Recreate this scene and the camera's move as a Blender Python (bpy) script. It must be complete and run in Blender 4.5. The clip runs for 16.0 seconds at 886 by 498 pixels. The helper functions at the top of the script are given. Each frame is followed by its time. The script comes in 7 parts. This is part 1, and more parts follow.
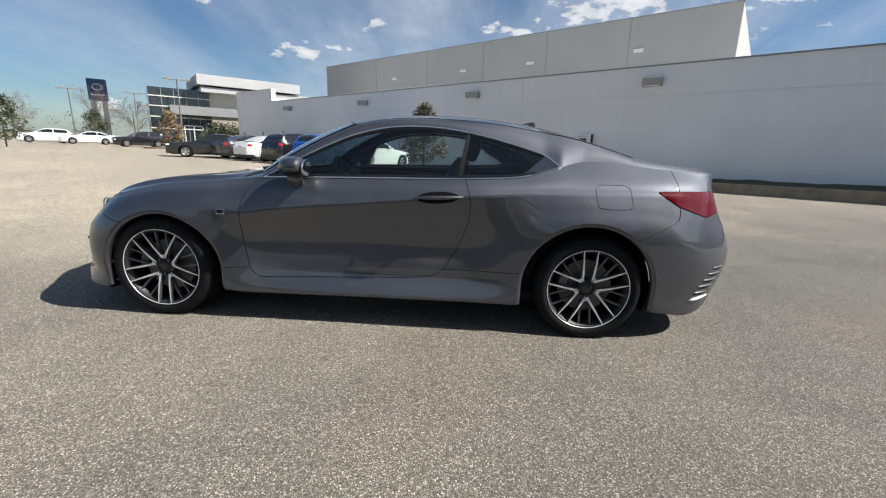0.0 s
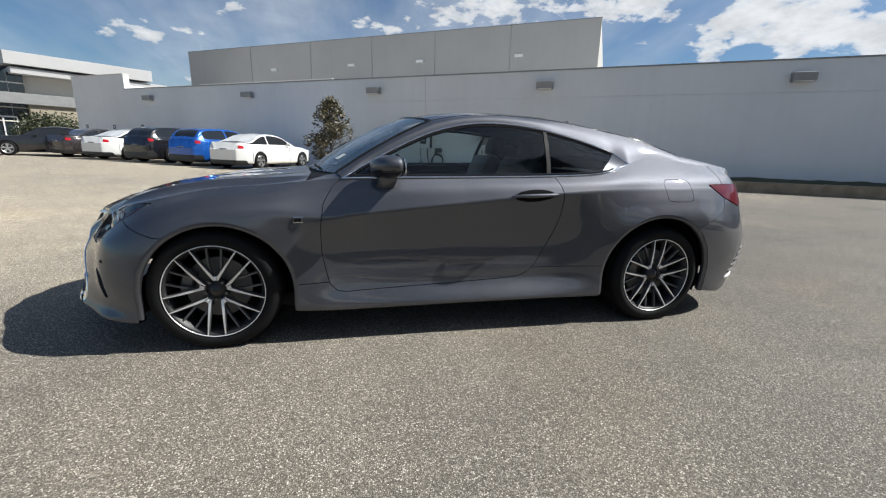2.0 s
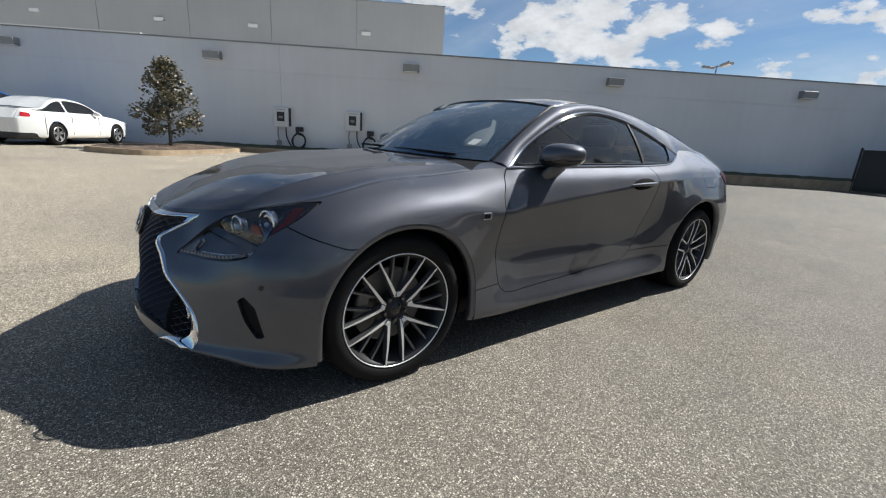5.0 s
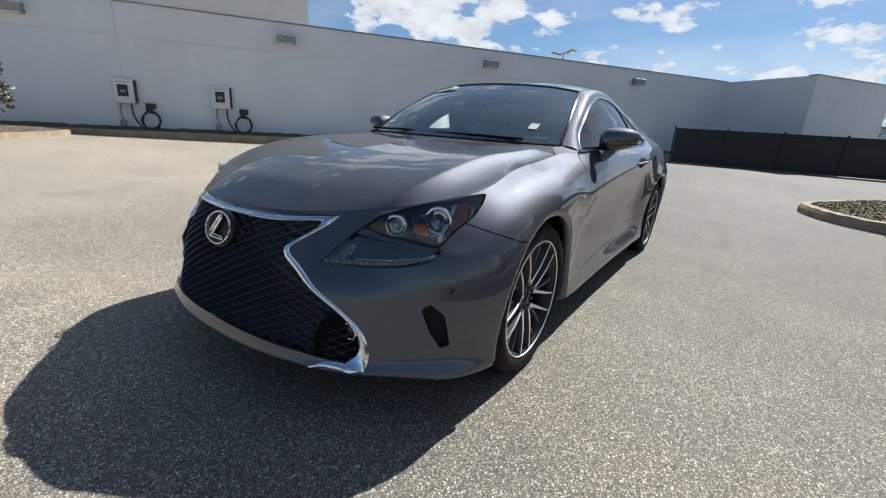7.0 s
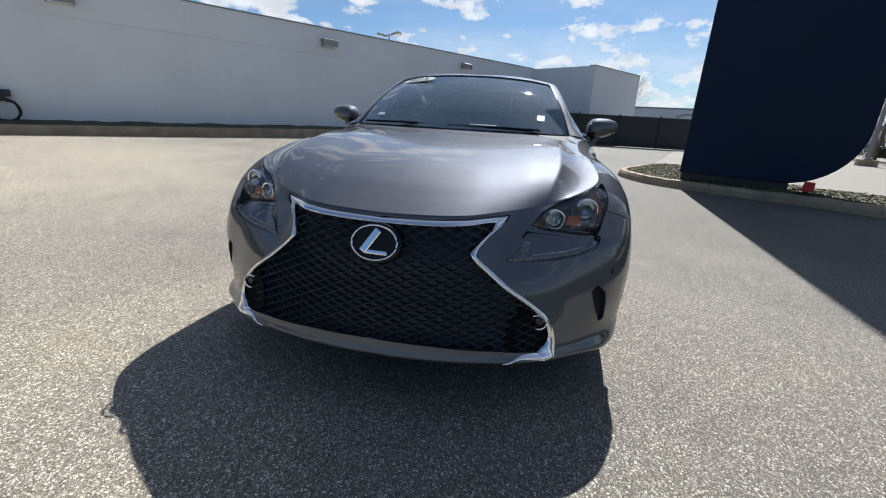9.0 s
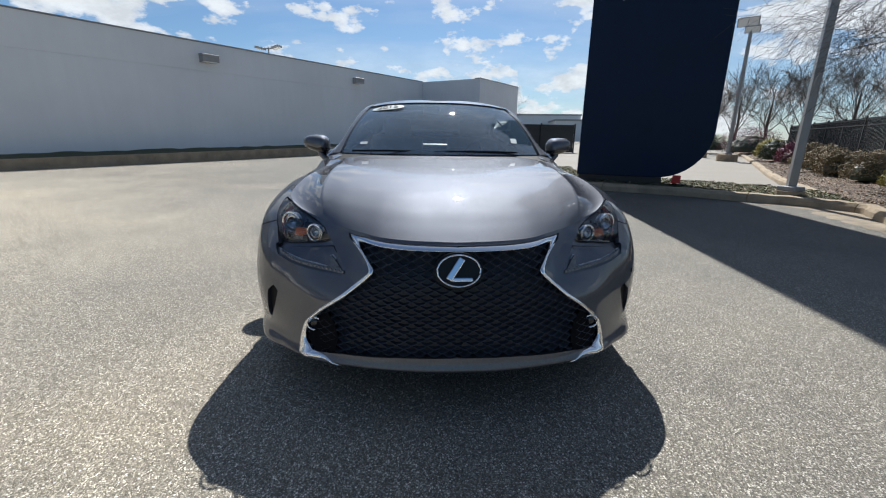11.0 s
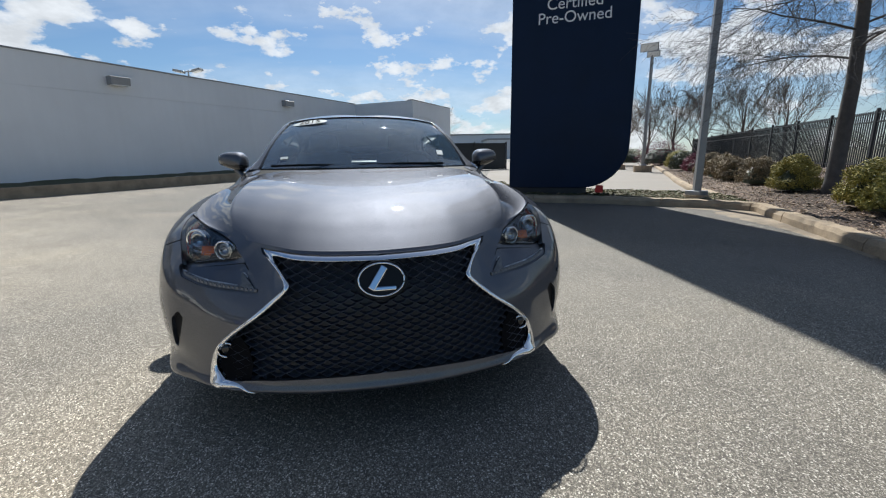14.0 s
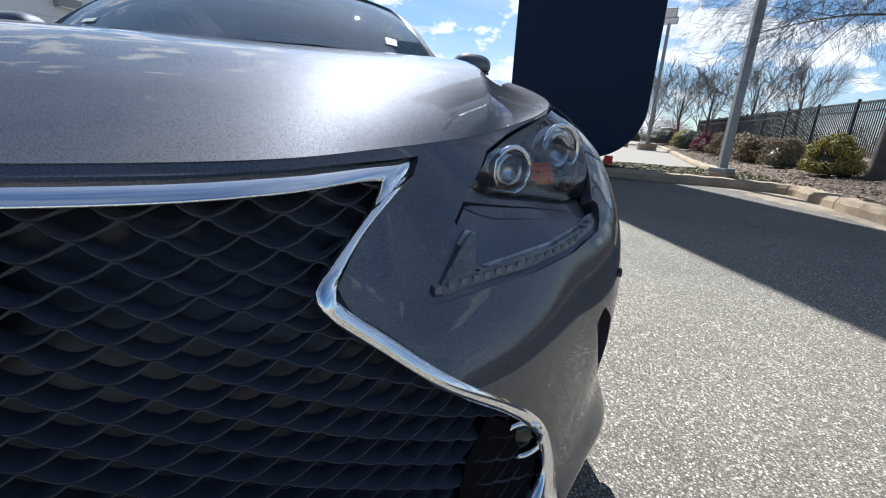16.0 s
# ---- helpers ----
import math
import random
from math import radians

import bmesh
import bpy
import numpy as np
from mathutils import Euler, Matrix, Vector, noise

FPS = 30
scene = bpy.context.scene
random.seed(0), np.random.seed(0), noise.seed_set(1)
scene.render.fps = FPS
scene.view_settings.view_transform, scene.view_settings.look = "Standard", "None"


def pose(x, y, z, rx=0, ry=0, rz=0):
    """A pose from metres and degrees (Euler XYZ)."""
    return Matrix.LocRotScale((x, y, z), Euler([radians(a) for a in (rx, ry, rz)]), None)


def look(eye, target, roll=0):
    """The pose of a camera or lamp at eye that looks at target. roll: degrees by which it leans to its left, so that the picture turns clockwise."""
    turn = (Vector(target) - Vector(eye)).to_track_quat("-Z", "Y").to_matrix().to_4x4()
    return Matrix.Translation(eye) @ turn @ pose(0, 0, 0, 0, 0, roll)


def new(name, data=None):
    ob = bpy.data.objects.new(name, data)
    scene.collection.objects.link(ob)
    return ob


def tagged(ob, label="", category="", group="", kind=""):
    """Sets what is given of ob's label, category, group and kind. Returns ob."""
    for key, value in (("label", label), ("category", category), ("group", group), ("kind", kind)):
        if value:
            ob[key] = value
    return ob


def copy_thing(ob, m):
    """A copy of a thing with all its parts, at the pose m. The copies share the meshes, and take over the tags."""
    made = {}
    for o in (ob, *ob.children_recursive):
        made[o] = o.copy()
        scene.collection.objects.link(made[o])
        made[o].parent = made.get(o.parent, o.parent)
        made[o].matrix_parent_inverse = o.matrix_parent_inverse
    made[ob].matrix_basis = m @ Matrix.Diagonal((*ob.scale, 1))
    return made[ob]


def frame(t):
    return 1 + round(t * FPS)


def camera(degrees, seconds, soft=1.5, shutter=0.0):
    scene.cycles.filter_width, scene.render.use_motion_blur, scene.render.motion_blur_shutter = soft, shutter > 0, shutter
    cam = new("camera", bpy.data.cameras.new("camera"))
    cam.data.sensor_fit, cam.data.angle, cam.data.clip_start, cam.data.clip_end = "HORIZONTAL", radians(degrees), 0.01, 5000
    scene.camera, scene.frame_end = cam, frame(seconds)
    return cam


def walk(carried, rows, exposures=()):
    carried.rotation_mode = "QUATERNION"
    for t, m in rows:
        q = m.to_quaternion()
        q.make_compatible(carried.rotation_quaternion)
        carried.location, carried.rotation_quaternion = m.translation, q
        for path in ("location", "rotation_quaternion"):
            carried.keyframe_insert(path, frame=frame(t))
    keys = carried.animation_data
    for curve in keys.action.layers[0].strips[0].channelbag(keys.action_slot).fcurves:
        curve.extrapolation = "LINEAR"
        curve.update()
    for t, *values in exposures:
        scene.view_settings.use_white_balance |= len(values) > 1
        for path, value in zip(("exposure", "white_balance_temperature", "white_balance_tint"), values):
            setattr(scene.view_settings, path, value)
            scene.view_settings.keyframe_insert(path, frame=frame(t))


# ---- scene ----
cam = camera(94.4, 16.0, soft=1.15)

PATH = [
    (0, (0.561, -3.337, 1.146), (0.478, -1.397, 0.665), 2.2),
    (0.5, (0.254, -3.339, 1.148), (0.316, -1.398, 0.672), 2.1),
    (1, (-0.103, -3.337, 1.138), (0.1, -1.406, 0.662), 2.1),
    (1.5, (-0.396, -3.282, 1.115), (-0.057, -1.369, 0.64), 2.1),
    (2, (-0.695, -3.144, 1.103), (-0.228, -1.258, 0.629), 2.3),
    (2.5, (-1.013, -3.033, 1.083), (-0.427, -1.181, 0.608), 2.6),
    (3, (-1.297, -2.911, 1.079), (-0.593, -1.101, 0.601), 2.9),
    (3.5, (-1.544, -2.739, 1.056), (-0.723, -0.981, 0.571), 3.3),
    (4, (-1.751, -2.596, 1.047), (-0.812, -0.902, 0.551), 3.8),
    (4.5, (-2.019, -2.419, 1.055), (-0.962, -0.798, 0.55), 4.2),
    (5, (-2.208, -2.249, 1.029), (-1.031, -0.714, 0.518), 4.4),
    (7.5, (-3.114, -1.235, 0.98), (-1.439, -0.303, 0.408), 4.2),
    (8, (-3.283, -0.992, 0.996), (-1.529, -0.227, 0.412), 4.1),
    (8.5, (-3.351, -0.714, 0.975), (-1.527, -0.141, 0.386), 3.8),
    (9, (-3.422, -0.467, 0.975), (-1.546, -0.1, 0.387), 3.4),
    (11.5, (-3.732, 0.165, 1.06), (-1.803, 0.03, 0.551), 0.4),
    (12, (-3.902, 0.124, 1.054), (-1.964, 0.001, 0.573), -0.3),
    (12.5, (-3.976, 0.111, 1.055), (-2.034, -0.022, 0.594), -0.8),
    (13, (-3.937, 0.114, 1.053), (-1.997, -0.072, 0.606), -1.0),
    (13.5, (-3.774, 0.119, 1.026), (-1.843, -0.157, 0.586), -1.0),
    (14, (-3.578, 0.055, 0.992), (-1.662, -0.325, 0.561), -0.9),
    (14.5, (-3.312, -0.11, 0.969), (-1.417, -0.582, 0.537), -0.6),
    (15, (-3.054, -0.214, 0.906), (-1.177, -0.733, 0.451), 0.0),
    (15.5, (-2.72, -0.279, 0.818), (-0.853, -0.8, 0.326), 1.0),
    (16, (-2.502, -0.347, 0.719), (-0.63, -0.769, 0.152), 2.9),
]
walk(cam, [(t, look(eye, target, roll)) for t, eye, target, roll in PATH], [(0.0, 0.66, 6500, 9), (2.5, 0.50, 6450, 8), (5.0, 0.46, 6450, 8), (7.5, 0.62, 6250, 9), (9.0, 0.62, 6200, 8), (12.0, 0.48, 6200, 7), (13.0, 0.38, 6200, 7), (14.0, 0.56, 6250, 7), (15.0, 0.80, 6200, 8), (16.0, 0.98, 6050, 8)])

# ---- light ----
SUN_EL, SUN_AZ = radians(45.5), math.atan2(-0.145, 1.0)
world = bpy.data.worlds.new("sky")
scene.world = world
world.use_nodes = True
wn, wl = world.node_tree.nodes, world.node_tree.links
wn.clear()
w_out = wn.new("ShaderNodeOutputWorld")
w_bg = wn.new("ShaderNodeBackground")
w_sky = wn.new("ShaderNodeTexSky")
w_sky.sky_type = "NISHITA"
w_sky.sun_disc = False
w_sky.sun_elevation = SUN_EL
w_sky.sun_rotation = math.pi / 2 - SUN_AZ
w_sky.air_density, w_sky.dust_density, w_sky.ozone_density = 1.0, 0.5, 4.0
# cumulus and thin cirrus, laid on a flat layer overhead
w_tc = wn.new("ShaderNodeTexCoord")
w_sep = wn.new("ShaderNodeSeparateXYZ")
wl.new(w_tc.outputs["Generated"], w_sep.inputs[0])


def w_math(op, a, b=None, clamp=False):
    n = wn.new("ShaderNodeMath")
    n.operation, n.use_clamp = op, clamp
    for i, v in enumerate((a, b)):
        if v is None:
            continue
        if isinstance(v, (int, float)):
            n.inputs[i].default_value = v
        else:
            wl.new(v, n.inputs[i])
    return n.outputs[0]


w_h = w_math("ADD", w_math("MAXIMUM", w_sep.outputs[2], 0.0), 0.30)
w_cmb = wn.new("ShaderNodeCombineXYZ")
wl.new(w_math("DIVIDE", w_sep.outputs[0], w_h), w_cmb.inputs[0])
wl.new(w_math("DIVIDE", w_sep.outputs[1], w_h), w_cmb.inputs[1])


def w_noise(scale, detail, rough, shift, stretch=(1, 1, 1), distort=0.0):
    mp = wn.new("ShaderNodeMapping")
    mp.inputs["Location"].default_value, mp.inputs["Scale"].default_value = shift, stretch
    wl.new(w_cmb.outputs[0], mp.inputs[0])
    n = wn.new("ShaderNodeTexNoise")
    n.inputs["Scale"].default_value, n.inputs["Detail"].default_value = scale, detail
    n.inputs["Roughness"].default_value, n.inputs["Distortion"].default_value = rough, distort
    wl.new(mp.outputs[0], n.inputs["Vector"])
    return n.outputs["Fac"]


def w_ramp(fac, stops):
    r = wn.new("ShaderNodeValToRGB")
    for i, (p, v) in enumerate(stops):
        e = r.color_ramp.elements[i] if i < 2 else r.color_ramp.elements.new(p)
        e.position, e.color = p, (v, v, v, 1)
    wl.new(fac, r.inputs[0])
    return r.outputs[0]


w_cover = w_math("SUBTRACT", w_math("ADD", w_noise(0.9, 2, 0.5, (3.1, 7.4, 0)), w_math("MULTIPLY", w_sep.outputs[0], 0.24)), w_math("MULTIPLY", w_math("MAXIMUM", w_math("SUBTRACT", w_sep.outputs[2], 0.34), 0.0), 0.7))
w_puff = wn.new("ShaderNodeTexNoise")
w_puff.inputs["Scale"].default_value, w_puff.inputs["Detail"].default_value, w_puff.inputs["Roughness"].default_value = 9.6, 12, 0.57
w_pmap = wn.new("ShaderNodeMapping")
w_pmap.inputs["Location"].default_value, w_pmap.inputs["Scale"].default_value = (0.3, 0.7, 0.15), (1.0, 1.0, 2.1)
wl.new(w_tc.outputs["Generated"], w_pmap.inputs[0])
wl.new(w_pmap.outputs[0], w_puff.inputs["Vector"])
w_cum = w_math("ADD", w_puff.outputs["Fac"], w_math("MULTIPLY", w_math("SUBTRACT", w_cover, 0.5), 0.40))
w_mask = w_ramp(w_cum, ((0.580, 0.0), (0.630, 0.8), (0.69, 1.0)))
w_cir = w_math("MULTIPLY", w_ramp(w_noise(0.9, 5, 0.55, (5.0, 1.0, 0), (1.9, 0.55, 1)), ((0.38, 0.0), (0.72, 1.0))), w_math("MULTIPLY", w_math("ADD", w_math("ADD", w_math("MULTIPLY", w_sep.outputs[0], 0.9), w_math("MULTIPLY", w_math("ABSOLUTE", w_sep.outputs[1]), 0.8)), 0.5, True), 0.54))
w_all = w_math("MAXIMUM", w_mask, w_cir)
w_tone = w_ramp(w_noise(9, 6, 0.6, (2.2, 4.9, 0)), ((0.35, 0.78), (0.62, 1.0)))
w_white = wn.new("ShaderNodeMix")
w_white.data_type = "RGBA"
w_white.inputs[6].default_value = (0, 0, 0, 1)
w_white.inputs[7].default_value = (11.5, 11.6, 11.9, 1)
wl.new(w_tone, w_white.inputs[0])
w_mix = wn.new("ShaderNodeMix")
w_mix.data_type = "RGBA"
wl.new(w_math("MULTIPLY", w_all, 0.93), w_mix.inputs[0])
w_blue = wn.new("ShaderNodeMix")
w_blue.data_type, w_blue.blend_type = "RGBA", "MULTIPLY"
w_blue.inputs[0].default_value, w_blue.inputs[7].default_value = 1.0, (0.88, 1.0, 1.08, 1)
wl.new(w_sky.outputs[0], w_blue.inputs[6])
wl.new(w_blue.outputs[2], w_mix.inputs[6])
wl.new(w_white.outputs[2], w_mix.inputs[7])
wl.new(w_mix.outputs[2], w_bg.inputs[0])
w_bg.inputs[1].default_value = 0.054
wl.new(w_bg.outputs[0], w_out.inputs[0])

sun = new("sun", bpy.data.lights.new("sun", "SUN"))
sun.data.energy, sun.data.angle, sun.data.color = 5.0, radians(0.55), (1.0, 0.972, 0.925)
sun.matrix_world = look((30 * math.cos(SUN_AZ), 30 * math.sin(SUN_AZ), 30 * math.tan(SUN_EL)), (0, 0, 0))

# ---- materials ----
def nodes(name):
    m = bpy.data.materials.new(name)
    m.use_nodes = True
    nt = m.node_tree
    return m, nt, nt.nodes["Principled BSDF"]


def coords(nt, scale=(1, 1, 1), obj=True):
    tc = nt.nodes.new("ShaderNodeTexCoord")
    mp = nt.nodes.new("ShaderNodeMapping")
    mp.inputs["Scale"].default_value = scale
    nt.links.new(tc.outputs["Object" if obj else "Generated"], mp.inputs[0])
    return mp.outputs[0]


def noise_tex(nt, vec, scale, detail=4, rough=0.55, distort=0.0):
    n = nt.nodes.new("ShaderNodeTexNoise")
    n.inputs["Scale"].default_value, n.inputs["Detail"].default_value = scale, detail
    n.inputs["Roughness"].default_value, n.inputs["Distortion"].default_value = rough, distort
    nt.links.new(vec, n.inputs["Vector"])
    return n.outputs["Fac"]


def voronoi(nt, vec, scale, feature="F1", out="Distance"):
    n = nt.nodes.new("ShaderNodeTexVoronoi")
    n.feature = feature
    n.inputs["Scale"].default_value = scale
    nt.links.new(vec, n.inputs["Vector"])
    return n.outputs[out]


def ramp(nt, fac, stops):
    r = nt.nodes.new("ShaderNodeValToRGB")
    for i, (p, c) in enumerate(stops):
        e = r.color_ramp.elements[i] if i < 2 else r.color_ramp.elements.new(p)
        e.position = p
        e.color = (*c, 1) if isinstance(c, tuple) else (c, c, c, 1)
    nt.links.new(fac, r.inputs[0])
    return r.outputs[0]


def blend(nt, fac, a, b, mode="MIX"):
    n = nt.nodes.new("ShaderNodeMix")
    n.data_type, n.blend_type = "RGBA", mode
    for sock, v in ((n.inputs[0], fac), (n.inputs[6], a), (n.inputs[7], b)):
        if isinstance(v, (int, float)):
            sock.default_value = v
        elif isinstance(v, tuple):
            sock.default_value = (*v, 1)
        else:
            nt.links.new(v, sock)
    return n.outputs[2]


def bump(nt, height, strength, dist, target):
    b = nt.nodes.new("ShaderNodeBump")
    b.inputs["Strength"].default_value, b.inputs["Distance"].default_value = strength, dist
    nt.links.new(height, b.inputs["Height"])
    nt.links.new(b.outputs[0], target.inputs["Normal"])
    return b


def mat(name, color, rough=0.5, metal=0.0, vary=0.12, scale=3.0, fine=60.0, relief=0.0, coat=0.0, spec=0.5):
    """A surface with variation at two scales: broad stains and fine grain."""
    m, nt, p = nodes(name)
    v = coords(nt)
    a = noise_tex(nt, v, scale, 5)
    b = noise_tex(nt, v, fine, 3)
    lo = tuple(c * (1 - vary) for c in color)
    hi = tuple(min(1, c * (1 + vary)) for c in color)
    c1 = ramp(nt, a, ((0.3, lo), (0.7, hi)))
    c2 = blend(nt, 0.35, c1, ramp(nt, b, ((0.3, lo), (0.7, hi))))
    nt.links.new(c2, p.inputs["Base Color"])
    r = ramp(nt, a, ((0.3, max(0.02, rough * 0.85)), (0.7, min(1, rough * 1.15))))
    nt.links.new(r, p.inputs["Roughness"])
    p.inputs["Metallic"].default_value = metal
    p.inputs["Coat Weight"].default_value = coat
    p.inputs["Coat Roughness"].default_value = 0.03
    p.inputs["Specular IOR Level"].default_value = spec
    if relief:
        bump(nt, b, 0.5, relief, p)
    return m


def pane_mat(name, tint, gloss=1.0, sky_film=0.0, ior=1.6):
    """A thin pane: clear, tinted, with the mirror-like sheen of glass."""
    m = bpy.data.materials.new(name)
    m.use_nodes = True
    nt = m.node_tree
    nt.nodes.clear()
    out = nt.nodes.new("ShaderNodeOutputMaterial")
    tr = nt.nodes.new("ShaderNodeBsdfTransparent")
    gl = nt.nodes.new("ShaderNodeBsdfGlossy")
    fr = nt.nodes.new("ShaderNodeFresnel")
    mx = nt.nodes.new("ShaderNodeMixShader")
    tr.inputs[0].default_value = (*tint, 1)
    gl.inputs[0].default_value = (gloss, gloss, gloss, 1)
    gl.inputs[1].default_value = 0.008
    fr.inputs[0].default_value = ior
    nt.links.new(fr.outputs[0], mx.inputs[0])
    nt.links.new(tr.outputs[0], mx.inputs[1])
    nt.links.new(gl.outputs[0], mx.inputs[2])
    last = mx.outputs[0]
    if sky_film:
        # a dust film lit from either side; its blue stands for reflected sky
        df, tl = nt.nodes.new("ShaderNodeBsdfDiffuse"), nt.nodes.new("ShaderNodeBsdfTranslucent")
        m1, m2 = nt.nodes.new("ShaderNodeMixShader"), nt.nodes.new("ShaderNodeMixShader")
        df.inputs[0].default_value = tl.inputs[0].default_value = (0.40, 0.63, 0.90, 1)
        m1.inputs[0].default_value, m2.inputs[0].default_value = 0.5, sky_film
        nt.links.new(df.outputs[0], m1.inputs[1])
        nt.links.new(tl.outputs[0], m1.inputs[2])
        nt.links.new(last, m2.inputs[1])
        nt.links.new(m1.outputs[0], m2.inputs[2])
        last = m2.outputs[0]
    nt.links.new(last, out.inputs[0])
    return m


def ground_mat():
    m, nt, p = nodes("worn_aggregate_asphalt")
    v = coords(nt)
    big = noise_tex(nt, v, 0.16, 4, 0.6)
    mid = noise_tex(nt, v, 0.9, 5, 0.65, 0.3)
    grit = noise_tex(nt, v, 70, 4, 0.75)
    # pebbles of two sizes set in a dark binder
    col_a, dist_a = voronoi(nt, v, 150, out="Color"), voronoi(nt, v, 150)
    col_b, dist_b = voronoi(nt, v, 300, out="Color"), voronoi(nt, v, 300)
    sa, sb = nt.nodes.new("ShaderNodeSeparateColor"), nt.nodes.new("ShaderNodeSeparateColor")
    nt.links.new(col_a, sa.inputs[0])
    nt.links.new(col_b, sb.inputs[0])
    tones = ((0.0, (0.060, 0.056, 0.050)), (0.35, (0.165, 0.153, 0.132)), (0.78, (0.325, 0.304, 0.266)), (1.0, (0.68, 0.655, 0.61)))
    binder = ramp(nt, grit, ((0.3, (0.050, 0.046, 0.040)), (0.7, (0.145, 0.133, 0.113))))
    fine = blend(nt, ramp(nt, dist_b, ((0.30, 1.0), (0.60, 0.0))), binder, ramp(nt, sb.outputs[0], tones))
    base = blend(nt, ramp(nt, dist_a, ((0.36, 1.0), (0.58, 0.0))), fine, ramp(nt, sa.outputs[0], tones))
    tone = ramp(nt, big, ((0.32, (0.80, 0.79, 0.78)), (0.5, (0.94, 0.91, 0.87)), (0.68, (1.08, 1.04, 0.97))))
    c = blend(nt, 1.0, base, tone, "MULTIPLY")
    c = blend(nt, 1.0, c, ramp(nt, mid, ((0.30, (0.86, 0.86, 0.87)), (0.52, (1.0, 1.0, 1.0)), (0.70, (1.12, 1.10, 1.06)))), "MULTIPLY")
    # darker lane beside the planted bed, slightly paler away from it
    lane = nt.nodes.new("ShaderNodeVectorMath")
    lane.operation = "DOT_PRODUCT"
    lane.inputs[1].default_value = (0.16, -0.10, 0.0)
    nt.links.new(v, lane.inputs[0])
    lane_n = nt.nodes.new("ShaderNodeMath")
    nt.links.new(lane.outputs["Value"], lane_n.inputs[0])
    nt.links.new(noise_tex(nt, v, 0.5, 4, 0.6, 0.4), lane_n.inputs[1])
    c = blend(nt, 1.0, c, ramp(nt, lane_n.outputs[0], ((0.30, (1.10, 1.09, 1.07)), (0.62, (0.98, 0.98, 0.98)), (1.0, (0.72, 0.72, 0.73)))), "MULTIPLY")
    rust = ramp(nt, noise_tex(nt, v, 0.42, 3, 0.5, 0.3), ((0.60, 0.0), (0.74, 0.22)))
    c = blend(nt, rust, c, blend(nt, 1.0, c, (1.12, 0.95, 0.76), "MULTIPLY"))
    # paler, slightly warmer sheet of the lot beyond the bays, and faint tyre arcs
    wide = nt.nodes.new("ShaderNodeVectorMath")
    wide.operation = "DOT_PRODUCT"
    wide.inputs[1].default_value = (-0.03, 0.095, 0.0)
    nt.links.new(v, wide.inputs[0])
    add = nt.nodes.new("ShaderNodeMath")
    nt.links.new(wide.outputs["Value"], add.inputs[0])
    nt.links.new(noise_tex(nt, v, 0.22, 4, 0.6, 0.5), add.inputs[1])
    c = blend(nt, ramp(nt, add.outputs[0], ((0.50, 0.0), (1.05, 0.9))), c, blend(nt, 1.0, c, (1.80, 1.74, 1.64), "MULTIPLY"))
    arc = noise_tex(nt, coords(nt, (0.18, 1.5, 1)), 1.4, 3, 0.5, 1.2)
    c = blend(nt, ramp(nt, arc, ((0.57, 0.0), (0.66, 0.30))), c, blend(nt, 1.0, c, (0.76, 0.77, 0.78), "MULTIPLY"))
    nt.links.new(c, p.inputs["Base Color"])
    p.inputs["Roughness"].default_value = 0.8
    p.inputs["Specular IOR Level"].default_value = 0.35
    hgt = blend(nt, 0.4, ramp(nt, dist_a, ((0.0, 1.0), (0.6, 0.0))), ramp(nt, dist_b, ((0.0, 1.0), (0.6, 0.0))))
    bump(nt, blend(nt, 0.25, hgt, grit), 0.5, 0.005, p)
    return m


def wall_mat(name, color, streak=0.10):
    m, nt, p = nodes(name)
    v = coords(nt)
    broad = noise_tex(nt, v, 0.35, 4)
    drip = noise_tex(nt, coords(nt, (2.4, 2.4, 0.18)), 1.6, 4)
    tex = noise_tex(nt, v, 140, 3, 0.7)
    lo, hi = tuple(c * (1 - streak) for c in color), tuple(c * (1 + streak * 0.6) for c in color)
    c = ramp(nt, broad, ((0.3, lo), (0.7, hi)))
    c = blend(nt, 0.2, c, ramp(nt, drip, ((0.35, lo), (0.65, hi))))
    c = blend(nt, 0.25, c, ramp(nt, tex, ((0.3, lo), (0.7, hi))))
    nt.links.new(c, p.inputs["Base Color"])
    p.inputs["Roughness"].default_value = 0.85
    bump(nt, tex, 0.35, 0.004, p)
    return m


def paint_mat(name, base, flake, rough=0.34, metal=0.72):
    """Metallic car paint: flakes under clear lacquer."""
    m, nt, p = nodes(name)
    v = coords(nt)
    fl = voronoi(nt, v, 1400, out="Color")
    sep = nt.nodes.new("ShaderNodeSeparateColor")
    nt.links.new(fl, sep.inputs[0])
    dust = noise_tex(nt, v, 2.2, 6, 0.65)
    c = ramp(nt, sep.outputs[0], ((0.0, base), (1.0, flake)))
    c = blend(nt, ramp(nt, dust, ((0.45, 0.0), (0.8, 0.07))), c, (0.42, 0.40, 0.36))
    nt.links.new(c, p.inputs["Base Color"])
    p.inputs["Metallic"].default_value = metal
    nt.links.new(ramp(nt, dust, ((0.3, rough * 0.93), (0.7, rough * 1.1))), p.inputs["Roughness"])
    p.inputs["Coat Weight"].default_value = 1.0
    p.inputs["Coat IOR"].default_value = 1.56
    p.inputs["Specular IOR Level"].default_value = 0.2
    p.inputs["Specular Tint"].default_value = (0.5, 0.5, 0.5, 1)
    nt.links.new(ramp(nt, dust, ((0.35, 0.008), (0.75, 0.03))), p.inputs["Coat Roughness"])
    return m


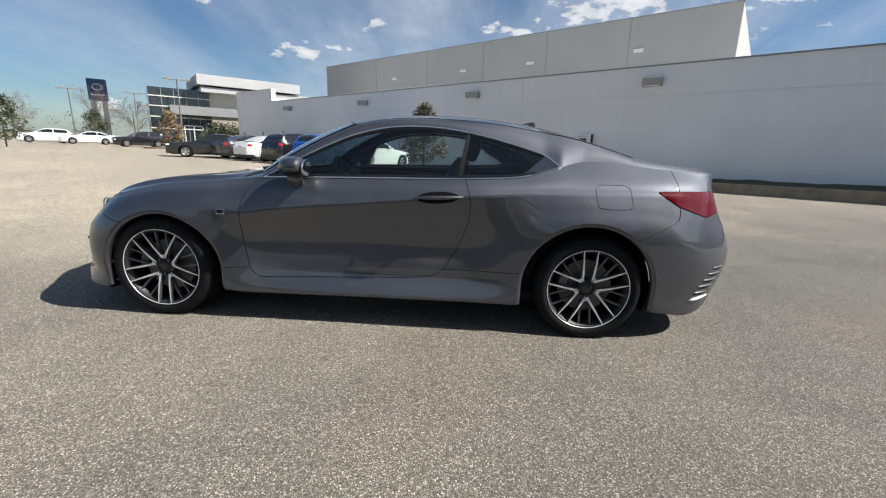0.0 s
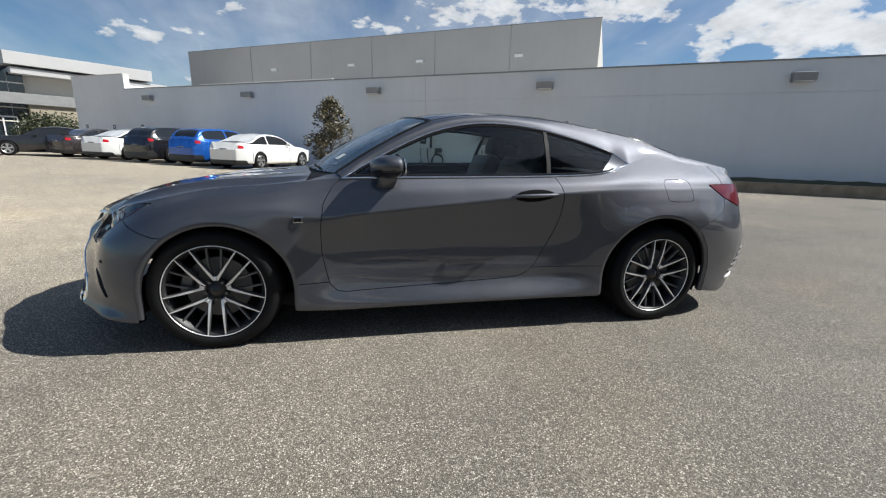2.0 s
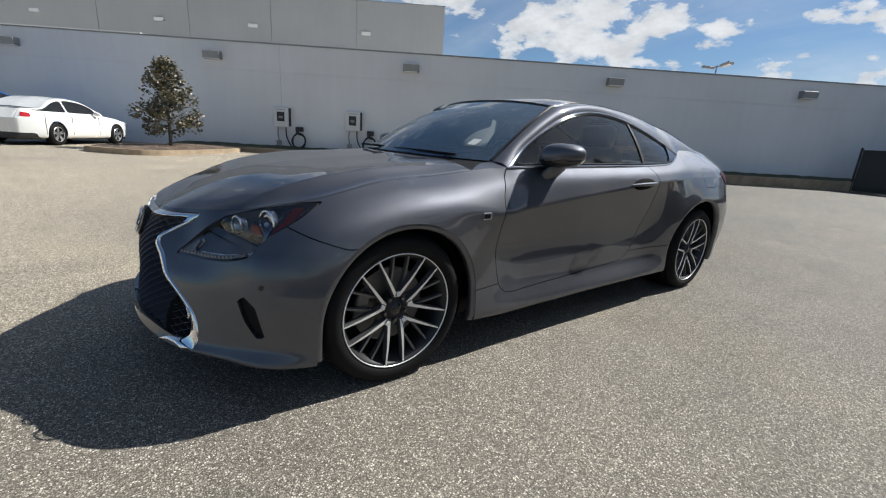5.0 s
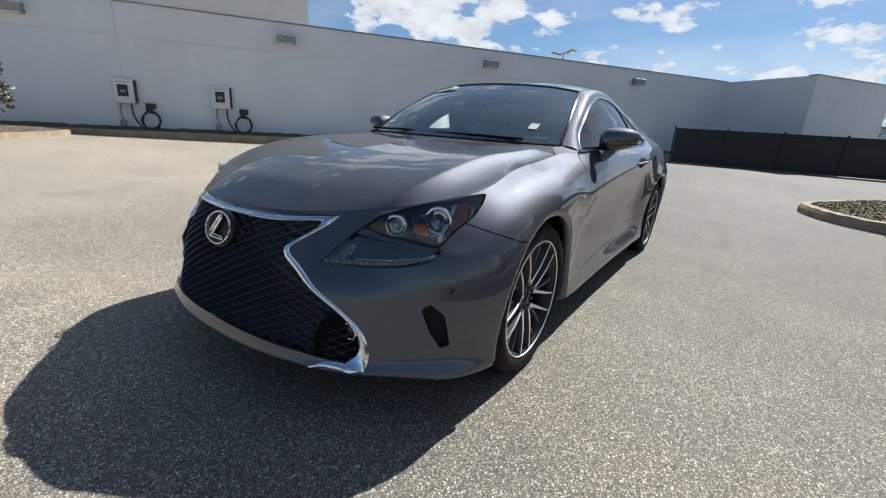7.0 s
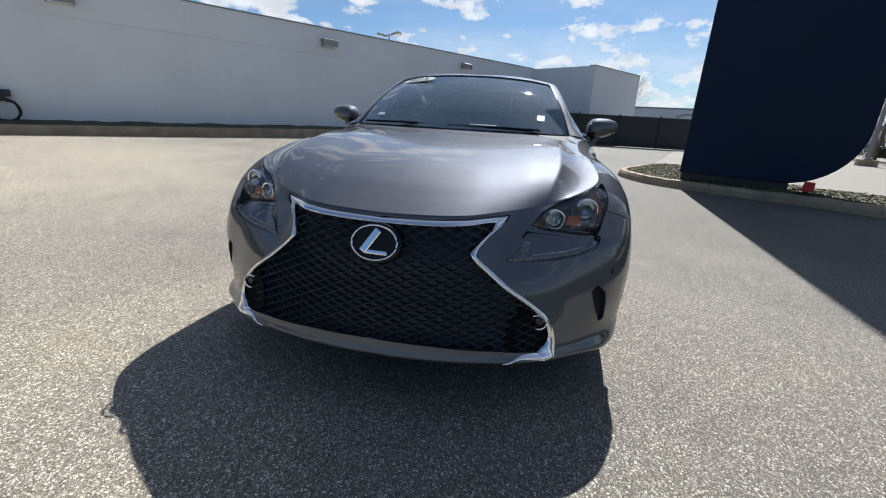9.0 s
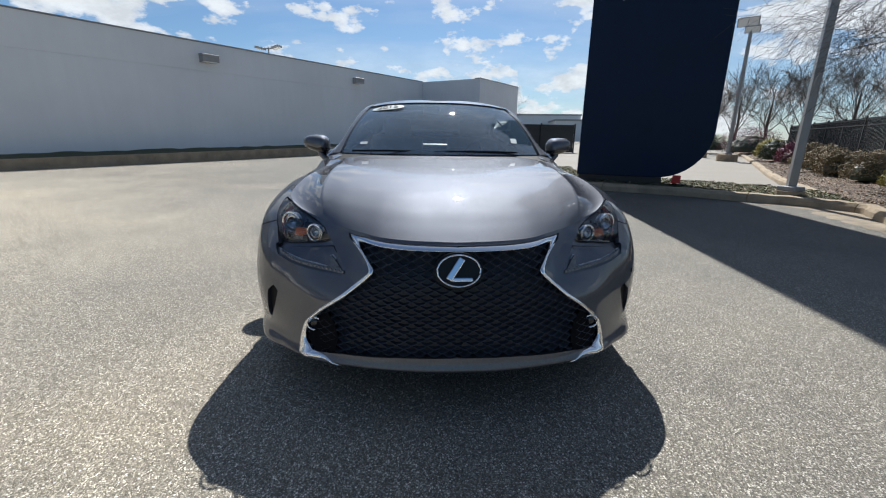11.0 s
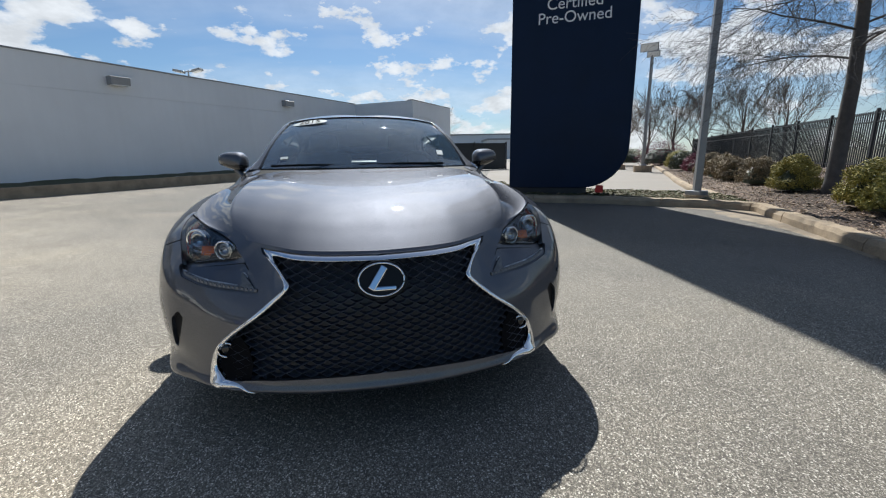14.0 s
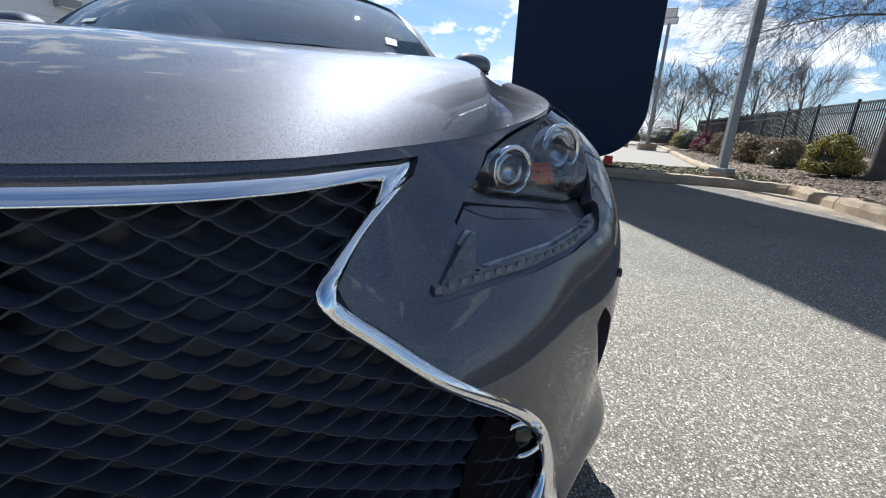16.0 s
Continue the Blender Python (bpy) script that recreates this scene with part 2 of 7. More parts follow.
def leaf_mat(name, lo, hi, rough=0.5):
    m, nt, p = nodes(name)
    geo = nt.nodes.new("ShaderNodeNewGeometry")
    nt.links.new(ramp(nt, geo.outputs["Random Per Island"], ((0.0, lo), (1.0, hi))), p.inputs["Base Color"])
    p.inputs["Roughness"].default_value = rough
    return m


def litter_mat():
    """Wood chips and dead leaves."""
    m, nt, p = nodes("wood_mulch")
    v = coords(nt, (1, 1, 0.6))
    col, dist = voronoi(nt, v, 26, out="Color"), voronoi(nt, v, 26)
    sep = nt.nodes.new("ShaderNodeSeparateColor")
    nt.links.new(col, sep.inputs[0])
    c = ramp(nt, sep.outputs[0], ((0.0, (0.075, 0.050, 0.036)), (0.45, (0.24, 0.155, 0.108)), (0.8, (0.40, 0.275, 0.195)), (1.0, (0.62, 0.49, 0.37))))
    c = blend(nt, 1.0, c, ramp(nt, noise_tex(nt, v, 0.9, 4), ((0.35, 0.6), (0.65, 1.15))), "MULTIPLY")
    c = blend(nt, ramp(nt, dist, ((0.3, 0.0), (0.55, 0.75))), c, (0.025, 0.019, 0.015))
    nt.links.new(c, p.inputs["Base Color"])
    p.inputs["Roughness"].default_value = 0.95
    bump(nt, dist, 1.0, 0.03, p)
    return m


ASPHALT = ground_mat()
WALL = wall_mat("grey_stucco_wall", (0.76, 0.765, 0.77))
WALL_HIGH = wall_mat("grey_concrete_panel", (0.44, 0.435, 0.425))
WALL_PALE = wall_mat("pale_stucco", (0.66, 0.64, 0.59))
CONCRETE = mat("kerb_concrete", (0.33, 0.255, 0.172), 0.92, vary=0.42, scale=3.2, fine=60, relief=0.006)
SAND = mat("washed_sand", (0.25, 0.20, 0.143), 0.95, vary=0.45, scale=5, fine=90, relief=0.004)
GRASS = mat("turf", (0.055, 0.06, 0.028), 0.95, vary=0.45, scale=6, fine=90, relief=0.02)
MULCH = litter_mat()
VERGE = mat("patchy_verge", (0.105, 0.095, 0.055), 0.95, vary=0.6, scale=4, fine=60, relief=0.02)
DRIVE = mat("pale_drive", (0.25, 0.222, 0.19), 0.9, vary=0.18, scale=0.6, fine=50, relief=0.003)
ROUGH_GRASS = mat("rough_dull_grass", (0.075, 0.072, 0.04), 0.95, vary=0.5, scale=1.5, fine=20, relief=0.03)
METAL_GREY = mat("grey_painted_steel", (0.30, 0.30, 0.30), 0.5, 0.3, relief=0.0)
METAL_PALE = mat("galvanised_pole", (0.27, 0.265, 0.26), 0.45, 0.5, vary=0.15)
LAMP_WHITE = mat("white_lens", (0.8, 0.8, 0.78), 0.3, vary=0.04)
BLACK_STEEL = mat("black_painted_steel", (0.016, 0.017, 0.019), 0.5, vary=0.3)
SIGN_BLUE = mat("dark_navy_sign_panel", (0.005, 0.015, 0.042), 0.45, vary=0.25, scale=1.2, spec=0.18)
SIGN_WHITE = mat("white_sign_letter", (0.75, 0.75, 0.75), 0.4, vary=0.03)
RED = mat("red_plastic", (0.55, 0.03, 0.025), 0.4)
BARK = mat("grey_bark", (0.092, 0.083, 0.076), 0.95, vary=0.35, scale=7, fine=60, relief=0.012)
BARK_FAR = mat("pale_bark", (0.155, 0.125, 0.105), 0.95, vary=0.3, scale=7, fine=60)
WHITE_PLASTIC = mat("white_plastic", (0.72, 0.72, 0.71), 0.4, vary=0.05)
DARK_PLASTIC = mat("dark_plastic", (0.02, 0.021, 0.023), 0.45, vary=0.2)
RUBBER = mat("tyre_rubber", (0.007, 0.007, 0.0075), 0.7, vary=0.3, scale=12, fine=90, spec=0.18)
FAR_GLASS = mat("dark_reflective_glazing", (0.02, 0.028, 0.034), 0.06, vary=0.3, spec=0.9)
STUCCO_TAN = wall_mat("tan_stucco", (0.38, 0.33, 0.25))

# ---- building helpers ----
def part(name, bm, material, parent=None, label="", smooth=False):
    """Links a bmesh as one mesh object, under a thing or a part."""
    me = bpy.data.meshes.new(name)
    bm.normal_update()
    bm.to_mesh(me)
    bm.free()
    for m in (material if isinstance(material, (list, tuple)) else [material]):
        me.materials.append(m)
    if smooth:
        me.polygons.foreach_set("use_smooth", [True] * len(me.polygons))
    ob = new(name, me)
    if parent is not None:
        ob.parent = parent
    return tagged(ob, label=label)


def empty(name, m, label, category, group=""):
    ob = new(name)
    ob.empty_display_size = 0.1
    ob.matrix_world = m
    return tagged(ob, label, category, group)


def box(bm, lo, hi, bevel=0.0, m=None):
    """A box, with rounded edges where bevel is given."""
    ret = bmesh.ops.create_cube(bm, size=1)
    vs = ret["verts"]
    for v in vs:
        v.co = Vector([lo[i] + (v.co[i] + 0.5) * (hi[i] - lo[i]) for i in range(3)])
    if bevel:
        es = list({e for v in vs for e in v.link_edges})
        r = bmesh.ops.bevel(bm, geom=es, offset=bevel, segments=2, affect="EDGES", profile=0.6)
        vs = list({v for f in r["faces"] for v in f.verts} | {v for v in vs if v.is_valid})
    if m is not None:
        bmesh.ops.transform(bm, matrix=m, verts=[v for v in vs if v.is_valid])
    return bm


def prism(bm, pts, z0, z1, axis="z"):
    """Extrudes a flat outline. axis z: pts are (x, y); y: (x, z), from y=z0 to z1; x: (y, z)."""
    put = {"z": lambda p, h: (p[0], p[1], h), "y": lambda p, h: (p[0], h, p[1]), "x": lambda p, h: (h, p[0], p[1])}[axis]
    a = [bm.verts.new(put(p, z0)) for p in pts]
    b = [bm.verts.new(put(p, z1)) for p in pts]
    bm.faces.new(a)
    bm.faces.new(b[::-1])
    for i in range(len(pts)):
        j = (i + 1) % len(pts)
        bm.faces.new((a[i], b[i], b[j], a[j]))
    bmesh.ops.recalc_face_normals(bm, faces=bm.faces)
    return bm


def tube(bm, pts, radii, sides=8, cap=True):
    """A tapered tube along a line of points."""
    rings = []
    n = len(pts)
    pts = [Vector(p) for p in pts]
    for i in range(n):
        t = (pts[min(i + 1, n - 1)] - pts[max(i - 1, 0)]).normalized()
        up = Vector((0, 0, 1)) if abs(t.z) < 0.9 else Vector((1, 0, 0))
        a = t.cross(up).normalized()
        b = t.cross(a)
        r = radii[i] if isinstance(radii, (list, tuple)) else radii
        rings.append([bm.verts.new(pts[i] + a * r * math.cos(6.28319 * k / sides) + b * r * math.sin(6.28319 * k / sides)) for k in range(sides)])
    for i in range(n - 1):
        for k in range(sides):
            bm.faces.new((rings[i][k], rings[i][(k + 1) % sides], rings[i + 1][(k + 1) % sides], rings[i + 1][k]))
    if cap:
        bm.faces.new(rings[0][::-1])
        bm.faces.new(rings[-1])
    return bm


def smooth_line(pts, n):
    """Catmull-Rom through points, n samples."""
    P = [np.array(p, float) for p in pts]
    out = []
    m = len(P) - 1
    for k in range(n):
        t = k / (n - 1) * m
        i = min(int(t), m - 1)
        f = t - i
        p0, p1, p2, p3 = P[max(i - 1, 0)], P[i], P[i + 1], P[min(i + 2, m)]
        out.append(0.5 * (2 * p1 + (p2 - p0) * f + (2 * p0 - 5 * p1 + 4 * p2 - p3) * f * f + (3 * p1 - 3 * p2 + p3 - p0) * f ** 3))
    return out

# ---- ground ----
def ground_z(x, y):
    """The lot is level round the car and rises gently towards the exit."""
    t = max(0.0, x - 4.0)
    return 0.0125 * t * t / (t + 4.0) if t < 60 else 0.0125 * 3600 / 64


def build_ground():
    xs = sorted(set([-900, -400, -200, -120, -80] + list(range(-60, 64, 4)) + [80, 120, 200, 400, 900]))
    ys = sorted(set([-900, -400, -200, -120, -80] + list(range(-60, 64, 4)) + [80, 120, 200, 400, 900]))
    bm = bmesh.new()
    g = [[bm.verts.new((x, y, ground_z(x, y))) for y in ys] for x in xs]
    for i in range(len(xs) - 1):
        for j in range(len(ys) - 1):
            bm.faces.new((g[i][j], g[i + 1][j], g[i + 1][j + 1], g[i][j + 1]))
    return tagged(part("ground", bm, ASPHALT, smooth=True), "worn pale aggregate asphalt of a car park", "ground", kind="structure")


build_ground()

# ---- the long low building ----
WALL_A, WALL_DIR = Vector((0.932, 18.07, 0)), math.atan2(-14.28, 20.878)
MB = Matrix.Translation(WALL_A) @ pose(0, 0, 0, 0, -0.95, math.degrees(WALL_DIR))


def b_local(name, bm, material, label, category="", kind="structure", smooth=False):
    ob = part(name, bm, material, smooth=smooth)
    ob.matrix_world = MB
    return tagged(ob, label, category or "wall", kind=kind)


def wall_face(bm, s0, s1, d0, d1, ztop, joints=(), groove=3.2, zbot=-1.5):
    """A wall along s, cut by recessed joints and one long groove."""
    cuts = [s0] + [j for j in joints if s0 < j < s1] + [s1]
    g = 0.012
    for a, b in zip(cuts[:-1], cuts[1:]):
        a2, b2 = a + (g if a > s0 else 0), b - (g if b < s1 else 0)
        box(bm, (a2, d0, zbot), (b2, d1, groove - g))
        box(bm, (a2, d0, groove + g), (b2, d1, ztop))
    box(bm, (s0 + 0.01, d0 + 0.02, zbot), (s1 - 0.01, d1 - 0.02, ztop - 0.02))
    return bm


bm = wall_face(bmesh.new(), -18.0, 32.0, 0.0, 0.35, 4.25, joints=(2.65,))
b_local("wall_low", bm, WALL, "long grey stucco wall of a low building")
bm = wall_face(bmesh.new(), -23.2, -18.0, 0.0, 0.35, 5.15)
b_local("wall_step", bm, WALL, "taller grey stucco end of the low wall")
bm = box(bmesh.new(), (-23.2, 0.35, -1.5), (-22.85, 14, 5.15))
b_local("wall_step_return", bm, WALL, "grey stucco return wall")
bm = bmesh.new()
box(bm, (-18.0, -0.03, 4.25), (32.03, 0.38, 4.30))
b_local("trim_coping", bm, METAL_PALE, "thin metal coping along the wall top", "trim")
bm = bmesh.new()
box(bm, (-23.23, -0.03, 5.15), (-17.97, 0.38, 5.20))
b_local("trim_coping_step", bm, WALL_PALE, "pale coping on the taller wall end", "trim")
bm = box(bmesh.new(), (-22.8, 0.36, 3.6), (31.9, 12.3, 3.75))
b_local("roof_low", bm, WALL_PALE, "flat roof behind the parapet", "roof")
# forward block at the far end
bm = wall_face(bmesh.new(), 32.0, 38.6, -4.5, -4.15, 4.25)
box(bm, (32.0, -4.15, -1.5), (32.35, 0.35, 4.25))
box(bm, (38.25, -4.15, -1.5), (38.6, 14, 4.25))
box(bm, (32.36, -4.14, 3.7), (38.24, 14, 3.8))
b_local("wall_forward_block", bm, WALL, "grey stucco block standing forward of the wall")
bm = box(bmesh.new(), (31.97, -4.53, 4.25), (38.63, -4.12, 4.30))
b_local("trim_coping_block", bm, METAL_PALE, "thin metal coping of the forward block", "trim")
# the high block behind
HB = 12.4


def build_high_block():
    bm = bmesh.new()
    js = [-27.5, -19.8, -13.3, -7.4, -2.0, 3.7, 9.6]
    box(bm, (js[0], HB + 0.04, 0), (js[-1], HB + 0.28, 9.5))
    box(bm, (9.27, HB + 0.3, 0), (9.57, HB + 22, 9.55))
    box(bm, (js[0], HB + 0.3, 0), (js[0] + 0.3, HB + 22, 9.55))
    box(bm, (js[0] + 0.3, HB + 0.3, 9.0), (9.27, HB + 22, 9.15))
    block = b_local("wall_high_block", bm, WALL_HIGH, "tall grey concrete panel block rising behind")
    for a, b in zip(js[:-1], js[1:]):
        part("panel", box(bmesh.new(), (a + 0.03, HB, 0), (b - 0.03, HB + 0.3, 9.55)), WALL_HIGH, block)
    bm = box(bmesh.new(), (js[0] - 0.03, HB - 0.03, 9.55), (9.63, HB + 0.33, 9.6))
    b_local("trim_coping_high", bm, METAL_GREY, "dark metal coping of the high block", "trim")


build_high_block()
# sloping pale canopy edges behind the stepped wall
bm = bmesh.new()
for d, z, t in ((3.0, 4.55, 0.32), (5.0, 5.0, 0.28)):
    box(bm, (-17.5, d, z), (-6.0, d + 0.3, z + t))
b_local("canopy_fascia", bm, WALL_PALE, "pale canopy fascia above the roof", "canopy")

# planting strip and kerb at the wall's foot
bm = bmesh.new()
box(bm, (-1.4, -1.45, -1.0), (31.5, -1.25, 0.16), 0.02)
b_local("kerb_wall", bm, CONCRETE, "concrete kerb of the planting strip", "kerb")
bm = bmesh.new()
prev = None
for k in range(111):
    s = -1.4 + k * 0.3
    row = [bm.verts.new((s, d, 0.14 + 0.10 * (1 + d / 1.25) + random.uniform(-0.02, 0.03))) for d in (-1.25, -0.8, -0.4, 0.0)]
    if prev:
        for a in range(3):
            bm.faces.new((prev[a], row[a], row[a + 1], prev[a + 1]))
    prev = row
b_local("planting_strip", bm, GRASS, "dark turf strip at the wall's foot", "lawn", smooth=True)

# ---- wall lamps ----
def wall_lamp():
    th = empty("wall_lamp", MB, "grey metal wedge-shaped wall pack lamp on the wall", "wall lamp", "lamps along the wall")
    bm = prism(bmesh.new(), [(-0.30, 0.13), (-0.27, -0.13), (0.0, -0.15), (0.0, 0.15), (-0.24, 0.15)], -0.33, 0.33, "x")
    part("housing", bm, METAL_GREY, th)
    bm = box(bmesh.new(), (-0.28, -0.27, -0.155), (0.28, -0.06, -0.135))
    part("lens", bm, LAMP_WHITE, th, "pale lens underneath")
    return th


lamp = wall_lamp()
for k, s in enumerate((-15.8, -7.9, 0.0, 8.05, 16.7, 25.3)):
    m = MB @ Matrix.Translation((s, -0.002, 3.68))
    if k == 0:
        lamp.matrix_world = m
    else:
        copy_thing(lamp, m)


def panel_light():
    th = empty("panel_light", MB, "small pale rectangular light on the high block", "wall lamp", "lights on the high block")
    bm = prism(bmesh.new(), [(-0.16, 0.10), (-0.14, -0.09), (0.0, -0.10), (0.0, 0.10)], -0.30, 0.30, "x")
    part("housing", bm, LAMP_WHITE, th)
    return th


lamp = panel_light()
for k, s in enumerate((-17.2, -9.3, -3.2, 4.35)):
    m = MB @ Matrix.Translation((s, HB - 0.002, 7.55))
    if k == 0:
        lamp.matrix_world = m
    else:
        copy_thing(lamp, m)


# ---- wall chargers ----
def charger():
    th = empty("wall_charger", MB, "white wall-mounted vehicle charger with a coiled black cable", "charger", "chargers on the wall")
    part("housing", box(bmesh.new(), (-0.26, -0.16, 1.05), (0.26, -0.02, 1.72), 0.03), WHITE_PLASTIC, th)
    part("side_cover", box(bmesh.new(), (0.262, -0.15, 1.08), (0.31, -0.02, 1.70), 0.015), DARK_PLASTIC, th, "dark side cover")
    part("display", box(bmesh.new(), (-0.14, -0.168, 1.24), (0.12, -0.162, 1.56)), DARK_PLASTIC, th, "black screen panel")
    part("screen_glyph", box(bmesh.new(), (-0.08, -0.172, 1.34), (0.06, -0.169, 1.42)), METAL_PALE, th, "pale readout")
    bm = bmesh.new()
    for k in range(5):
        box(bm, (-0.17 + k * 0.07, -0.165, 1.62), (-0.12 + k * 0.07, -0.161, 1.645))
    part("caption_bars", bm, METAL_GREY, th, "grey bars of small print")
    bm = tube(bmesh.new(), [(-0.14, -0.08, 1.06), (-0.16, -0.08, 0.8), (-0.13, -0.06, 0.55)], 0.022)
    part("supply_conduit", bm, METAL_GREY, th)
    part("junction_box", box(bmesh.new(), (-0.22, -0.10, 0.36), (-0.06, -0.02, 0.58), 0.01), METAL_GREY, th)
    bm = bmesh.new()
    pts = [(0.14, -0.09, 1.06), (0.15, -0.1, 0.75), (0.28, -0.12, 0.46), (0.48, -0.13, 0.30)]
    for k in range(29):
        a = -1.9 + k * 6.283 * 2.55 / 28
        q = 0.23 + 0.02 * math.sin(k * 1.3)
        pts.append((0.60 + q * math.cos(a), -0.12 - 0.003 * k, 0.60 + q * 1.08 * math.sin(a)))
    pts.append((0.62, -0.22, 0.96))
    tube(bm, smooth_line(pts, 150), 0.022, 6)
    part("cable", bm, DARK_PLASTIC, th, "coiled black charging cable", smooth=True)
    bm = box(bmesh.new(), (0.50, -0.2, 0.92), (0.74, -0.02, 1.08), 0.02)
    box(bm, (0.52, -0.26, 0.85), (0.60, -0.16, 1.0), 0.01)
    part("plug_holster", bm, DARK_PLASTIC, th, "black plug in its holster")
    for ob in th.children:
        ob.data.transform(Matrix.Scale(1.19, 4))
    return th


ch = charger()
for k, s in enumerate((2.66, 5.66)):
    m = MB @ Matrix.Translation((s, -0.003, -0.22))
    if k == 0:
        ch.matrix_world = m
    else:
        copy_thing(ch, m)


# ---- small bay signs on the wall ----
def bay_sign():
    th = empty("bay_sign", MB, "small navy sign with white print on the wall", "sign", "signs behind the parked cars")
    part("plate", box(bmesh.new(), (-.11, -.025, -.20), (.11, -.004, .20), .008), SIGN_BLUE, th)
    part("print_bar", box(bmesh.new(), (-.07, -.030, -.14), (.07, -.026, -.06)), SIGN_WHITE, th, "white bar of print")
    part("print_mark", box(bmesh.new(), (-.05, -.030, .02), (.06, -.026, .14), .01), SIGN_WHITE, th, "white mark")
    return th


sg0 = bay_sign()
for k, s in enumerate((-22.3, -19.5, -16.8)):
    m = MB @ Matrix.Translation((s, -0.002, 1.92))
    if k == 0:
        sg0.matrix_world = m
    else:
        copy_thing(sg0, m)


# ---- the tall sign ----
SK = Vector((-0.4662, -0.8847, 0))
MS = Matrix(((SK.x, 0.8847, 0, 5.69), (SK.y, -0.4662, 0, -3.40), (0, 0, 1, 0), (0, 0, 0, 1)))


def text_mesh(body, size, depth):
    cu = bpy.data.curves.new("lettering", "FONT")
    cu.body, cu.size, cu.extrude = body, size, depth
    cu.align_x = "CENTER"
    ob = new("lettering_tmp", cu)
    dg = bpy.context.evaluated_depsgraph_get()
    me = bpy.data.meshes.new_from_object(ob.evaluated_get(dg))
    bpy.data.objects.remove(ob)
    bm = bmesh.new()
    bm.from_mesh(me)
    bpy.data.meshes.remove(me)
    return bm


def pylon_sign():
    th = empty("pylon_sign", MS, "tall dark navy pylon sign with white lettering and rounded corner", "sign")
    W, H, R = 2.55, 9.6, 0.95
    pts = [(0, 0.30)] + [(W - R + R * math.sin(a * math.pi / 20), 0.30 + R - R * math.cos(a * math.pi / 20)) for a in range(11)]
    pts += [(W, H), (0.0, H)]
    bm = prism(bmesh.new(), pts, 0.0, 0.36, "y")
    bmesh.ops.bevel(bm, geom=bm.edges[:], offset=0.012, segments=1, affect="EDGES")
    part("panel", bm, SIGN_BLUE, th)
    # added dark box, standing for the shadow under the sign
    bm = box(bmesh.new(), (0.03, 0.04, 0.0), (1.72, 0.32, 0.298))
    part("shadow_block", bm, DARK_PLASTIC, th)
    for body, z in (("Certified", 4.02), ("Pre-Owned", 3.75)):
        bm = text_mesh(body, 0.315, 0.006)
        bmesh.ops.transform(bm, matrix=Matrix.Translation((1.285, -0.004, z)) @ Matrix(((1, 0, 0, 0), (0, 0, -1, 0), (0, 1, 0, 0), (0, 0, 0, 1))), verts=bm.verts)
        part("lettering", bm, SIGN_WHITE, th, "white words " + body)
    return th


pylon_sign()
bm = prism(bmesh.new(), [(0, 0), (0.17, 0), (0.17, 0.15), (0.03, 0.16)], -0.10, 0.05, "y")
ob = part("red_marker_block", bm, RED)
ob.matrix_world = MS @ Matrix.Translation((1.90, 0.06, 0.20))
tagged(ob, "red plastic marker block beside the sign's foot", "marker")


# ---- kerbed bed with mulch ----
KERB = [(9.2, -3.6), (7.9, -2.9), (7.1, -2.55), (6.3, -2.65), (5.6, -3.0), (4.95, -3.85), (4.25, -5.0), (3.4, -5.85), (2.75, -6.45), (2.3, -6.6), (1.9, -6.35), (1.1, -5.85), (0.2, -5.3), (-0.7, -4.75), (-2.4, -3.9), (-6, -2.9)]


def kerb_strip(name, pts, n, label, high=0.16, every=17):
    """A worn concrete kerb along a line; its street face lies on the line, its back to the left of it. Open joints part its stones."""
    bm = bmesh.new()
    line = smooth_line(pts, n)
    prof = [(-0.03, -0.3), (-0.01, high * 0.6), (0.02, high * 0.94), (0.15, high), (0.17, -0.3)]
    prev = None
    for i, p in enumerate(line):
        a, b = line[max(i - 1, 0)], line[min(i + 1, len(line) - 1)]
        t = Vector((b[0] - a[0], b[1] - a[1], 0)).normalized()
        nrm = Vector((-t.y, t.x, 0))
        z = ground_z(p[0], p[1])
        wob = 0.006 * math.sin(i * 1.7)
        # a joint is a narrow notch across the profile
        cuts = ((-0.010, 0.0), (-0.005, 0.022), (0.005, 0.022), (0.010, 0.0)) if i % every == every // 2 else ((0.0, 0.0),)
        for along, sink in cuts:
            row = [bm.verts.new((p[0] + t.x * along + nrm.x * (o + sink * 0.7), p[1] + t.y * along + nrm.y * (o + sink * 0.7), z + h + wob - (sink if h > 0 else 0))) for o, h in prof]
            if prev:
                for k in range(len(prof) - 1):
                    bm.faces.new((prev[k], row[k], row[k + 1], prev[k + 1]))
            prev = row
    bmesh.ops.recalc_face_normals(bm, faces=bm.faces)
    return tagged(part(name, bm, CONCRETE), label, "kerb", kind="structure")


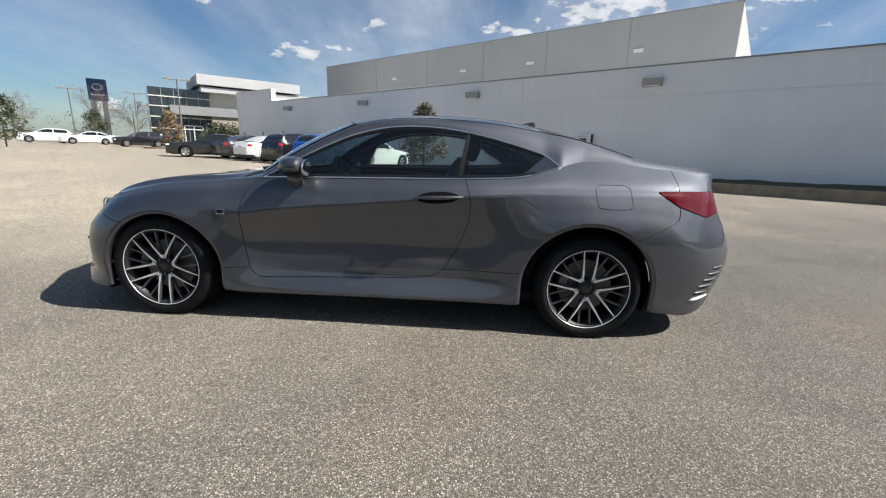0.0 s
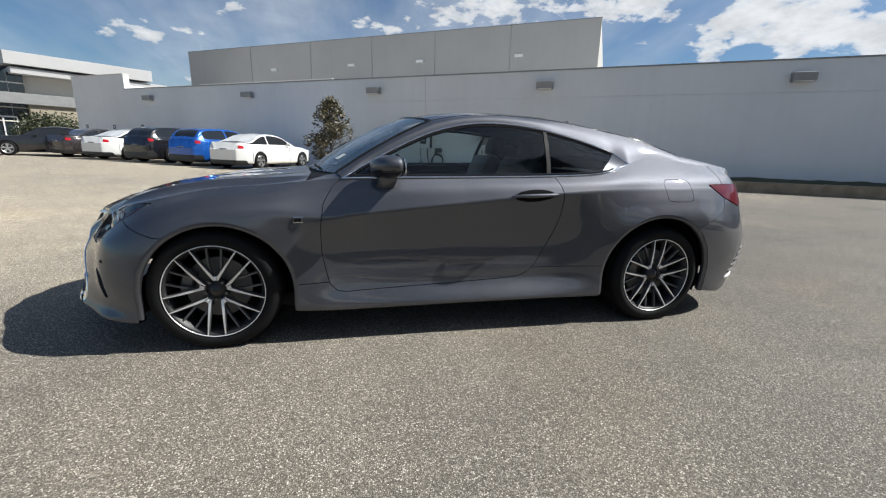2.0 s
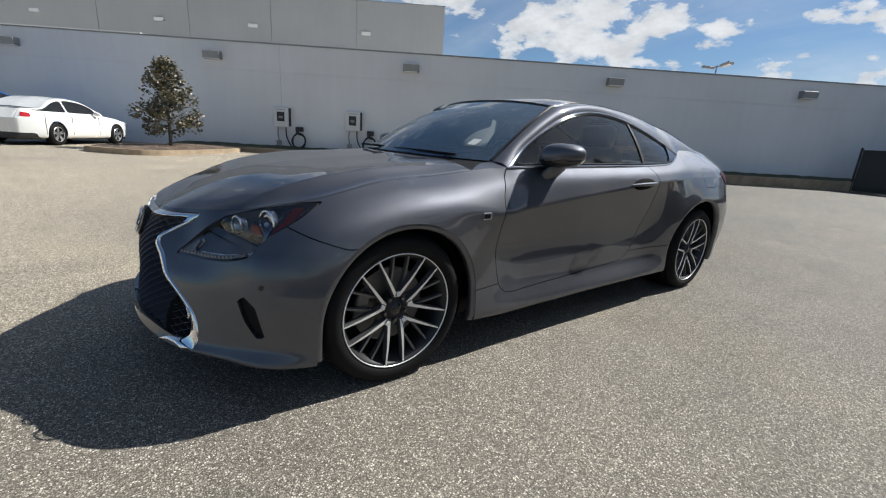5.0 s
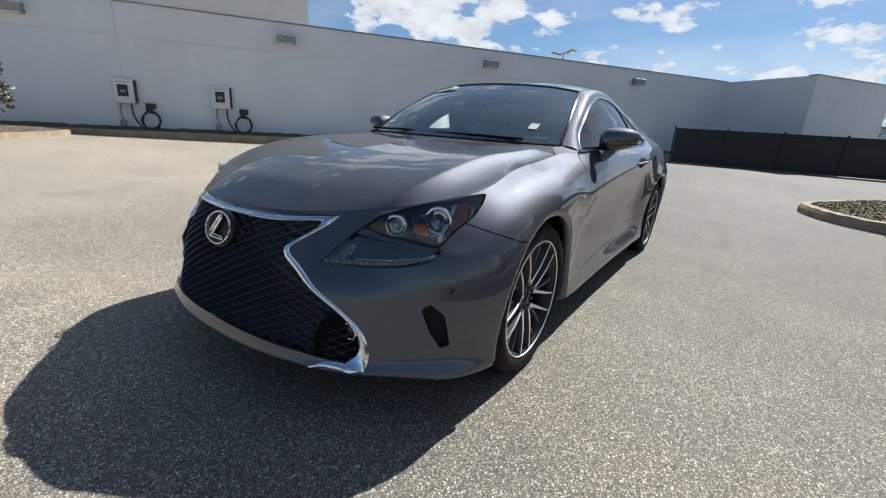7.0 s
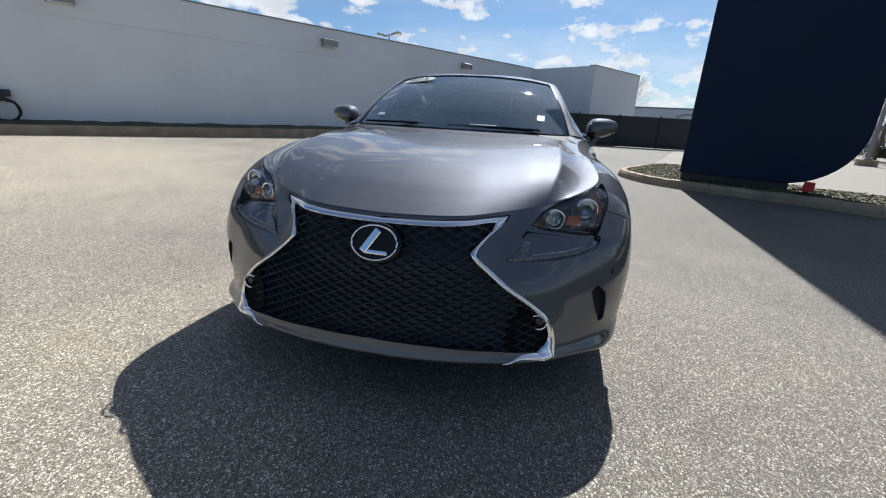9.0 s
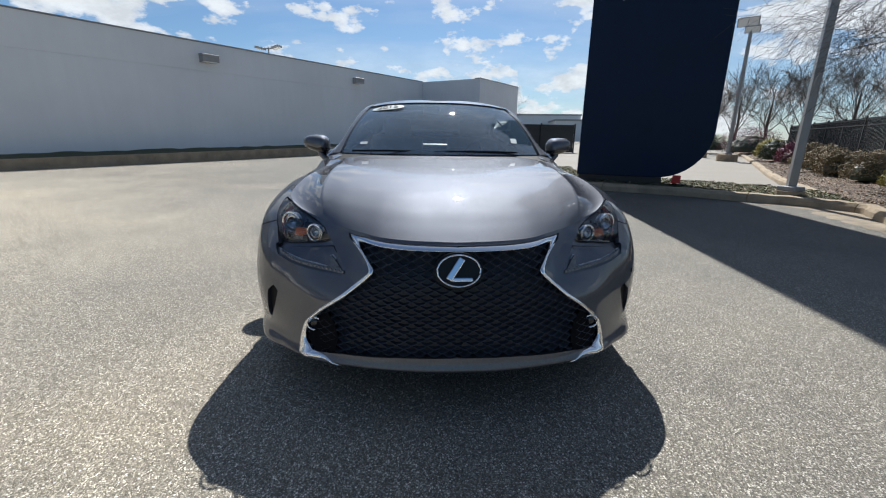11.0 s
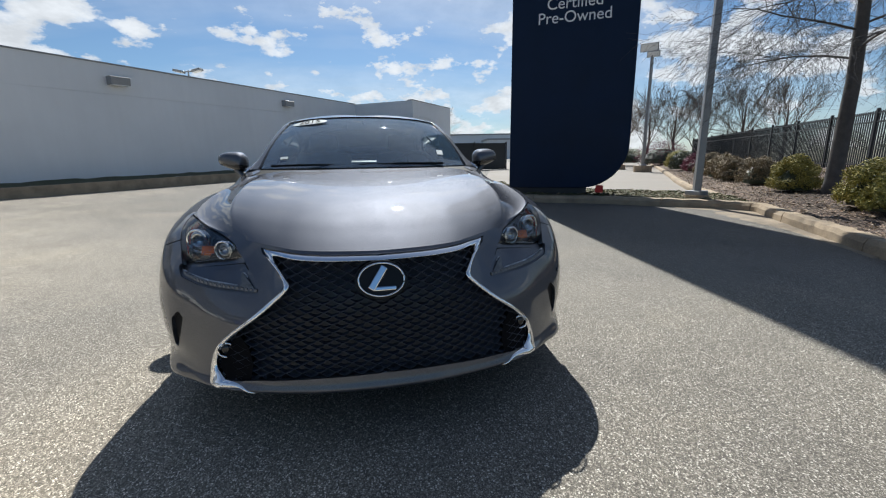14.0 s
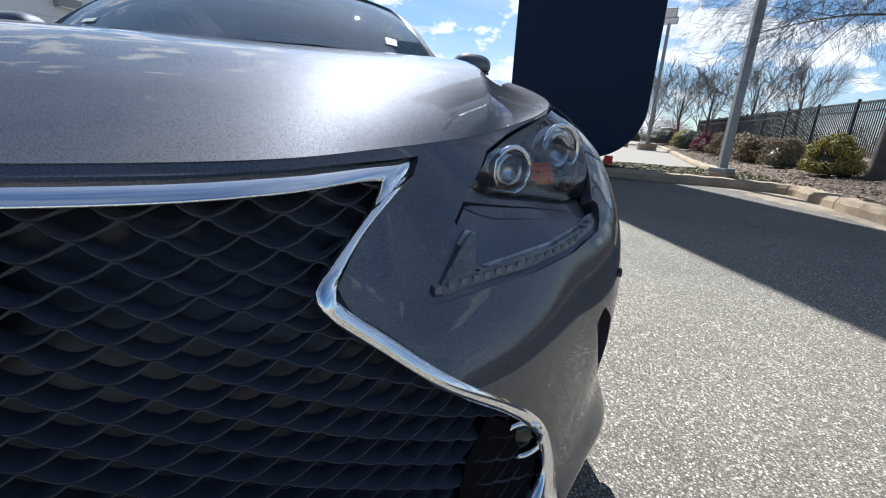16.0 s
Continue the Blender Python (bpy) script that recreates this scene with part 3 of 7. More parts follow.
def gutter_sand(line, wide):
    """Sand washed along the foot of the kerb, with a ragged outer edge."""
    rng = random.Random(31)
    bm = bmesh.new()
    P = smooth_line(line, 60)
    prev = None
    for i, p in enumerate(P):
        a, b = P[max(i - 1, 0)], P[min(i + 1, len(P) - 1)]
        t = Vector((b[0] - a[0], b[1] - a[1], 0)).normalized()
        n = Vector((t.y, -t.x, 0))
        f = i / (len(P) - 1)
        w = wide(f) * rng.uniform(0.86, 1.1)
        row = [bm.verts.new((p[0] + n.x * w * k, p[1] + n.y * w * k, z)) for k, z in ((-0.03, 0.012), (0.35, 0.009), (0.8, 0.006), (1.0, -0.004))]
        if prev:
            for k in range(3):
                bm.faces.new((prev[k], row[k], row[k + 1], prev[k + 1]))
        prev = row
    bmesh.ops.recalc_face_normals(bm, faces=bm.faces)
    if sum(f.normal.z for f in bm.faces) < 0:
        bmesh.ops.reverse_faces(bm, faces=bm.faces)
    tagged(part("gutter_sand", bm, SAND, smooth=True), "tan sand washed along the foot of the kerb", "gutter", kind="structure")


INNER = [(2.3, -6.6), (3.2, -7.05), (4.76, -7.98), (7.9, -9.95), (12.0, -12.9), (18.0, -17.2), (24.5, -21.7), (30, -25.5)]
kerb_strip("kerb_bed", KERB, 130, "tan worn concrete kerb round the planted bed")
gutter_sand([(3.45, -5.83), (2.75, -6.43), (2.3, -6.58), (1.9, -6.33), (1.1, -5.83), (0.2, -5.28), (-0.7, -4.73)], lambda f: 0.05 + 0.62 * math.exp(-((f - 0.42) / 0.27) ** 2))
kerb_strip("kerb_drive", INNER[::-1], 60, "concrete kerb between drive and bed", 0.14)


def strip_between(name, front, back, n, rows, rise, mat_, label, cat, rough):
    """Ground between two lines, rising towards the back."""
    A, B = smooth_line(front, n), smooth_line(back, n)
    bm = bmesh.new()
    g = []
    for a, b in zip(A, B):
        row = []
        for k in range(rows):
            f = (k / (rows - 1)) ** 1.5
            x, y = a[0] + (b[0] - a[0]) * f, a[1] + (b[1] - a[1]) * f
            row.append(bm.verts.new((x, y, ground_z(x, y) + 0.13 + rise * min(1, 2.2 * f) + (random.uniform(-rough, rough) if 0 < k < rows - 1 else 0))))
        g.append(row)
    for a, b in zip(g[:-1], g[1:]):
        for k in range(rows - 1):
            bm.faces.new((a[k], b[k], b[k + 1], a[k + 1]))
    bmesh.ops.recalc_face_normals(bm, faces=bm.faces)
    if sum(f.normal.z for f in bm.faces) < 0:
        bmesh.ops.reverse_faces(bm, faces=bm.faces)
    return tagged(part(name, bm, mat_, smooth=True), label, cat, kind="structure")


bed = strip_between("planting_bed", [(-6, -3.05), (-2.4, -4.05), (-0.7, -4.9), (0.2, -5.45), (1.1, -6.0), (2.2, -6.75), (4.7, -8.13), (7.9, -10.1), (18, -17.35), (30, -25.6)],
              [(-14, -16), (-8, -17), (-3, -18), (0, -18.5), (3, -19), (6, -20), (9, -21), (14, -24), (22, -28), (34, -36)], 90, 26, 0.30, MULCH, "brown wood mulch of the planted bed", "flower bed", 0.025)
verge = strip_between("island_verge", [(9.2, -3.75), (7.9, -3.05), (7.1, -2.7), (6.3, -2.8), (5.65, -3.15), (5.05, -3.95), (4.38, -5.1), (3.5, -5.97), (2.85, -6.57), (2.45, -6.75)],
              [(9.6, -4.6), (8.2, -4.3), (7.3, -4.2), (6.9, -4.3), (6.6, -4.6), (6.1, -5.3), (5.4, -6.2), (4.6, -7.0), (3.9, -7.3), (3.3, -7.1)], 60, 7, 0.04, VERGE, "patchy grass and dirt of the sign island", "verge", 0.02)
bm = bmesh.new()
A = smooth_line([(9.9, -3.9), (6.7, -4.9), (5.5, -6.35), (4.2, -7.3)], 40)
B = smooth_line([(44, -16), (42, -21), (40, -26), (29, -25.2)], 40)
g = [[bm.verts.new((a[0] + (b[0] - a[0]) * k / 20, a[1] + (b[1] - a[1]) * k / 20, ground_z(a[0] + (b[0] - a[0]) * k / 20, 0) + 0.012)) for k in range(21)] for a, b in zip(A, B)]
for a, b in zip(g[:-1], g[1:]):
    for k in range(20):
        bm.faces.new((a[k], b[k], b[k + 1], a[k + 1]))
bmesh.ops.recalc_face_normals(bm, faces=bm.faces)
if sum(f.normal.z for f in bm.faces) < 0:
    bmesh.ops.reverse_faces(bm, faces=bm.faces)
tagged(part("drive", bm, DRIVE, smooth=True), "pale concrete drive beyond the sign", "drive", kind="structure")


# rough grass beyond the fence
bm = bmesh.new()
rows = []
for i in range(25):
    u = -14 + i * 4.0
    rows.append([bm.verts.new((2.2 + .867 * u - .5 * w, -12.9 - .5 * u - .867 * w, max(ground_z(2.2 + .867 * u, 0), 0) + h)) for w, h in ((.4, .30), (3, .42), (8, .5), (20, .55), (60, .6), (140, .6))])
for a, b in zip(rows[:-1], rows[1:]):
    for k in range(5):
        bm.faces.new((a[k], a[k + 1], b[k + 1], b[k]))
bmesh.ops.recalc_face_normals(bm, faces=bm.faces)
if sum(f.normal.z for f in bm.faces) < 0:
    bmesh.ops.reverse_faces(bm, faces=bm.faces)
tagged(part("lawn", bm, ROUGH_GRASS, smooth=True), "rough dull grass beyond the picket fence", "lawn", kind="structure")


# ---- lamp poles ----
def lamp_pole(name, m, height, arm, heads, label, base=0.25, slim=0.075, head_tilt=8):
    th = empty(name, m, label, "lamp pole")
    part("footing", tube(bmesh.new(), [(0, 0, -0.3), (0, 0, 0.05)], base, 14), CONCRETE, th)
    part("base_cover", box(bmesh.new(), (-0.15, -0.15, 0.045), (0.15, 0.15, 0.13), 0.02), METAL_GREY, th)
    bm = bmesh.new()
    tube(bm, [(0, 0, 0.06), (0, 0, height)], [slim * 1.15, slim * 0.9], 4 if slim > 0.06 else 8)
    part("pole", bm, METAL_PALE, th)
    if arm < 0:
        # two box floodlights stacked on the pole top
        for w, d, h, z, dx, tip in ((.42, .10, .20, .16, .16, -24), (.30, .10, .15, -.16, -.06, -24)):
            m2 = pose(dx, 0, height + z, 0, 0, -20) @ pose(0, 0, 0, tip, 0, 0)
            hd = part("floodlight", box(bmesh.new(), (-w, -d, -h), (w, d, h), 0.03, m2), METAL_GREY, th, "grey box floodlight")
            part("lens", box(bmesh.new(), (-w * .9, d - .004, -h * .86), (w * .9, d + .006, h * .86), 0, m2), LAMP_WHITE, hd)
        return th
    for sgn in heads:
        part("bracket", box(bmesh.new(), (min(0, sgn * arm), -0.03, height - 0.12), (max(0, sgn * arm), 0.03, height - 0.05)), METAL_PALE, th)
        bm = box(bmesh.new(), (-0.36, -0.26, -0.09), (0.36, 0.26, 0.09), 0.03, pose(sgn * (arm + 0.34), 0, height - 0.02, 0, -sgn * head_tilt, 0))
        h = part("lamp_head", bm, METAL_GREY, th)
        bm = box(bmesh.new(), (-0.29, -0.2, -0.105), (0.29, 0.2, -0.088), 0, pose(sgn * (arm + 0.34), 0, height - 0.02, 0, -sgn * head_tilt, 0))
        part("lens", bm, LAMP_WHITE, h)
    return th


lamp_pole("lamp_pole", pose(3.42, -6.45, 0.17, 0, 0, 20), 9.0, 0.3, (1, -1), "square grey steel lamp pole on a concrete footing in the bed", 0.22, 0.075)
lamp_pole("lamp_pole", pose(16.2, -14.8, 0.40, 0, 0, 70), 5.75, -0.34, (1,), "grey steel lamp pole with a box head beyond the sign", 0.45, 0.085, 12)
lamp_pole("lamp_pole", pose(19.5, -15.6, 0.40, 0, 0, 70), 4.7, -0.34, (1,), "grey steel lamp pole farther along the drive", 0.4, 0.08, 12)
lamp_pole("lamp_pole", pose(33.4, 12.5, 0.2, 0, 0, 72), 7.7, 0.42, (1, -1), "twin-headed lamp pole behind the long wall", 0.3, 0.07, 12)
lamp_pole("lamp_pole", pose(-30.2, 41.5, 0.0, 0, 0, 34), 7.1, 0.5, (1, -1), "twin-headed pale lamp pole in the car park", 0.5, 0.08, 6)
lamp_pole("lamp_pole", pose(-52, 51.5, 0.0, 0, 0, 34), 6.9, 0.5, (1, -1), "twin-headed pale lamp pole far off in the car park", 0.5, 0.08, 6)
lamp_pole("lamp_pole", pose(-49, 59, 0.0, 0, 0, 34), 7.3, 0.5, (1, -1), "twin-headed pale lamp pole far off in the car park", 0.5, 0.08, 6)


# ---- fence ----
def steel_fence(a, b, z0, h, screened):
    a, b = Vector(a), Vector(b)
    L = (b - a).length
    m = Matrix.Translation((a.x, a.y, 0)) @ Matrix.Rotation(math.atan2(b.y - a.y, b.x - a.x), 4, "Z")
    th = empty("steel_fence", m, "black screened steel fence" if screened else "black steel picket fence beside the bed", "fence")
    n = max(1, round(L / 2.4))
    post = None
    for k in range(n + 1):
        if post is None:
            post = part("post", box(bmesh.new(), (-0.04, -0.04, z0 - 0.3), (0.04, 0.04, z0 + h + 0.08), 0.008), BLACK_STEEL, th)
        else:
            o = new("post", post.data)
            o.parent, o.location = th, (k * L / n, 0, 0)
    for z in (0.18, h - 0.32, h - 0.06):
        part("rail", box(bmesh.new(), (0.04, -0.022, z0 + z - 0.022), (L, 0.022, z0 + z + 0.022)), BLACK_STEEL, th)
    if screened:
        part("screen", box(bmesh.new(), (0.05, 0.025, z0 + 0.03), (L - 0.05, 0.032, z0 + h)), DARK_PLASTIC, th, "black privacy mesh")
    else:
        bm = bmesh.new()
        pk = None
        cnt = int(L / 0.115)
        for k in range(cnt):
            x = 0.06 + k * 0.115
            if k < 200:
                if pk is None:
                    pk = part("picket", box(bmesh.new(), (-0.015, -0.013, z0 + 0.05), (0.015, 0.013, z0 + h)), BLACK_STEEL, th)
                    pk.location.x = x
                else:
                    o = new("picket", pk.data)
                    o.parent, o.location = th, (x, 0, 0)
            else:
                box(bm, (x - 0.015, -0.013, z0 + 0.05), (x + 0.015, 0.013, z0 + h))
        far = part("far_pickets", bm, BLACK_STEEL, th)
        tagged(far, kind="stuff")
    return th


steel_fence((2.2, -12.9, 0), (26, -26.6, 0), 0.42, 1.78, False)
steel_fence((22.5, 1.6, 0), (23.6, -9.8, 0), 0.2, 1.75, True)


# ---- shrubs and trees ----
def leaf_cloud(bm, centres, count, size, rng):
    """Many small bent leaves round a set of clumps."""
    tot = sum(c[1] ** 2 for c in centres)
    for (c, r) in centres:
        for _ in range(int(count * r * r / tot)):
            d = Vector((rng.gauss(0, 1), rng.gauss(0, 1), rng.gauss(0, 1))).normalized()
            p = Vector(c) + d * r * rng.uniform(0.72, 1.05)
            t = Vector((rng.gauss(0, 1), rng.gauss(0, 1), rng.gauss(0, 0.6) + 0.2)).normalized()
            s = t.cross(d + Vector((0.01, 0.02, 0.03))).normalized()
            L, Wd = size * rng.uniform(0.7, 1.3), size * rng.uniform(0.28, 0.42)
            a, b = p, p + t * L
            mid = p + t * L * 0.5 + d * size * 0.08
            vs = [bm.verts.new(q) for q in (a, mid + s * Wd, b, mid - s * Wd)]
            bm.faces.new(vs)


def shrub(m, w, h, material, label, seed, leaf=0.05, count=3000, name="shrub"):
    rng = random.Random(seed)
    th = empty(name, m, label, "shrub", "shrubs in the bed")
    cs = []
    for k in range(46):
        a, q = rng.uniform(0, 6.283), math.sqrt((k + 0.5) / 46)
        x, y = w * 0.40 * q * math.cos(a), w * 0.40 * q * math.sin(a)
        z = h * (0.16 + 0.66 * math.sqrt(max(0.0, 1 - q * q)) * rng.uniform(0.85, 1.1))
        cs.append(((x, y, z), w * rng.uniform(0.09, 0.14)))
    bm = bmesh.new()
    # inner mass that closes the mound; its dark colour stands for inner shade
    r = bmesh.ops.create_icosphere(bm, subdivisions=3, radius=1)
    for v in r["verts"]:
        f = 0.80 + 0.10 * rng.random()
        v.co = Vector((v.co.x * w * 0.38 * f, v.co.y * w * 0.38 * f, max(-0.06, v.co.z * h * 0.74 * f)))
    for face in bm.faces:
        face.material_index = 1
    for k in range(16):
        a = k * 6.283 / 16
        cs.append(((w * 0.40 * math.cos(a), w * 0.40 * math.sin(a), h * rng.uniform(0.05, 0.2)), w * rng.uniform(0.09, 0.13)))
    leaf_cloud(bm, cs, count, leaf, rng)
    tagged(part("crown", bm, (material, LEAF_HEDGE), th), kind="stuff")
    bm = bmesh.new()
    for k in range(7):
        a = rng.uniform(0, 6.283)
        tube(bm, [(0, 0, -0.1), (0.1 * math.cos(a), 0.1 * math.sin(a), h * 0.25), (w * 0.3 * math.cos(a), w * 0.3 * math.sin(a), h * 0.6)], [0.016, 0.012, 0.006], 5)
    part("stems", bm, BARK, th)
    return th


LEAF_YELLOW = leaf_mat("yellow_green_leaf", (0.17, 0.155, 0.03), (0.44, 0.37, 0.085), 0.65)
LEAF_DARK = leaf_mat("dark_glossy_leaf", (0.022, 0.034, 0.014), (0.11, 0.12, 0.06), 0.35)
LEAF_BRONZE = leaf_mat("bronze_leaf", (0.13, 0.10, 0.055), (0.31, 0.235, 0.13), 0.7)
LEAF_RED = leaf_mat("purple_red_leaf", (0.09, 0.015, 0.03), (0.25, 0.05, 0.09))
LEAF_OLIVE = leaf_mat("olive_brown_leaf", (0.035, 0.040, 0.020), (0.20, 0.165, 0.10), 0.45)
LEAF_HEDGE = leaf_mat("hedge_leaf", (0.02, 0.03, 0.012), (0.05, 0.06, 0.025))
for k, (x, y, w, h, mt, lb) in enumerate([
        (3.42, -8.8, 0.96, 0.64, LEAF_YELLOW, "rounded yellow-green shrub in the mulch bed"),
        (0.90, -7.1, 0.98, 0.60, LEAF_YELLOW, "broad yellow-green shrub at the foot of the tree"),
        (0.42, -6.5, 0.55, 0.32, LEAF_YELLOW, "low yellow-green shrub in the mulch bed"),
        (5.2, -9.9, 1.0, 0.62, LEAF_BRONZE, "bronze-leaved shrub in the mulch bed"),
        (6.6, -10.7, 1.2, 0.6, LEAF_BRONZE, "bronze-leaved shrub in the mulch bed"),
        (8.0, -11.6, 1.2, 0.65, LEAF_BRONZE, "bronze-leaved shrub in the mulch bed"),
        (9.8, -12.8, 1.1, 0.7, LEAF_BRONZE, "bronze-leaved shrub in the mulch bed"),
        (11.6, -14.0, 1.3, 0.7, LEAF_RED, "reddish shrub in the mulch bed"),
        (13.6, -15.0, 1.3, 0.75, LEAF_DARK, "dark green shrub in the mulch bed"),
        (16.0, -16.8, 1.4, 0.8, LEAF_YELLOW, "rounded green shrub far along the bed"),
        (22.0, -20.5, 3.6, 1.45, LEAF_RED, "large purple-red shrub at the end of the bed"),
        (25.0, -20.0, 2.4, 1.0, LEAF_DARK, "dark clipped shrub at the end of the bed"),
        (27.0, -19.0, 2.4, 1.0, LEAF_DARK, "dark clipped shrub at the end of the bed")]):
    shrub(pose(x, y, ground_z(x, y) + 0.31, 0, 0, k * 40), w, h, mt, lb, k + 5, 0.034 if k < 4 else 0.05, 13000 if k < 3 else 6000)


def limb(bm, p, d, length, r, depth, rng, droop, spread, min_r, kids, sides):
    """One limb, bending on its way, with its side branches."""
    n = 5 if depth > 1 else 4
    pts, rad = [p.copy()], [r]
    q, v = p.copy(), d.copy()
    for k in range(n):
        v = (v + Vector((rng.gauss(0, 0.10), rng.gauss(0, 0.10), rng.gauss(0, 0.08) + droop))).normalized()
        q = q + v * (length / n)
        pts.append(q.copy())
        rad.append(max(min_r * 0.6, r * (1 - 0.75 * (k + 1) / n)))
    tube(bm, pts, rad, sides if depth > 1 else 3, False)
    if depth <= 0:
        return
    for k in range(kids[depth]):
        f = 0.25 + 0.75 * (k + rng.random() * 0.8) / kids[depth]
        i = min(int(f * n), n - 1)
        base = pts[i].lerp(pts[i + 1], f * n - i)
        t = (pts[i + 1] - pts[i]).normalized()
        side = Vector((rng.gauss(0, 1), rng.gauss(0, 1), rng.gauss(0, 0.7)))
        side = (side - t * side.dot(t)).normalized()
        limb(bm, base, (t * (1 - spread) + side * spread).normalized(), length * rng.uniform(0.45, 0.68), max(min_r, rad[i] * 0.5), depth - 1, rng, droop, spread, min_r, kids, sides)


def bare_tree(name, m, height, r, label, seed, fork=0.35, depth=3, kids=(0, 5, 6, 9), droop=0.0, spread=0.55, material=None, min_r=0.006, lean=(0, 0), up=0.35, LEN=(0.62, 0.33), thick=0.42):
    rng = random.Random(seed)
    th = empty(name, m, label, "tree")
    bm = bmesh.new()
    top = Vector((lean[0] * height, lean[1] * height, height * 0.8))
    pts = [(0, 0, -0.4), (0, 0, 0.05)] + [tuple(top * f + Vector((rng.gauss(0, 0.009), rng.gauss(0, 0.009), 0)) * height * 0.5) for f in (0.25, 0.5, 0.75, 1.0)]
    tube(bm, pts, [r * 1.5, r * 1.15, r * 0.95, r * 0.75, r * 0.5, r * 0.2], 10)
    part("trunk", bm, material or BARK, th, smooth=True)
    bm = bmesh.new()
    cnt = kids[depth]
    for k in range(cnt):
        f = fork + (0.95 - fork) * (k + rng.random() * 0.6) / cnt
        p = top * f
        a = k * 2.4 + rng.uniform(-0.4, 0.4)
        d = Vector((math.cos(a), math.sin(a), up + 0.7 * f)).normalized()
        limb(bm, p, d, height * (LEN[0] - LEN[1] * f), r * thick * (1.15 - f), depth - 1, rng, droop, spread, min_r, kids, 6)
    tagged(part("twig_crown", bm, material or BARK, th), kind="stuff")
    return th


bare_tree("shade_tree", pose(2.65, -8.7, 0.40), 9.0, 0.118, "bare shade tree with drooping fine twigs in the mulch bed", 11, 0.30, 4, (0, 7, 8, 9, 32), -0.075, 0.5, min_r=0.0026, lean=(0.004, 0.0), up=0.06, LEN=(0.33, 0.17), thick=0.24)
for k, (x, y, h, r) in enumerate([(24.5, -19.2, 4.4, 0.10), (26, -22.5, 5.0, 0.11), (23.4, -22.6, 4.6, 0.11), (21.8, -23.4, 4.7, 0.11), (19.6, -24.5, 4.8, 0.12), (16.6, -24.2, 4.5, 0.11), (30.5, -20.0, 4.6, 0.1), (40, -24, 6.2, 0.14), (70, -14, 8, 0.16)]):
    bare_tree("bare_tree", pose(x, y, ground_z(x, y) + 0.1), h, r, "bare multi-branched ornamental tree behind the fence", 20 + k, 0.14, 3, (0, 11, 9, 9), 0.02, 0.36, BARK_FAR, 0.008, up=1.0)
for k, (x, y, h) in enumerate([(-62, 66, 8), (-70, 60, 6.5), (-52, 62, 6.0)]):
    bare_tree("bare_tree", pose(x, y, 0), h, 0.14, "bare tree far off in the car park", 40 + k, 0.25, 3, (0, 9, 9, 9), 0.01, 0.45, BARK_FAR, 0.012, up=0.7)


def leafy_tree(m, height, width, label, seed, count, leaf, material):
    rng = random.Random(seed)
    th = empty("magnolia_tree", m, label, "tree")
    bm = tube(bmesh.new(), [(0, 0, -0.2), (0.02, 0, height * 0.3), (-0.02, 0.03, height * 0.65), (0, 0, height * 0.95)], [0.055, 0.045, 0.03, 0.01], 8)
    for k in range(26):
        f = 0.18 + 0.72 * k / 26
        a = k * 2.4
        L = width * 0.5 * (1.05 - f) * rng.uniform(0.8, 1.15)
        tube(bm, [(0, 0, height * f), (L * 0.5 * math.cos(a), L * 0.5 * math.sin(a), height * f + 0.18 * L), (L * math.cos(a), L * math.sin(a), height * f + 0.5 * L)], [0.018, 0.012, 0.005], 5)
    part("trunk", bm, BARK, th)
    cs = []
    for k in range(70):
        f = (k + rng.random()) / 70
        a = rng.uniform(0, 6.283)
        L = width * 0.52 * min(1.0, f * 4 + 0.35) * (1.05 - f) ** 0.7 * math.sqrt(rng.uniform(0.1, 1)) * rng.uniform(0.75, 1.25)
        cs.append(((L * math.cos(a), L * math.sin(a), height * (0.15 + 0.80 * f) + 0.15 * L), width * rng.uniform(0.06, 0.14)))
    bm = bmesh.new()
    leaf_cloud(bm, cs, count, leaf, rng)
    tagged(part("crown", bm, material, th), kind="stuff")
    return th


leafy_tree(pose(-1.15, 14.1, 0.16), 2.72, 2.0, "small evergreen tree with glossy leaves on a kerbed island", 3, 3600, 0.105, LEAF_OLIVE)
leafy_tree(pose(-27.5, 36.0, 0.1), 3.4, 2.6, "small evergreen tree on an island in the car park", 4, 2200, 0.16, LEAF_BRONZE)
leafy_tree(pose(-33, 26.0, 0.1), 3.6, 3.0, "small evergreen tree beside the lot", 6, 2200, 0.16, LEAF_DARK)
leafy_tree(pose(-50, 52.5, 0.1), 4.2, 4.0, "evergreen tree far off in the car park", 7, 2200, 0.2, LEAF_DARK)


def island(name, c, a, b, ang, label):
    th = empty(name, pose(c[0], c[1], 0, 0, 0, ang), label, "traffic island")
    def ring(f, n=40):
        return [(a * f * abs(math.cos(k * 6.28319 / n)) ** 0.6 * math.copysign(1, math.cos(k * 6.28319 / n)), b * f * abs(math.sin(k * 6.28319 / n)) ** 0.6 * math.copysign(1, math.sin(k * 6.28319 / n))) for k in range(n)]
    bm = prism(bmesh.new(), ring(1.0), -0.2, 0.15)
    bmesh.ops.bevel(bm, geom=[e for e in bm.edges if all(v.co.z > 0.1 for v in e.verts)], offset=0.03, segments=2, affect="EDGES")
    part("kerb", bm, CONCRETE, th)
    bm = bmesh.new()
    c0 = bm.verts.new((0, 0, 0.24))
    r1 = [bm.verts.new((x, y, 0.155)) for x, y in ring(0.93)]
    for k in range(40):
        bm.faces.new((c0, r1[k], r1[(k + 1) % 40]))
    part("mulch", bm, MULCH, th)
    return th


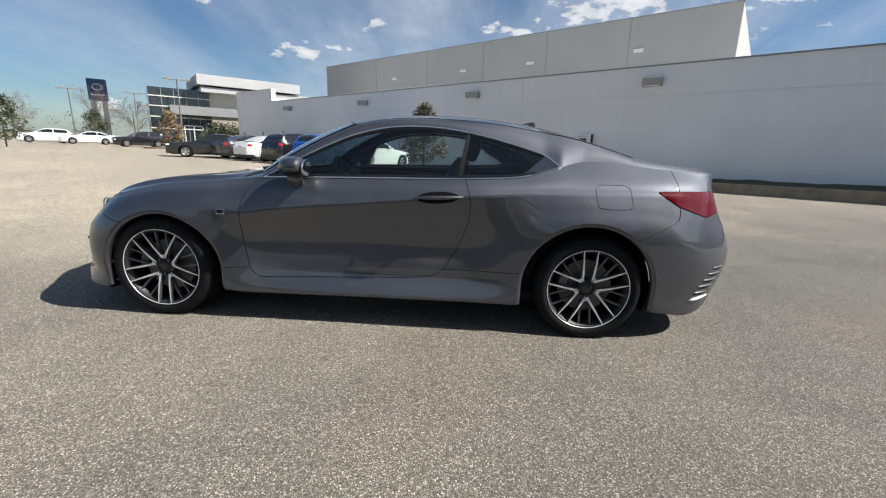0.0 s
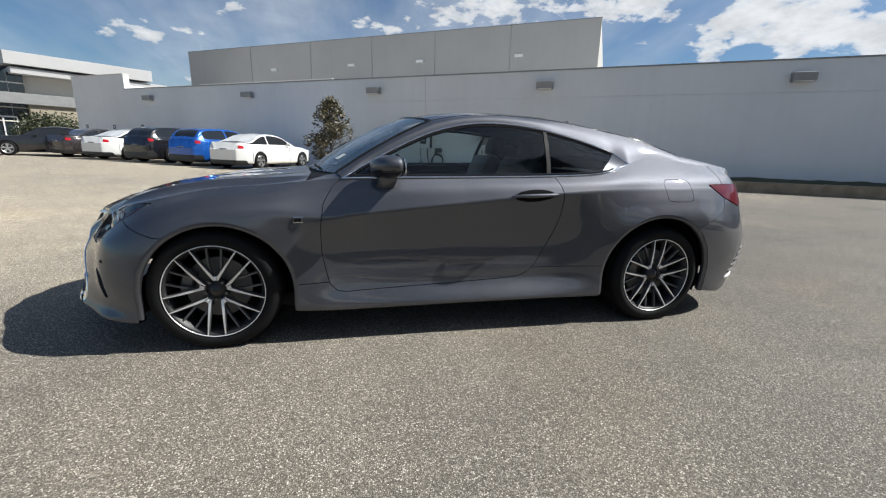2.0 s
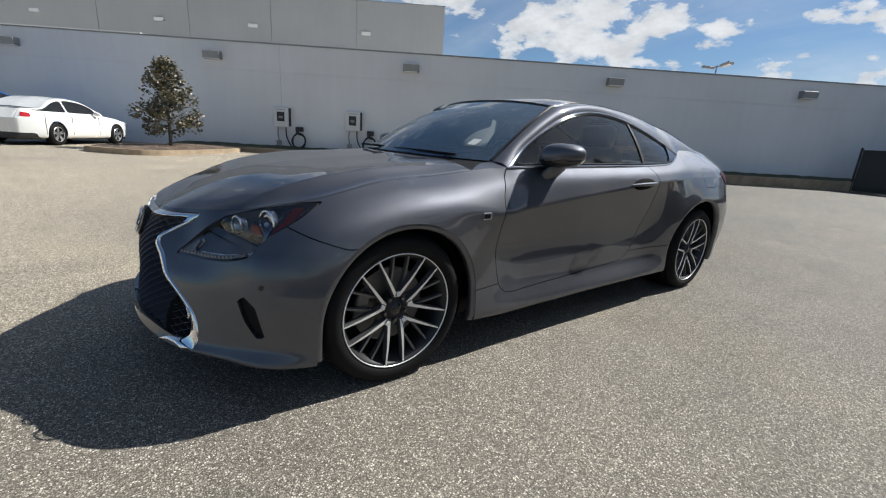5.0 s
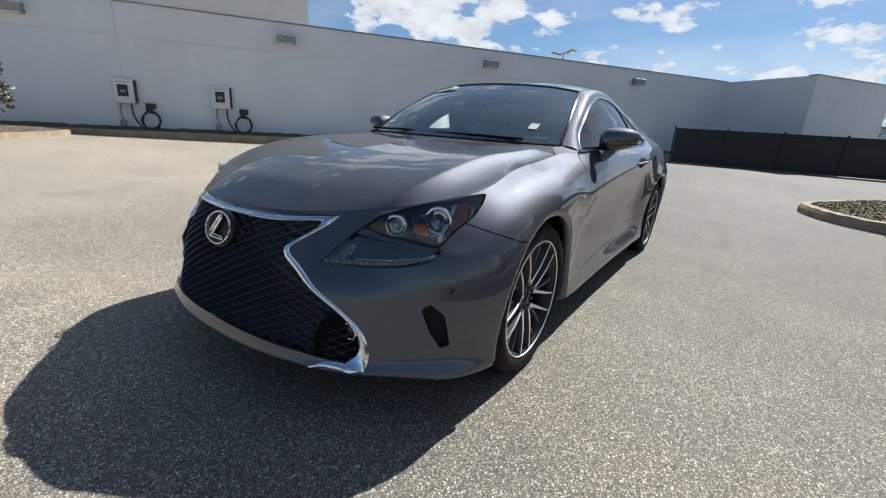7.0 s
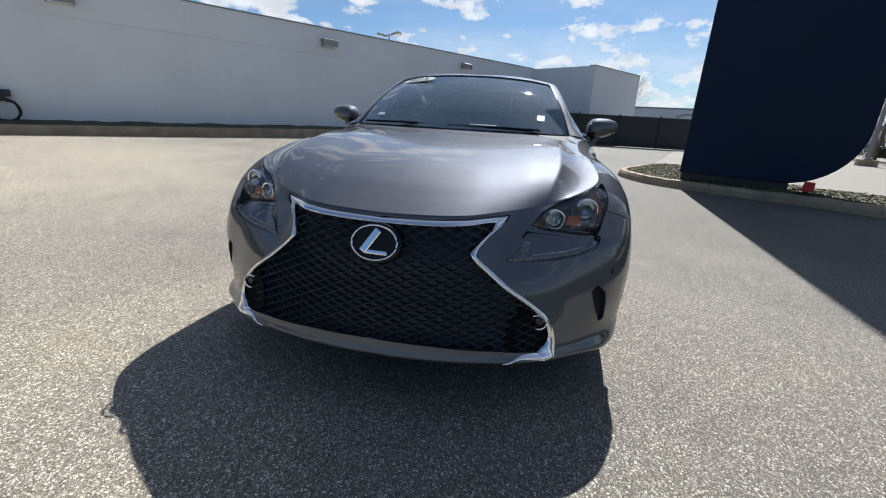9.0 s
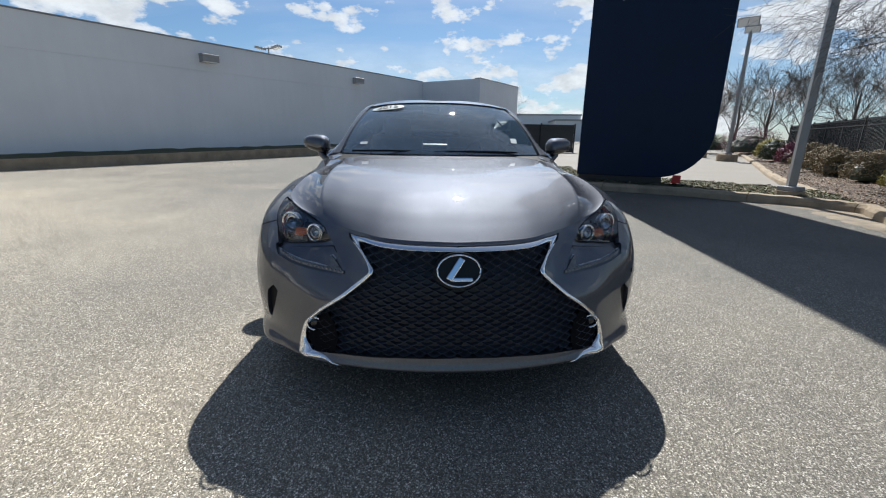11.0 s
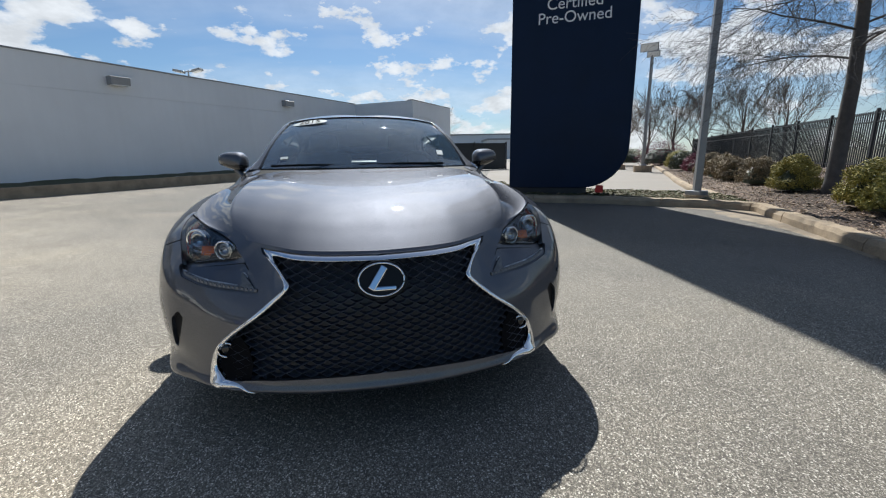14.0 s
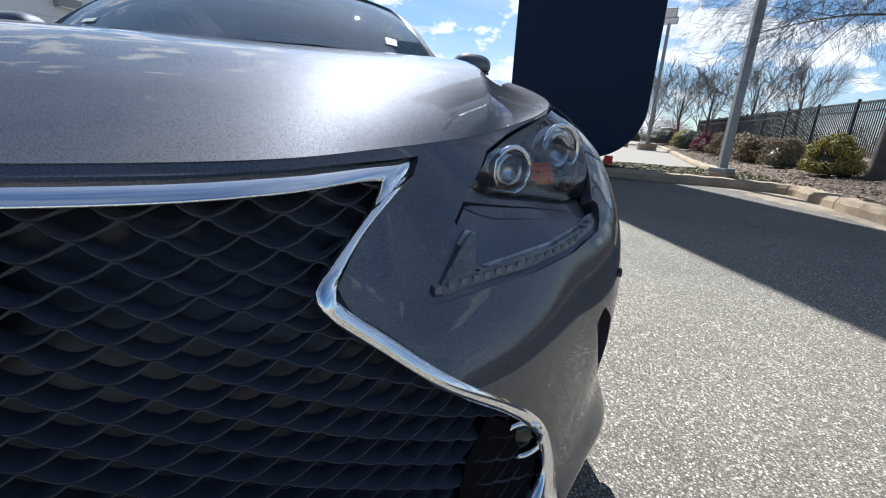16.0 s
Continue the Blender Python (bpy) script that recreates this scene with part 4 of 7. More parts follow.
island("kerbed_island", (-0.95, 14.75), 1.3, 2.9, -38, "kerbed island with mulch and a small tree")
island("kerbed_island", (-27.5, 36.0), 2.4, 1.2, 10, "kerbed island in the car park")
shrub(pose(-29.5, 48.5, 0), 7, 3.0, LEAF_HEDGE, "tall dark evergreen hedge beside the entrance", 77, 0.25, 2600, "hedge")


# ---- fallen leaves ----
def leaf_litter(ground, keep, count, size, material, seed, label):
    """Dead leaves lying on a piece of ground."""
    rng = random.Random(seed)
    me = ground.data
    faces = [p for p in me.polygons if keep(p.center)]
    weights = [p.area for p in faces]
    bm = bmesh.new()
    for f in rng.choices(faces, weights, k=count):
        a, b, c = [me.vertices[i].co for i in list(f.vertices)[:3]]
        u, w = rng.random(), rng.random()
        p = a + (b - a) * u + (c - b) * w
        p = p + Vector((0, 0, 0.012))
        t = rng.uniform(0, 6.283)
        d = Vector((math.cos(t), math.sin(t), rng.uniform(-0.25, 0.35))) * size * rng.uniform(0.6, 1.3)
        s = Vector((-math.sin(t), math.cos(t), rng.uniform(-0.3, 0.3))) * size * rng.uniform(0.25, 0.5)
        m = p + d * 0.5 + Vector((0, 0, size * 0.25))
        bm.faces.new([bm.verts.new(q) for q in (p, m + s, p + d, m - s)])
    return tagged(part("leaf_litter", bm, material), label, "leaves", kind="stuff")


LEAF_DEAD = leaf_mat("dead_leaf", (0.08, 0.055, 0.035), (0.40, 0.30, 0.19), 0.8)
LEAF_GRASS = leaf_mat("grass_blade", (0.05, 0.07, 0.02), (0.17, 0.17, 0.06), 0.7)
leaf_litter(bed, lambda c: c.x < 12 and c.y > -13.5, 9000, 0.055, LEAF_DEAD, 61, "dead leaves scattered over the mulch")
leaf_litter(verge, lambda c: True, 2600, 0.05, LEAF_DEAD, 62, "dead leaves on the sign island")
leaf_litter(verge, lambda c: True, 5000, 0.05, LEAF_GRASS, 63, "short grass tufts on the sign island")

# ---- shape of the grey coupe: plan outline, heights and insets, in metres; nose towards -x ----
PAINT = paint_mat("grey_metallic_paint", (0.054, 0.058, 0.069), (0.147, 0.151, 0.173), 0.58, 0.97)
CHROME = mat("chrome", (0.82, 0.83, 0.85), 0.05, 1.0, vary=0.03)
DARK_CHROME = mat("dark_trim_metal", (0.12, 0.125, 0.14), 0.14, 0.9, vary=0.1)
SPOKE_GREY = mat("grey_spoke_face", (0.13, 0.13, 0.135), 0.4, 0.5, vary=0.1)
PLATE_BLACK = mat("black_badge_plate", (0.006, 0.006, 0.007), 0.35, vary=0.1, spec=0.25)
SLAT_GREY = mat("grey_slat", (0.16, 0.163, 0.17), 0.35, 0.5, vary=0.1)
SATIN = mat("satin_machined_alloy", (0.86, 0.86, 0.86), 0.34, 0.6, vary=0.06)
GLOSS_BLACK = mat("gloss_black_plastic", (0.012, 0.012, 0.013), 0.12, vary=0.1, spec=0.6)
VOID_BLACK = mat("dull_black_plastic", (0.005, 0.005, 0.006), 0.9, vary=0.15, spec=0.08)
# navy lift of grille backing and mesh stands for haze and reflected sky
BACKING = mat("grille_backing", (0.026, 0.031, 0.043), 0.40, vary=0.2)
MATT_BLACK = mat("matt_black_plastic", (0.007, 0.007, 0.008), 0.7, vary=0.15, spec=0.2)
GRILLE_BLACK = mat("grille_black", (0.052, 0.059, 0.076), 0.34, vary=0.15)
DARK_ALLOY = mat("dark_grey_alloy", (0.15, 0.15, 0.155), 0.38, 0.6, vary=0.1)
RIM_DARK = mat("dark_rim_barrel", (0.022, 0.022, 0.023), 0.5, 0.2, vary=0.1)
BRAKE = mat("brake_steel", (0.16, 0.155, 0.15), 0.5, 0.8, vary=0.15)
GLASS_DARK = pane_mat("tinted_side_glass", (0.74, 0.82, 0.80), sky_film=0.003, ior=1.5)
GLASS_WIND = pane_mat("windscreen_glass", (0.86, 0.94, 0.97), sky_film=0.17, ior=2.1)
GLASS_REAR = pane_mat("rear_window_glass", (0.90, 0.95, 0.94), sky_film=0.003, ior=1.35)
LENS_CLEAR = pane_mat("clear_lamp_lens", (0.93, 0.95, 0.96))
TAIL_RED = mat("red_tail_lens", (0.115, 0.0015, 0.004), 0.12, vary=0.35, scale=25, coat=0.2)
AMBER = mat("amber_reflector", (0.75, 0.16, 0.03), 0.2, vary=0.2)
LAMP_SILVER = mat("lamp_reflector", (0.50, 0.51, 0.53), 0.18, 0.85, vary=0.2)
LAMP_DARK = mat("lamp_bezel", (0.36, 0.365, 0.38), 0.25, 0.2, vary=0.5, scale=26)
MARKER = mat("dark_red_marker", (0.42, 0.05, 0.03), 0.2, vary=0.2)
SEAT = mat("black_leather", (0.025, 0.024, 0.024), 0.5, vary=0.2)
PAPER = mat("white_paper_sticker", (0.55, 0.58, 0.57), 0.5, vary=0.05)

XF, XC0, WF, NF = -2.24, -1.2, 0.905, 2.5
XR, XC1, WR, NR = 2.455, 1.3, 0.918, 3.0
SIDE_W = [(-1.2, 0.905), (-0.6, 0.889), (0.0, 0.885), (0.6, 0.892), (1.0, 0.908), (1.3, 0.918)]


def outline(p):
    """The plan outline from the middle of the nose (p = 0) by the side (1 to 2) to the middle of the tail (3)."""
    if p < 1:
        a = (1 - p) * math.pi / 2
        return XC0 - (XC0 - XF) * max(0.0, math.sin(a)) ** (2 / NF), WF * max(0.0, math.cos(a)) ** (2 / NF)
    if p > 2:
        a = (p - 2) * math.pi / 2
        return XC1 + (XR - XC1) * math.sin(a) ** (2 / NR), WR * max(0.0, math.cos(a)) ** (2 / NR)
    x = XC0 + (XC1 - XC0) * (p - 1)
    xs = [s[0] for s in SIDE_W]
    # smooth cubic through the widths
    i = max(0, min(len(xs) - 2, int(np.searchsorted(xs, x)) - 1))
    return x, float(np.interp(x, xs, [s[1] for s in SIDE_W]))


# per station: (height, inset) from the tucked sill up to the hood line, belt line or deck edge
STATIONS = [
    (0.00, [(.186, .05), (.208, -.022), (.252, -.016), (.36, .0), (.46, .005), (.54, .020), (.600, .045), (.645, .072), (.675, .105)]),
    (0.17, [(.187, .05), (.209, -.021), (.252, -.016), (.36, .0), (.46, .008), (.54, .030), (.600, .058), (.648, .086), (.684, .118)]),
    (0.25, [(.188, .05), (.209, -.024), (.248, -.018), (.36, .002), (.46, .018), (.54, .064), (.600, .102), (.650, .128), (.692, .142)]),
    (0.35, [(.188, .05), (.207, -.034), (.242, -.020), (.36, .004), (.46, .024), (.545, .072), (.605, .104), (.655, .132), (.702, .156)]),
    (0.50, [(.176, .05), (.190, -.036), (.250, -.020), (.36, -.008), (.46, .002), (.55, .028), (.610, .058), (.668, .108), (.720, .160)]),
    (0.62, [(.165, .04), (.178, -.064), (.250, -.040), (.36, -.050), (.47, -.050), (.57, -.028), (.632, .014), (.700, .070), (.750, .124)]),
    (0.75, [(.160, .02), (.176, -.052), (.250, -.058), (.36, -.066), (.48, -.066), (.60, -.046), (.680, -.014), (.740, .044), (.785, .110)]),
    (0.92, [(.190, .03), (.210, -.010), (.330, -.018), (.45, -.022), (.58, -.022), (.68, -.014), (.750, .012), (.805, .075), (.845, .165)]),
    (1.05, [(.190, .05), (.210, .01), (.330, .0), (.45, -.002), (.58, -.004), (.68, -.002), (.765, .014), (.828, .080), (.873, .190)]),
    (1.17, [(.185, .05), (.200, .0), (.325, .022), (.42, .036), (.53, .040), (.63, .019), (.722, -.002), (.840, .056), (.915, .155)]),
    (1.22, [(.185, .05), (.200, .0), (.325, .027), (.42, .040), (.53, .047), (.64, .023), (.737, -.004), (.850, .038), (.925, .105)]),
    (1.48, [(.190, .06), (.205, -.004), (.320, .036), (.40, .042), (.55, .051), (.70, .022), (.808, -.006), (.888, .027), (.946, .082)]),
    (1.74, [(.195, .06), (.210, -.004), (.325, .034), (.41, .038), (.56, .044), (.74, .020), (.874, -.004), (.925, .030), (.968, .090)]),
    (1.85, [(.195, .05), (.210, .004), (.330, .010), (.46, .010), (.62, .006), (.78, .012), (.891, .022), (.940, .052), (.990, .118)]),
    (1.92, [(.195, .05), (.215, .008), (.330, .004), (.50, -.004), (.665, -.008), (.80, .018), (.897, .042), (.958, .080), (1.035, .180)]),
    (2.00, [(.195, .05), (.220, .010), (.330, .000), (.52, -.010), (.70, -.014), (.818, .020), (.903, .054), (.972, .108), (1.090, .263)]),
    (2.15, [(.190, .05), (.210, .010), (.330, .000), (.50, -.010), (.69, -.014), (.81, .020), (.912, .060), (.975, .108), (1.068, .246)]),
    (2.35, [(.140, .10), (.160, .04), (.280, .018), (.42, -.006), (.56, -.010), (.70, .014), (.890, .066), (.972, .118), (1.050, .215)]),
    (2.60, [(.170, .12), (.190, .07), (.280, .045), (.42, .006), (.56, .002), (.70, .045), (.820, .105), (.940, .150), (1.032, .172)]),
    (3.00, [(.220, .14), (.250, .09), (.300, .06), (.42, .006), (.56, .002), (.70, .070), (.820, .145), (.940, .170), (1.032, .172)]),
]
ST_P = np.array([s[0] for s in STATIONS])
ST_V = np.array([s[1] for s in STATIONS])


def hermite(xs, ys, x):
    """Monotone-ish cubic through samples, column-wise."""
    xs, ys = np.asarray(xs, float), np.asarray(ys, float)
    i = int(np.clip(np.searchsorted(xs, x) - 1, 0, len(xs) - 2))
    h = xs[i + 1] - xs[i]
    t = np.clip((x - xs[i]) / h, 0, 1)
    d = (ys[i + 1] - ys[i]) / h
    dl = (ys[i] - ys[i - 1]) / (xs[i] - xs[i - 1]) if i > 0 else d
    dr = (ys[i + 2] - ys[i + 1]) / (xs[i + 2] - xs[i + 1]) if i + 2 < len(xs) else d
    m0, m1 = 0.5 * (dl + d), 0.5 * (d + dr)
    if i == 0:
        m0 = d
    if i + 2 >= len(xs):
        m1 = d
    t2, t3 = t * t, t * t * t
    return (2 * t3 - 3 * t2 + 1) * ys[i] + (t3 - 2 * t2 + t) * h * m0 + (-2 * t3 + 3 * t2) * ys[i + 1] + (t3 - t2) * h * m1


def shell_point(p, v):
    """The body side at outline parameter p and level v (0: sill, 1: top edge): x, half width, height."""
    tab = hermite(ST_P, ST_V, p)
    lv = np.linspace(0, 1, 9)
    soft = hermite(lv, tab, v)
    # a crisp shoulder crease along doors and quarters
    hard = hermite(lv[:7], tab[:7], v) if v <= 0.75 else hermite(lv[6:], tab[6:], v)
    k = float(np.interp(p, [1.08, 1.24, 2.30, 2.45], [0, 1, 1, 0]))
    z, ins = soft * (1 - k) + hard * k
    x, w = outline(p)
    e = 2e-3
    xa, wa = outline(max(0, p - e))
    xb, wb = outline(min(3, p + e))
    tx, tw = xb - xa, wb - wa
    L = math.hypot(tx, tw)
    nx, nw = -tw / L, tx / L
    if p <= 0:
        nx, nw = -1.0, 0.0
    if p >= 3:
        nx, nw = 1.0, 0.0
    return np.array((x - nx * ins, max(0.0, w - nw * ins), z))


P_GRID = np.concatenate([np.linspace(0, 0.9, 92), np.linspace(0.91, 2.0, 150), np.linspace(2.01, 3, 70)])
V_GRID = np.linspace(0, 1, 57)
SHELL = np.array([[shell_point(p, v) for v in V_GRID] for p in P_GRID])
_arc = np.concatenate([[0], np.cumsum([math.dist(outline(a), outline(b)) for a, b in zip(P_GRID[:-1], P_GRID[1:])])])
TOP = SHELL[:, -1, :]


def top_at(p):
    return np.array([np.interp(p, P_GRID, TOP[:, k]) for k in range(3)])


def p_of_x(x):
    """Outline parameter on the flank whose top edge lies at x."""
    m = (P_GRID > 0.3) & (P_GRID < 2.8)
    return float(np.interp(x, TOP[m, 0], P_GRID[m]))


def arc_at(x, w, z):
    """Distance along the outline of the shell point nearest to a place."""
    d = ((SHELL - np.array((x, w, z))) ** 2).sum(axis=2)
    i = np.unravel_index(np.argmin(d), d.shape)[0]
    return float(_arc[i])


def nose_x(w, z):
    """How far forward the shell lies at a half width and height."""
    n = int(np.searchsorted(P_GRID, 0.72))
    ws, xs = [], []
    for i in range(0, n, 2):
        zz = SHELL[i, :, 2]
        ws.append(np.interp(z, zz, SHELL[i, :, 1]))
        xs.append(np.interp(z, zz, SHELL[i, :, 0]))
    return float(np.interp(abs(w), ws, xs))


def shell_w(x, z):
    """Half width of the flank at a place along the car and a height."""
    m = (P_GRID > 0.5) & (P_GRID < 2.6)
    ws = [np.interp(z, row[:, 2], row[:, 1]) for row in SHELL[m]]
    xs = [np.interp(z, row[:, 2], row[:, 0]) for row in SHELL[m]]
    return float(np.interp(x, xs, ws))


# ---- cutting panels out of the shell ----
def poly_sdf(poly, a, b):
    """Signed distance (negative inside) of points (a, b) to an outline."""
    P = np.asarray(poly, float)
    a, b = np.asarray(a, float), np.asarray(b, float)
    d = np.full(a.shape, 1e9)
    inside = np.zeros(a.shape, bool)
    for i in range(len(P)):
        x0, y0 = P[i]
        x1, y1 = P[(i + 1) % len(P)]
        ex, ey = x1 - x0, y1 - y0
        t = np.clip(((a - x0) * ex + (b - y0) * ey) / (ex * ex + ey * ey + 1e-12), 0, 1)
        d = np.minimum(d, np.hypot(a - x0 - t * ex, b - y0 - t * ey))
        c = (y0 > b) != (y1 > b)
        with np.errstate(divide="ignore", invalid="ignore"):
            xi = x0 + (b - y0) * ex / np.where(ey == 0, 1e-12, ey)
        inside ^= c & (a < xi)
    return np.where(inside, -d, d)


def clip(mesh, field):
    """Keeps the part of a mesh where field < 0. mesh: (rows of x, w, z, arc), faces, cut edges."""
    V, F, _ = mesh
    g = field(V)
    V = [tuple(r) for r in V]
    cache, faces, rim = {}, [], []

    def mid(i, j):
        key = (i, j) if i < j else (j, i)
        if key not in cache:
            t = g[i] / (g[i] - g[j])
            cache[key] = len(V)
            V.append(tuple(a + (b - a) * t for a, b in zip(V[i], V[j])))
        return cache[key]

    for f in F:
        s = [g[i] < 0 for i in f]
        if all(s):
            faces.append(f)
        elif any(s):
            out, cut = [], []
            for k in range(len(f)):
                i, j = f[k], f[(k + 1) % len(f)]
                if s[k]:
                    out.append(i)
                if s[k] != s[(k + 1) % len(f)]:
                    m = mid(i, j)
                    out.append(m)
                    cut.append(m)
            if len(out) >= 3:
                faces.append(tuple(out))
                if len(cut) == 2:
                    rim.append(tuple(cut))
    return np.array(V), faces, rim


def shell_mesh(p0=0.0, p1=3.0):
    idx = [i for i, p in enumerate(P_GRID) if p0 <= p <= p1]
    V = [(*SHELL[i, j], _arc[i]) for i in idx for j in range(len(V_GRID))]
    m = len(V_GRID)
    F = [(a * m + j, (a + 1) * m + j, (a + 1) * m + j + 1, a * m + j + 1) for a in range(len(idx) - 1) for j in range(m - 1)]
    return np.array(V), F, []


def grid_mesh(fn, nu, nv):
    """A surface patch: fn(u, v) gives x, half width, height."""
    V = [(*fn(i / (nu - 1), j / (nv - 1)), 0.0) for i in range(nu) for j in range(nv)]
    F = [(i * nv + j, (i + 1) * nv + j, (i + 1) * nv + j + 1, i * nv + j + 1) for i in range(nu - 1) for j in range(nv - 1)]
    return np.array(V), F, []


def to_bm(bm, mesh, sides=(-1, 1), push=0.0, depth=0.0):
    """Adds a half mesh to bm on the given sides (-1: the driver's side). push: outwards; depth: a flange turned in at the rim of the panel."""
    V, F, _ = mesh
    used = sorted({i for f in F for i in f})
    for sg in sides:
        vm = {i: bm.verts.new((V[i][0], sg * V[i][1], V[i][2])) for i in used}
        fs = []
        for f in F:
            ids = []
            for i in f:
                if vm[i] not in ids:
                    ids.append(vm[i])
            try:
                fs.append(bm.faces.new(ids))
            except ValueError:
                pass
        bm.normal_update()
        tot = 0.0
        for f in fs:
            c = f.calc_center_median()
            tot += f.normal.dot(Vector((c.x * 0.25, c.y, c.z - 0.45))) * f.calc_area()
        if tot < 0:
            bmesh.ops.reverse_faces(bm, faces=fs)
        vs = list(vm.values())
        bm.normal_update()
        nrm = {v: v.normal.copy() for v in vs}
        if push:
            for v in vs:
                v.co += nrm[v] * push
        if depth:
            for e in {e for f in fs for e in f.edges if len(e.link_faces) == 1}:
                a, b = e.verts
                if abs(a.co.y) < 1e-4 and abs(b.co.y) < 1e-4:
                    continue
                q = [bm.verts.new(a.co), bm.verts.new(b.co), bm.verts.new(b.co - nrm[b] * depth), bm.verts.new(a.co - nrm[a] * depth)]
                bm.faces.new(q)
    bmesh.ops.remove_doubles(bm, verts=[v for v in bm.verts if abs(v.co.y) < 1e-4], dist=1e-5)
    return bm


def coons(c0, c1, d0, d1, nu, nv, crown=None):
    """A patch between four edge curves: c0(u), c1(u) at v = 0 and 1; d0(v), d1(v) at u = 0 and 1."""
    P00, P10, P01, P11 = c0(0), c0(1), c1(0), c1(1)

    def fn(u, v):
        q = (1 - v) * c0(u) + v * c1(u) + (1 - u) * d0(v) + u * d1(v)
        q = q - ((1 - u) * (1 - v) * P00 + u * (1 - v) * P10 + (1 - u) * v * P01 + u * v * P11)
        if crown:
            q = q + crown(u, v)
        q[1] = max(q[1], 0.0)
        return q
    return grid_mesh(fn, nu, nv)


def curve(pts):
    """A smooth curve through points, by length, as a function of 0 to 1."""
    L = np.array(smooth_line(pts, 24 * len(pts)))
    s = np.concatenate([[0], np.cumsum(np.linalg.norm(np.diff(L, axis=0), axis=1))])
    s /= s[-1]
    return lambda u: np.array([np.interp(u, s, L[:, k]) for k in range(L.shape[1])])


# curves of the upper body (half width positive)
HOOD_MID = curve([(-2.135, 0, .675), (-2.05, 0, .720), (-1.95, 0, .768), (-1.8, 0, .820), (-1.6, 0, .858), (-1.4, 0, .884), (-1.2, 0, .906), (-1.05, 0, .922), (-0.93, 0, .936)])
P_HC = 0.66
HOOD_FRONT = lambda u: top_at(u * P_HC)
HOOD_SIDE = lambda u: top_at(P_HC + (p_of_x(-0.90) - P_HC) * u)
COWL = curve([(-0.93, 0, .936), (-0.915, .25, .935), (-0.885, .5, .932), tuple(top_at(p_of_x(-0.90)))])
WIND_BASE = curve([(-0.915, 0, .945), (-0.895, .25, .945), (-0.835, .5, .945), (-0.735, .672, .945)])
WIND_TOP = curve([(-0.275, 0, 1.303), (-0.265, .2, 1.300), (-0.225, .4, 1.288), (-0.165, .540, 1.270)])
WIND_MID = curve([(-0.915, 0, .945), (-0.70, 0, 1.086), (-0.48, 0, 1.211), (-0.275, 0, 1.303)])
WIND_SIDE = curve([(-0.735, .672, .945), (-0.55, .634, 1.068), (-0.36, .588, 1.177), (-0.165, .540, 1.270)])
RAIL = curve([(-0.165, .540, 1.270), (0.05, .522, 1.312), (0.3, .516, 1.327), (0.6, .520, 1.318), (0.85, .520, 1.294), (1.08, .516, 1.262)])
ROOF_MID = curve([(-0.275, 0, 1.303), (-0.1, 0, 1.332), (0.1, 0, 1.352), (0.4, 0, 1.364), (0.7, 0, 1.360), (0.98, 0, 1.334)])
REAR_TOP = curve([(0.98, 0, 1.334), (1.0, .25, 1.320), (1.08, .516, 1.262)])
REAR_MID = curve([(0.98, 0, 1.334), (1.22, 0, 1.284), (1.47, 0, 1.216), (1.72, 0, 1.140)])
REAR_SIDE = curve([(1.08, .516, 1.262), (1.26, .535, 1.232), (1.45, .557, 1.182), (1.64, .582, 1.122)])
REAR_BASE = curve([(1.72, 0, 1.140), (1.71, .3, 1.135), (1.64, .582, 1.122)])
P_TIP0, P_TIP1, P_DK = p_of_x(-0.70), p_of_x(1.16), p_of_x(1.64)
WIN_TOP = curve([tuple(top_at(P_TIP0)), (-0.56, .702, 1.004), (-0.42, .672, 1.083), (-0.285, .645, 1.150), (-0.146, .622, 1.207), (0.03, .601, 1.252), (0.2, .590, 1.270), (0.38, .588, 1.268), (0.57, .594, 1.246), (0.76, .607, 1.208), (0.95, .628, 1.157), (1.08, .648, 1.113), tuple(top_at(P_TIP1))])
BELT = lambda u: top_at(P_TIP0 + (P_TIP1 - P_TIP0) * u)
SIDE_FRAME_TOP = lambda u: WIND_SIDE(u / 0.31) if u < 0.31 else (RAIL((u - 0.31) / 0.62) if u < 0.93 else REAR_SIDE((u - 0.93) / 0.07 * 0.20))

# ---- parked cars ----
CAR_GLASS = mat("parked_car_glass", (0.012, 0.014, 0.016), 0.05, vary=0.2, spec=0.8)
CAR_WHITE = mat("white_car_paint", (0.74, 0.74, 0.72), 0.25, vary=0.04, coat=1.0)
CAR_BLACK = mat("black_car_paint", (0.010, 0.010, 0.012), 0.2, vary=0.1, coat=1.0)
CAR_BLUE = mat("bright_blue_car_paint", (0.012, 0.10, 0.42), 0.25, 0.3, vary=0.08, coat=1.0)
CAR_MAROON = mat("dark_bronze_car_paint", (0.055, 0.045, 0.045), 0.25, 0.4, vary=0.08, coat=1.0)
CAR_RED = mat("red_car_paint", (0.35, 0.02, 0.02), 0.25, vary=0.08, coat=1.0)
LAMP_RED = mat("red_lamp_lens", (0.45, 0.01, 0.015), 0.15, vary=0.2, coat=0.5)
ALLOY = mat("silver_alloy", (0.55, 0.55, 0.56), 0.3, 0.8, vary=0.08)
SEDAN = dict(L=4.85, W=0.91, prof=[(-2.42, .52), (-2.40, .66), (-2.2, .76), (-1.5, .90), (-.95, .97), (-.25, 1.33), (.25, 1.42), (.75, 1.42), (1.2, 1.32), (1.75, 1.08), (2.3, 1.03), (2.42, .93), (2.43, .55)], belt=.95, axle=(-1.42, 1.42), r=.335)
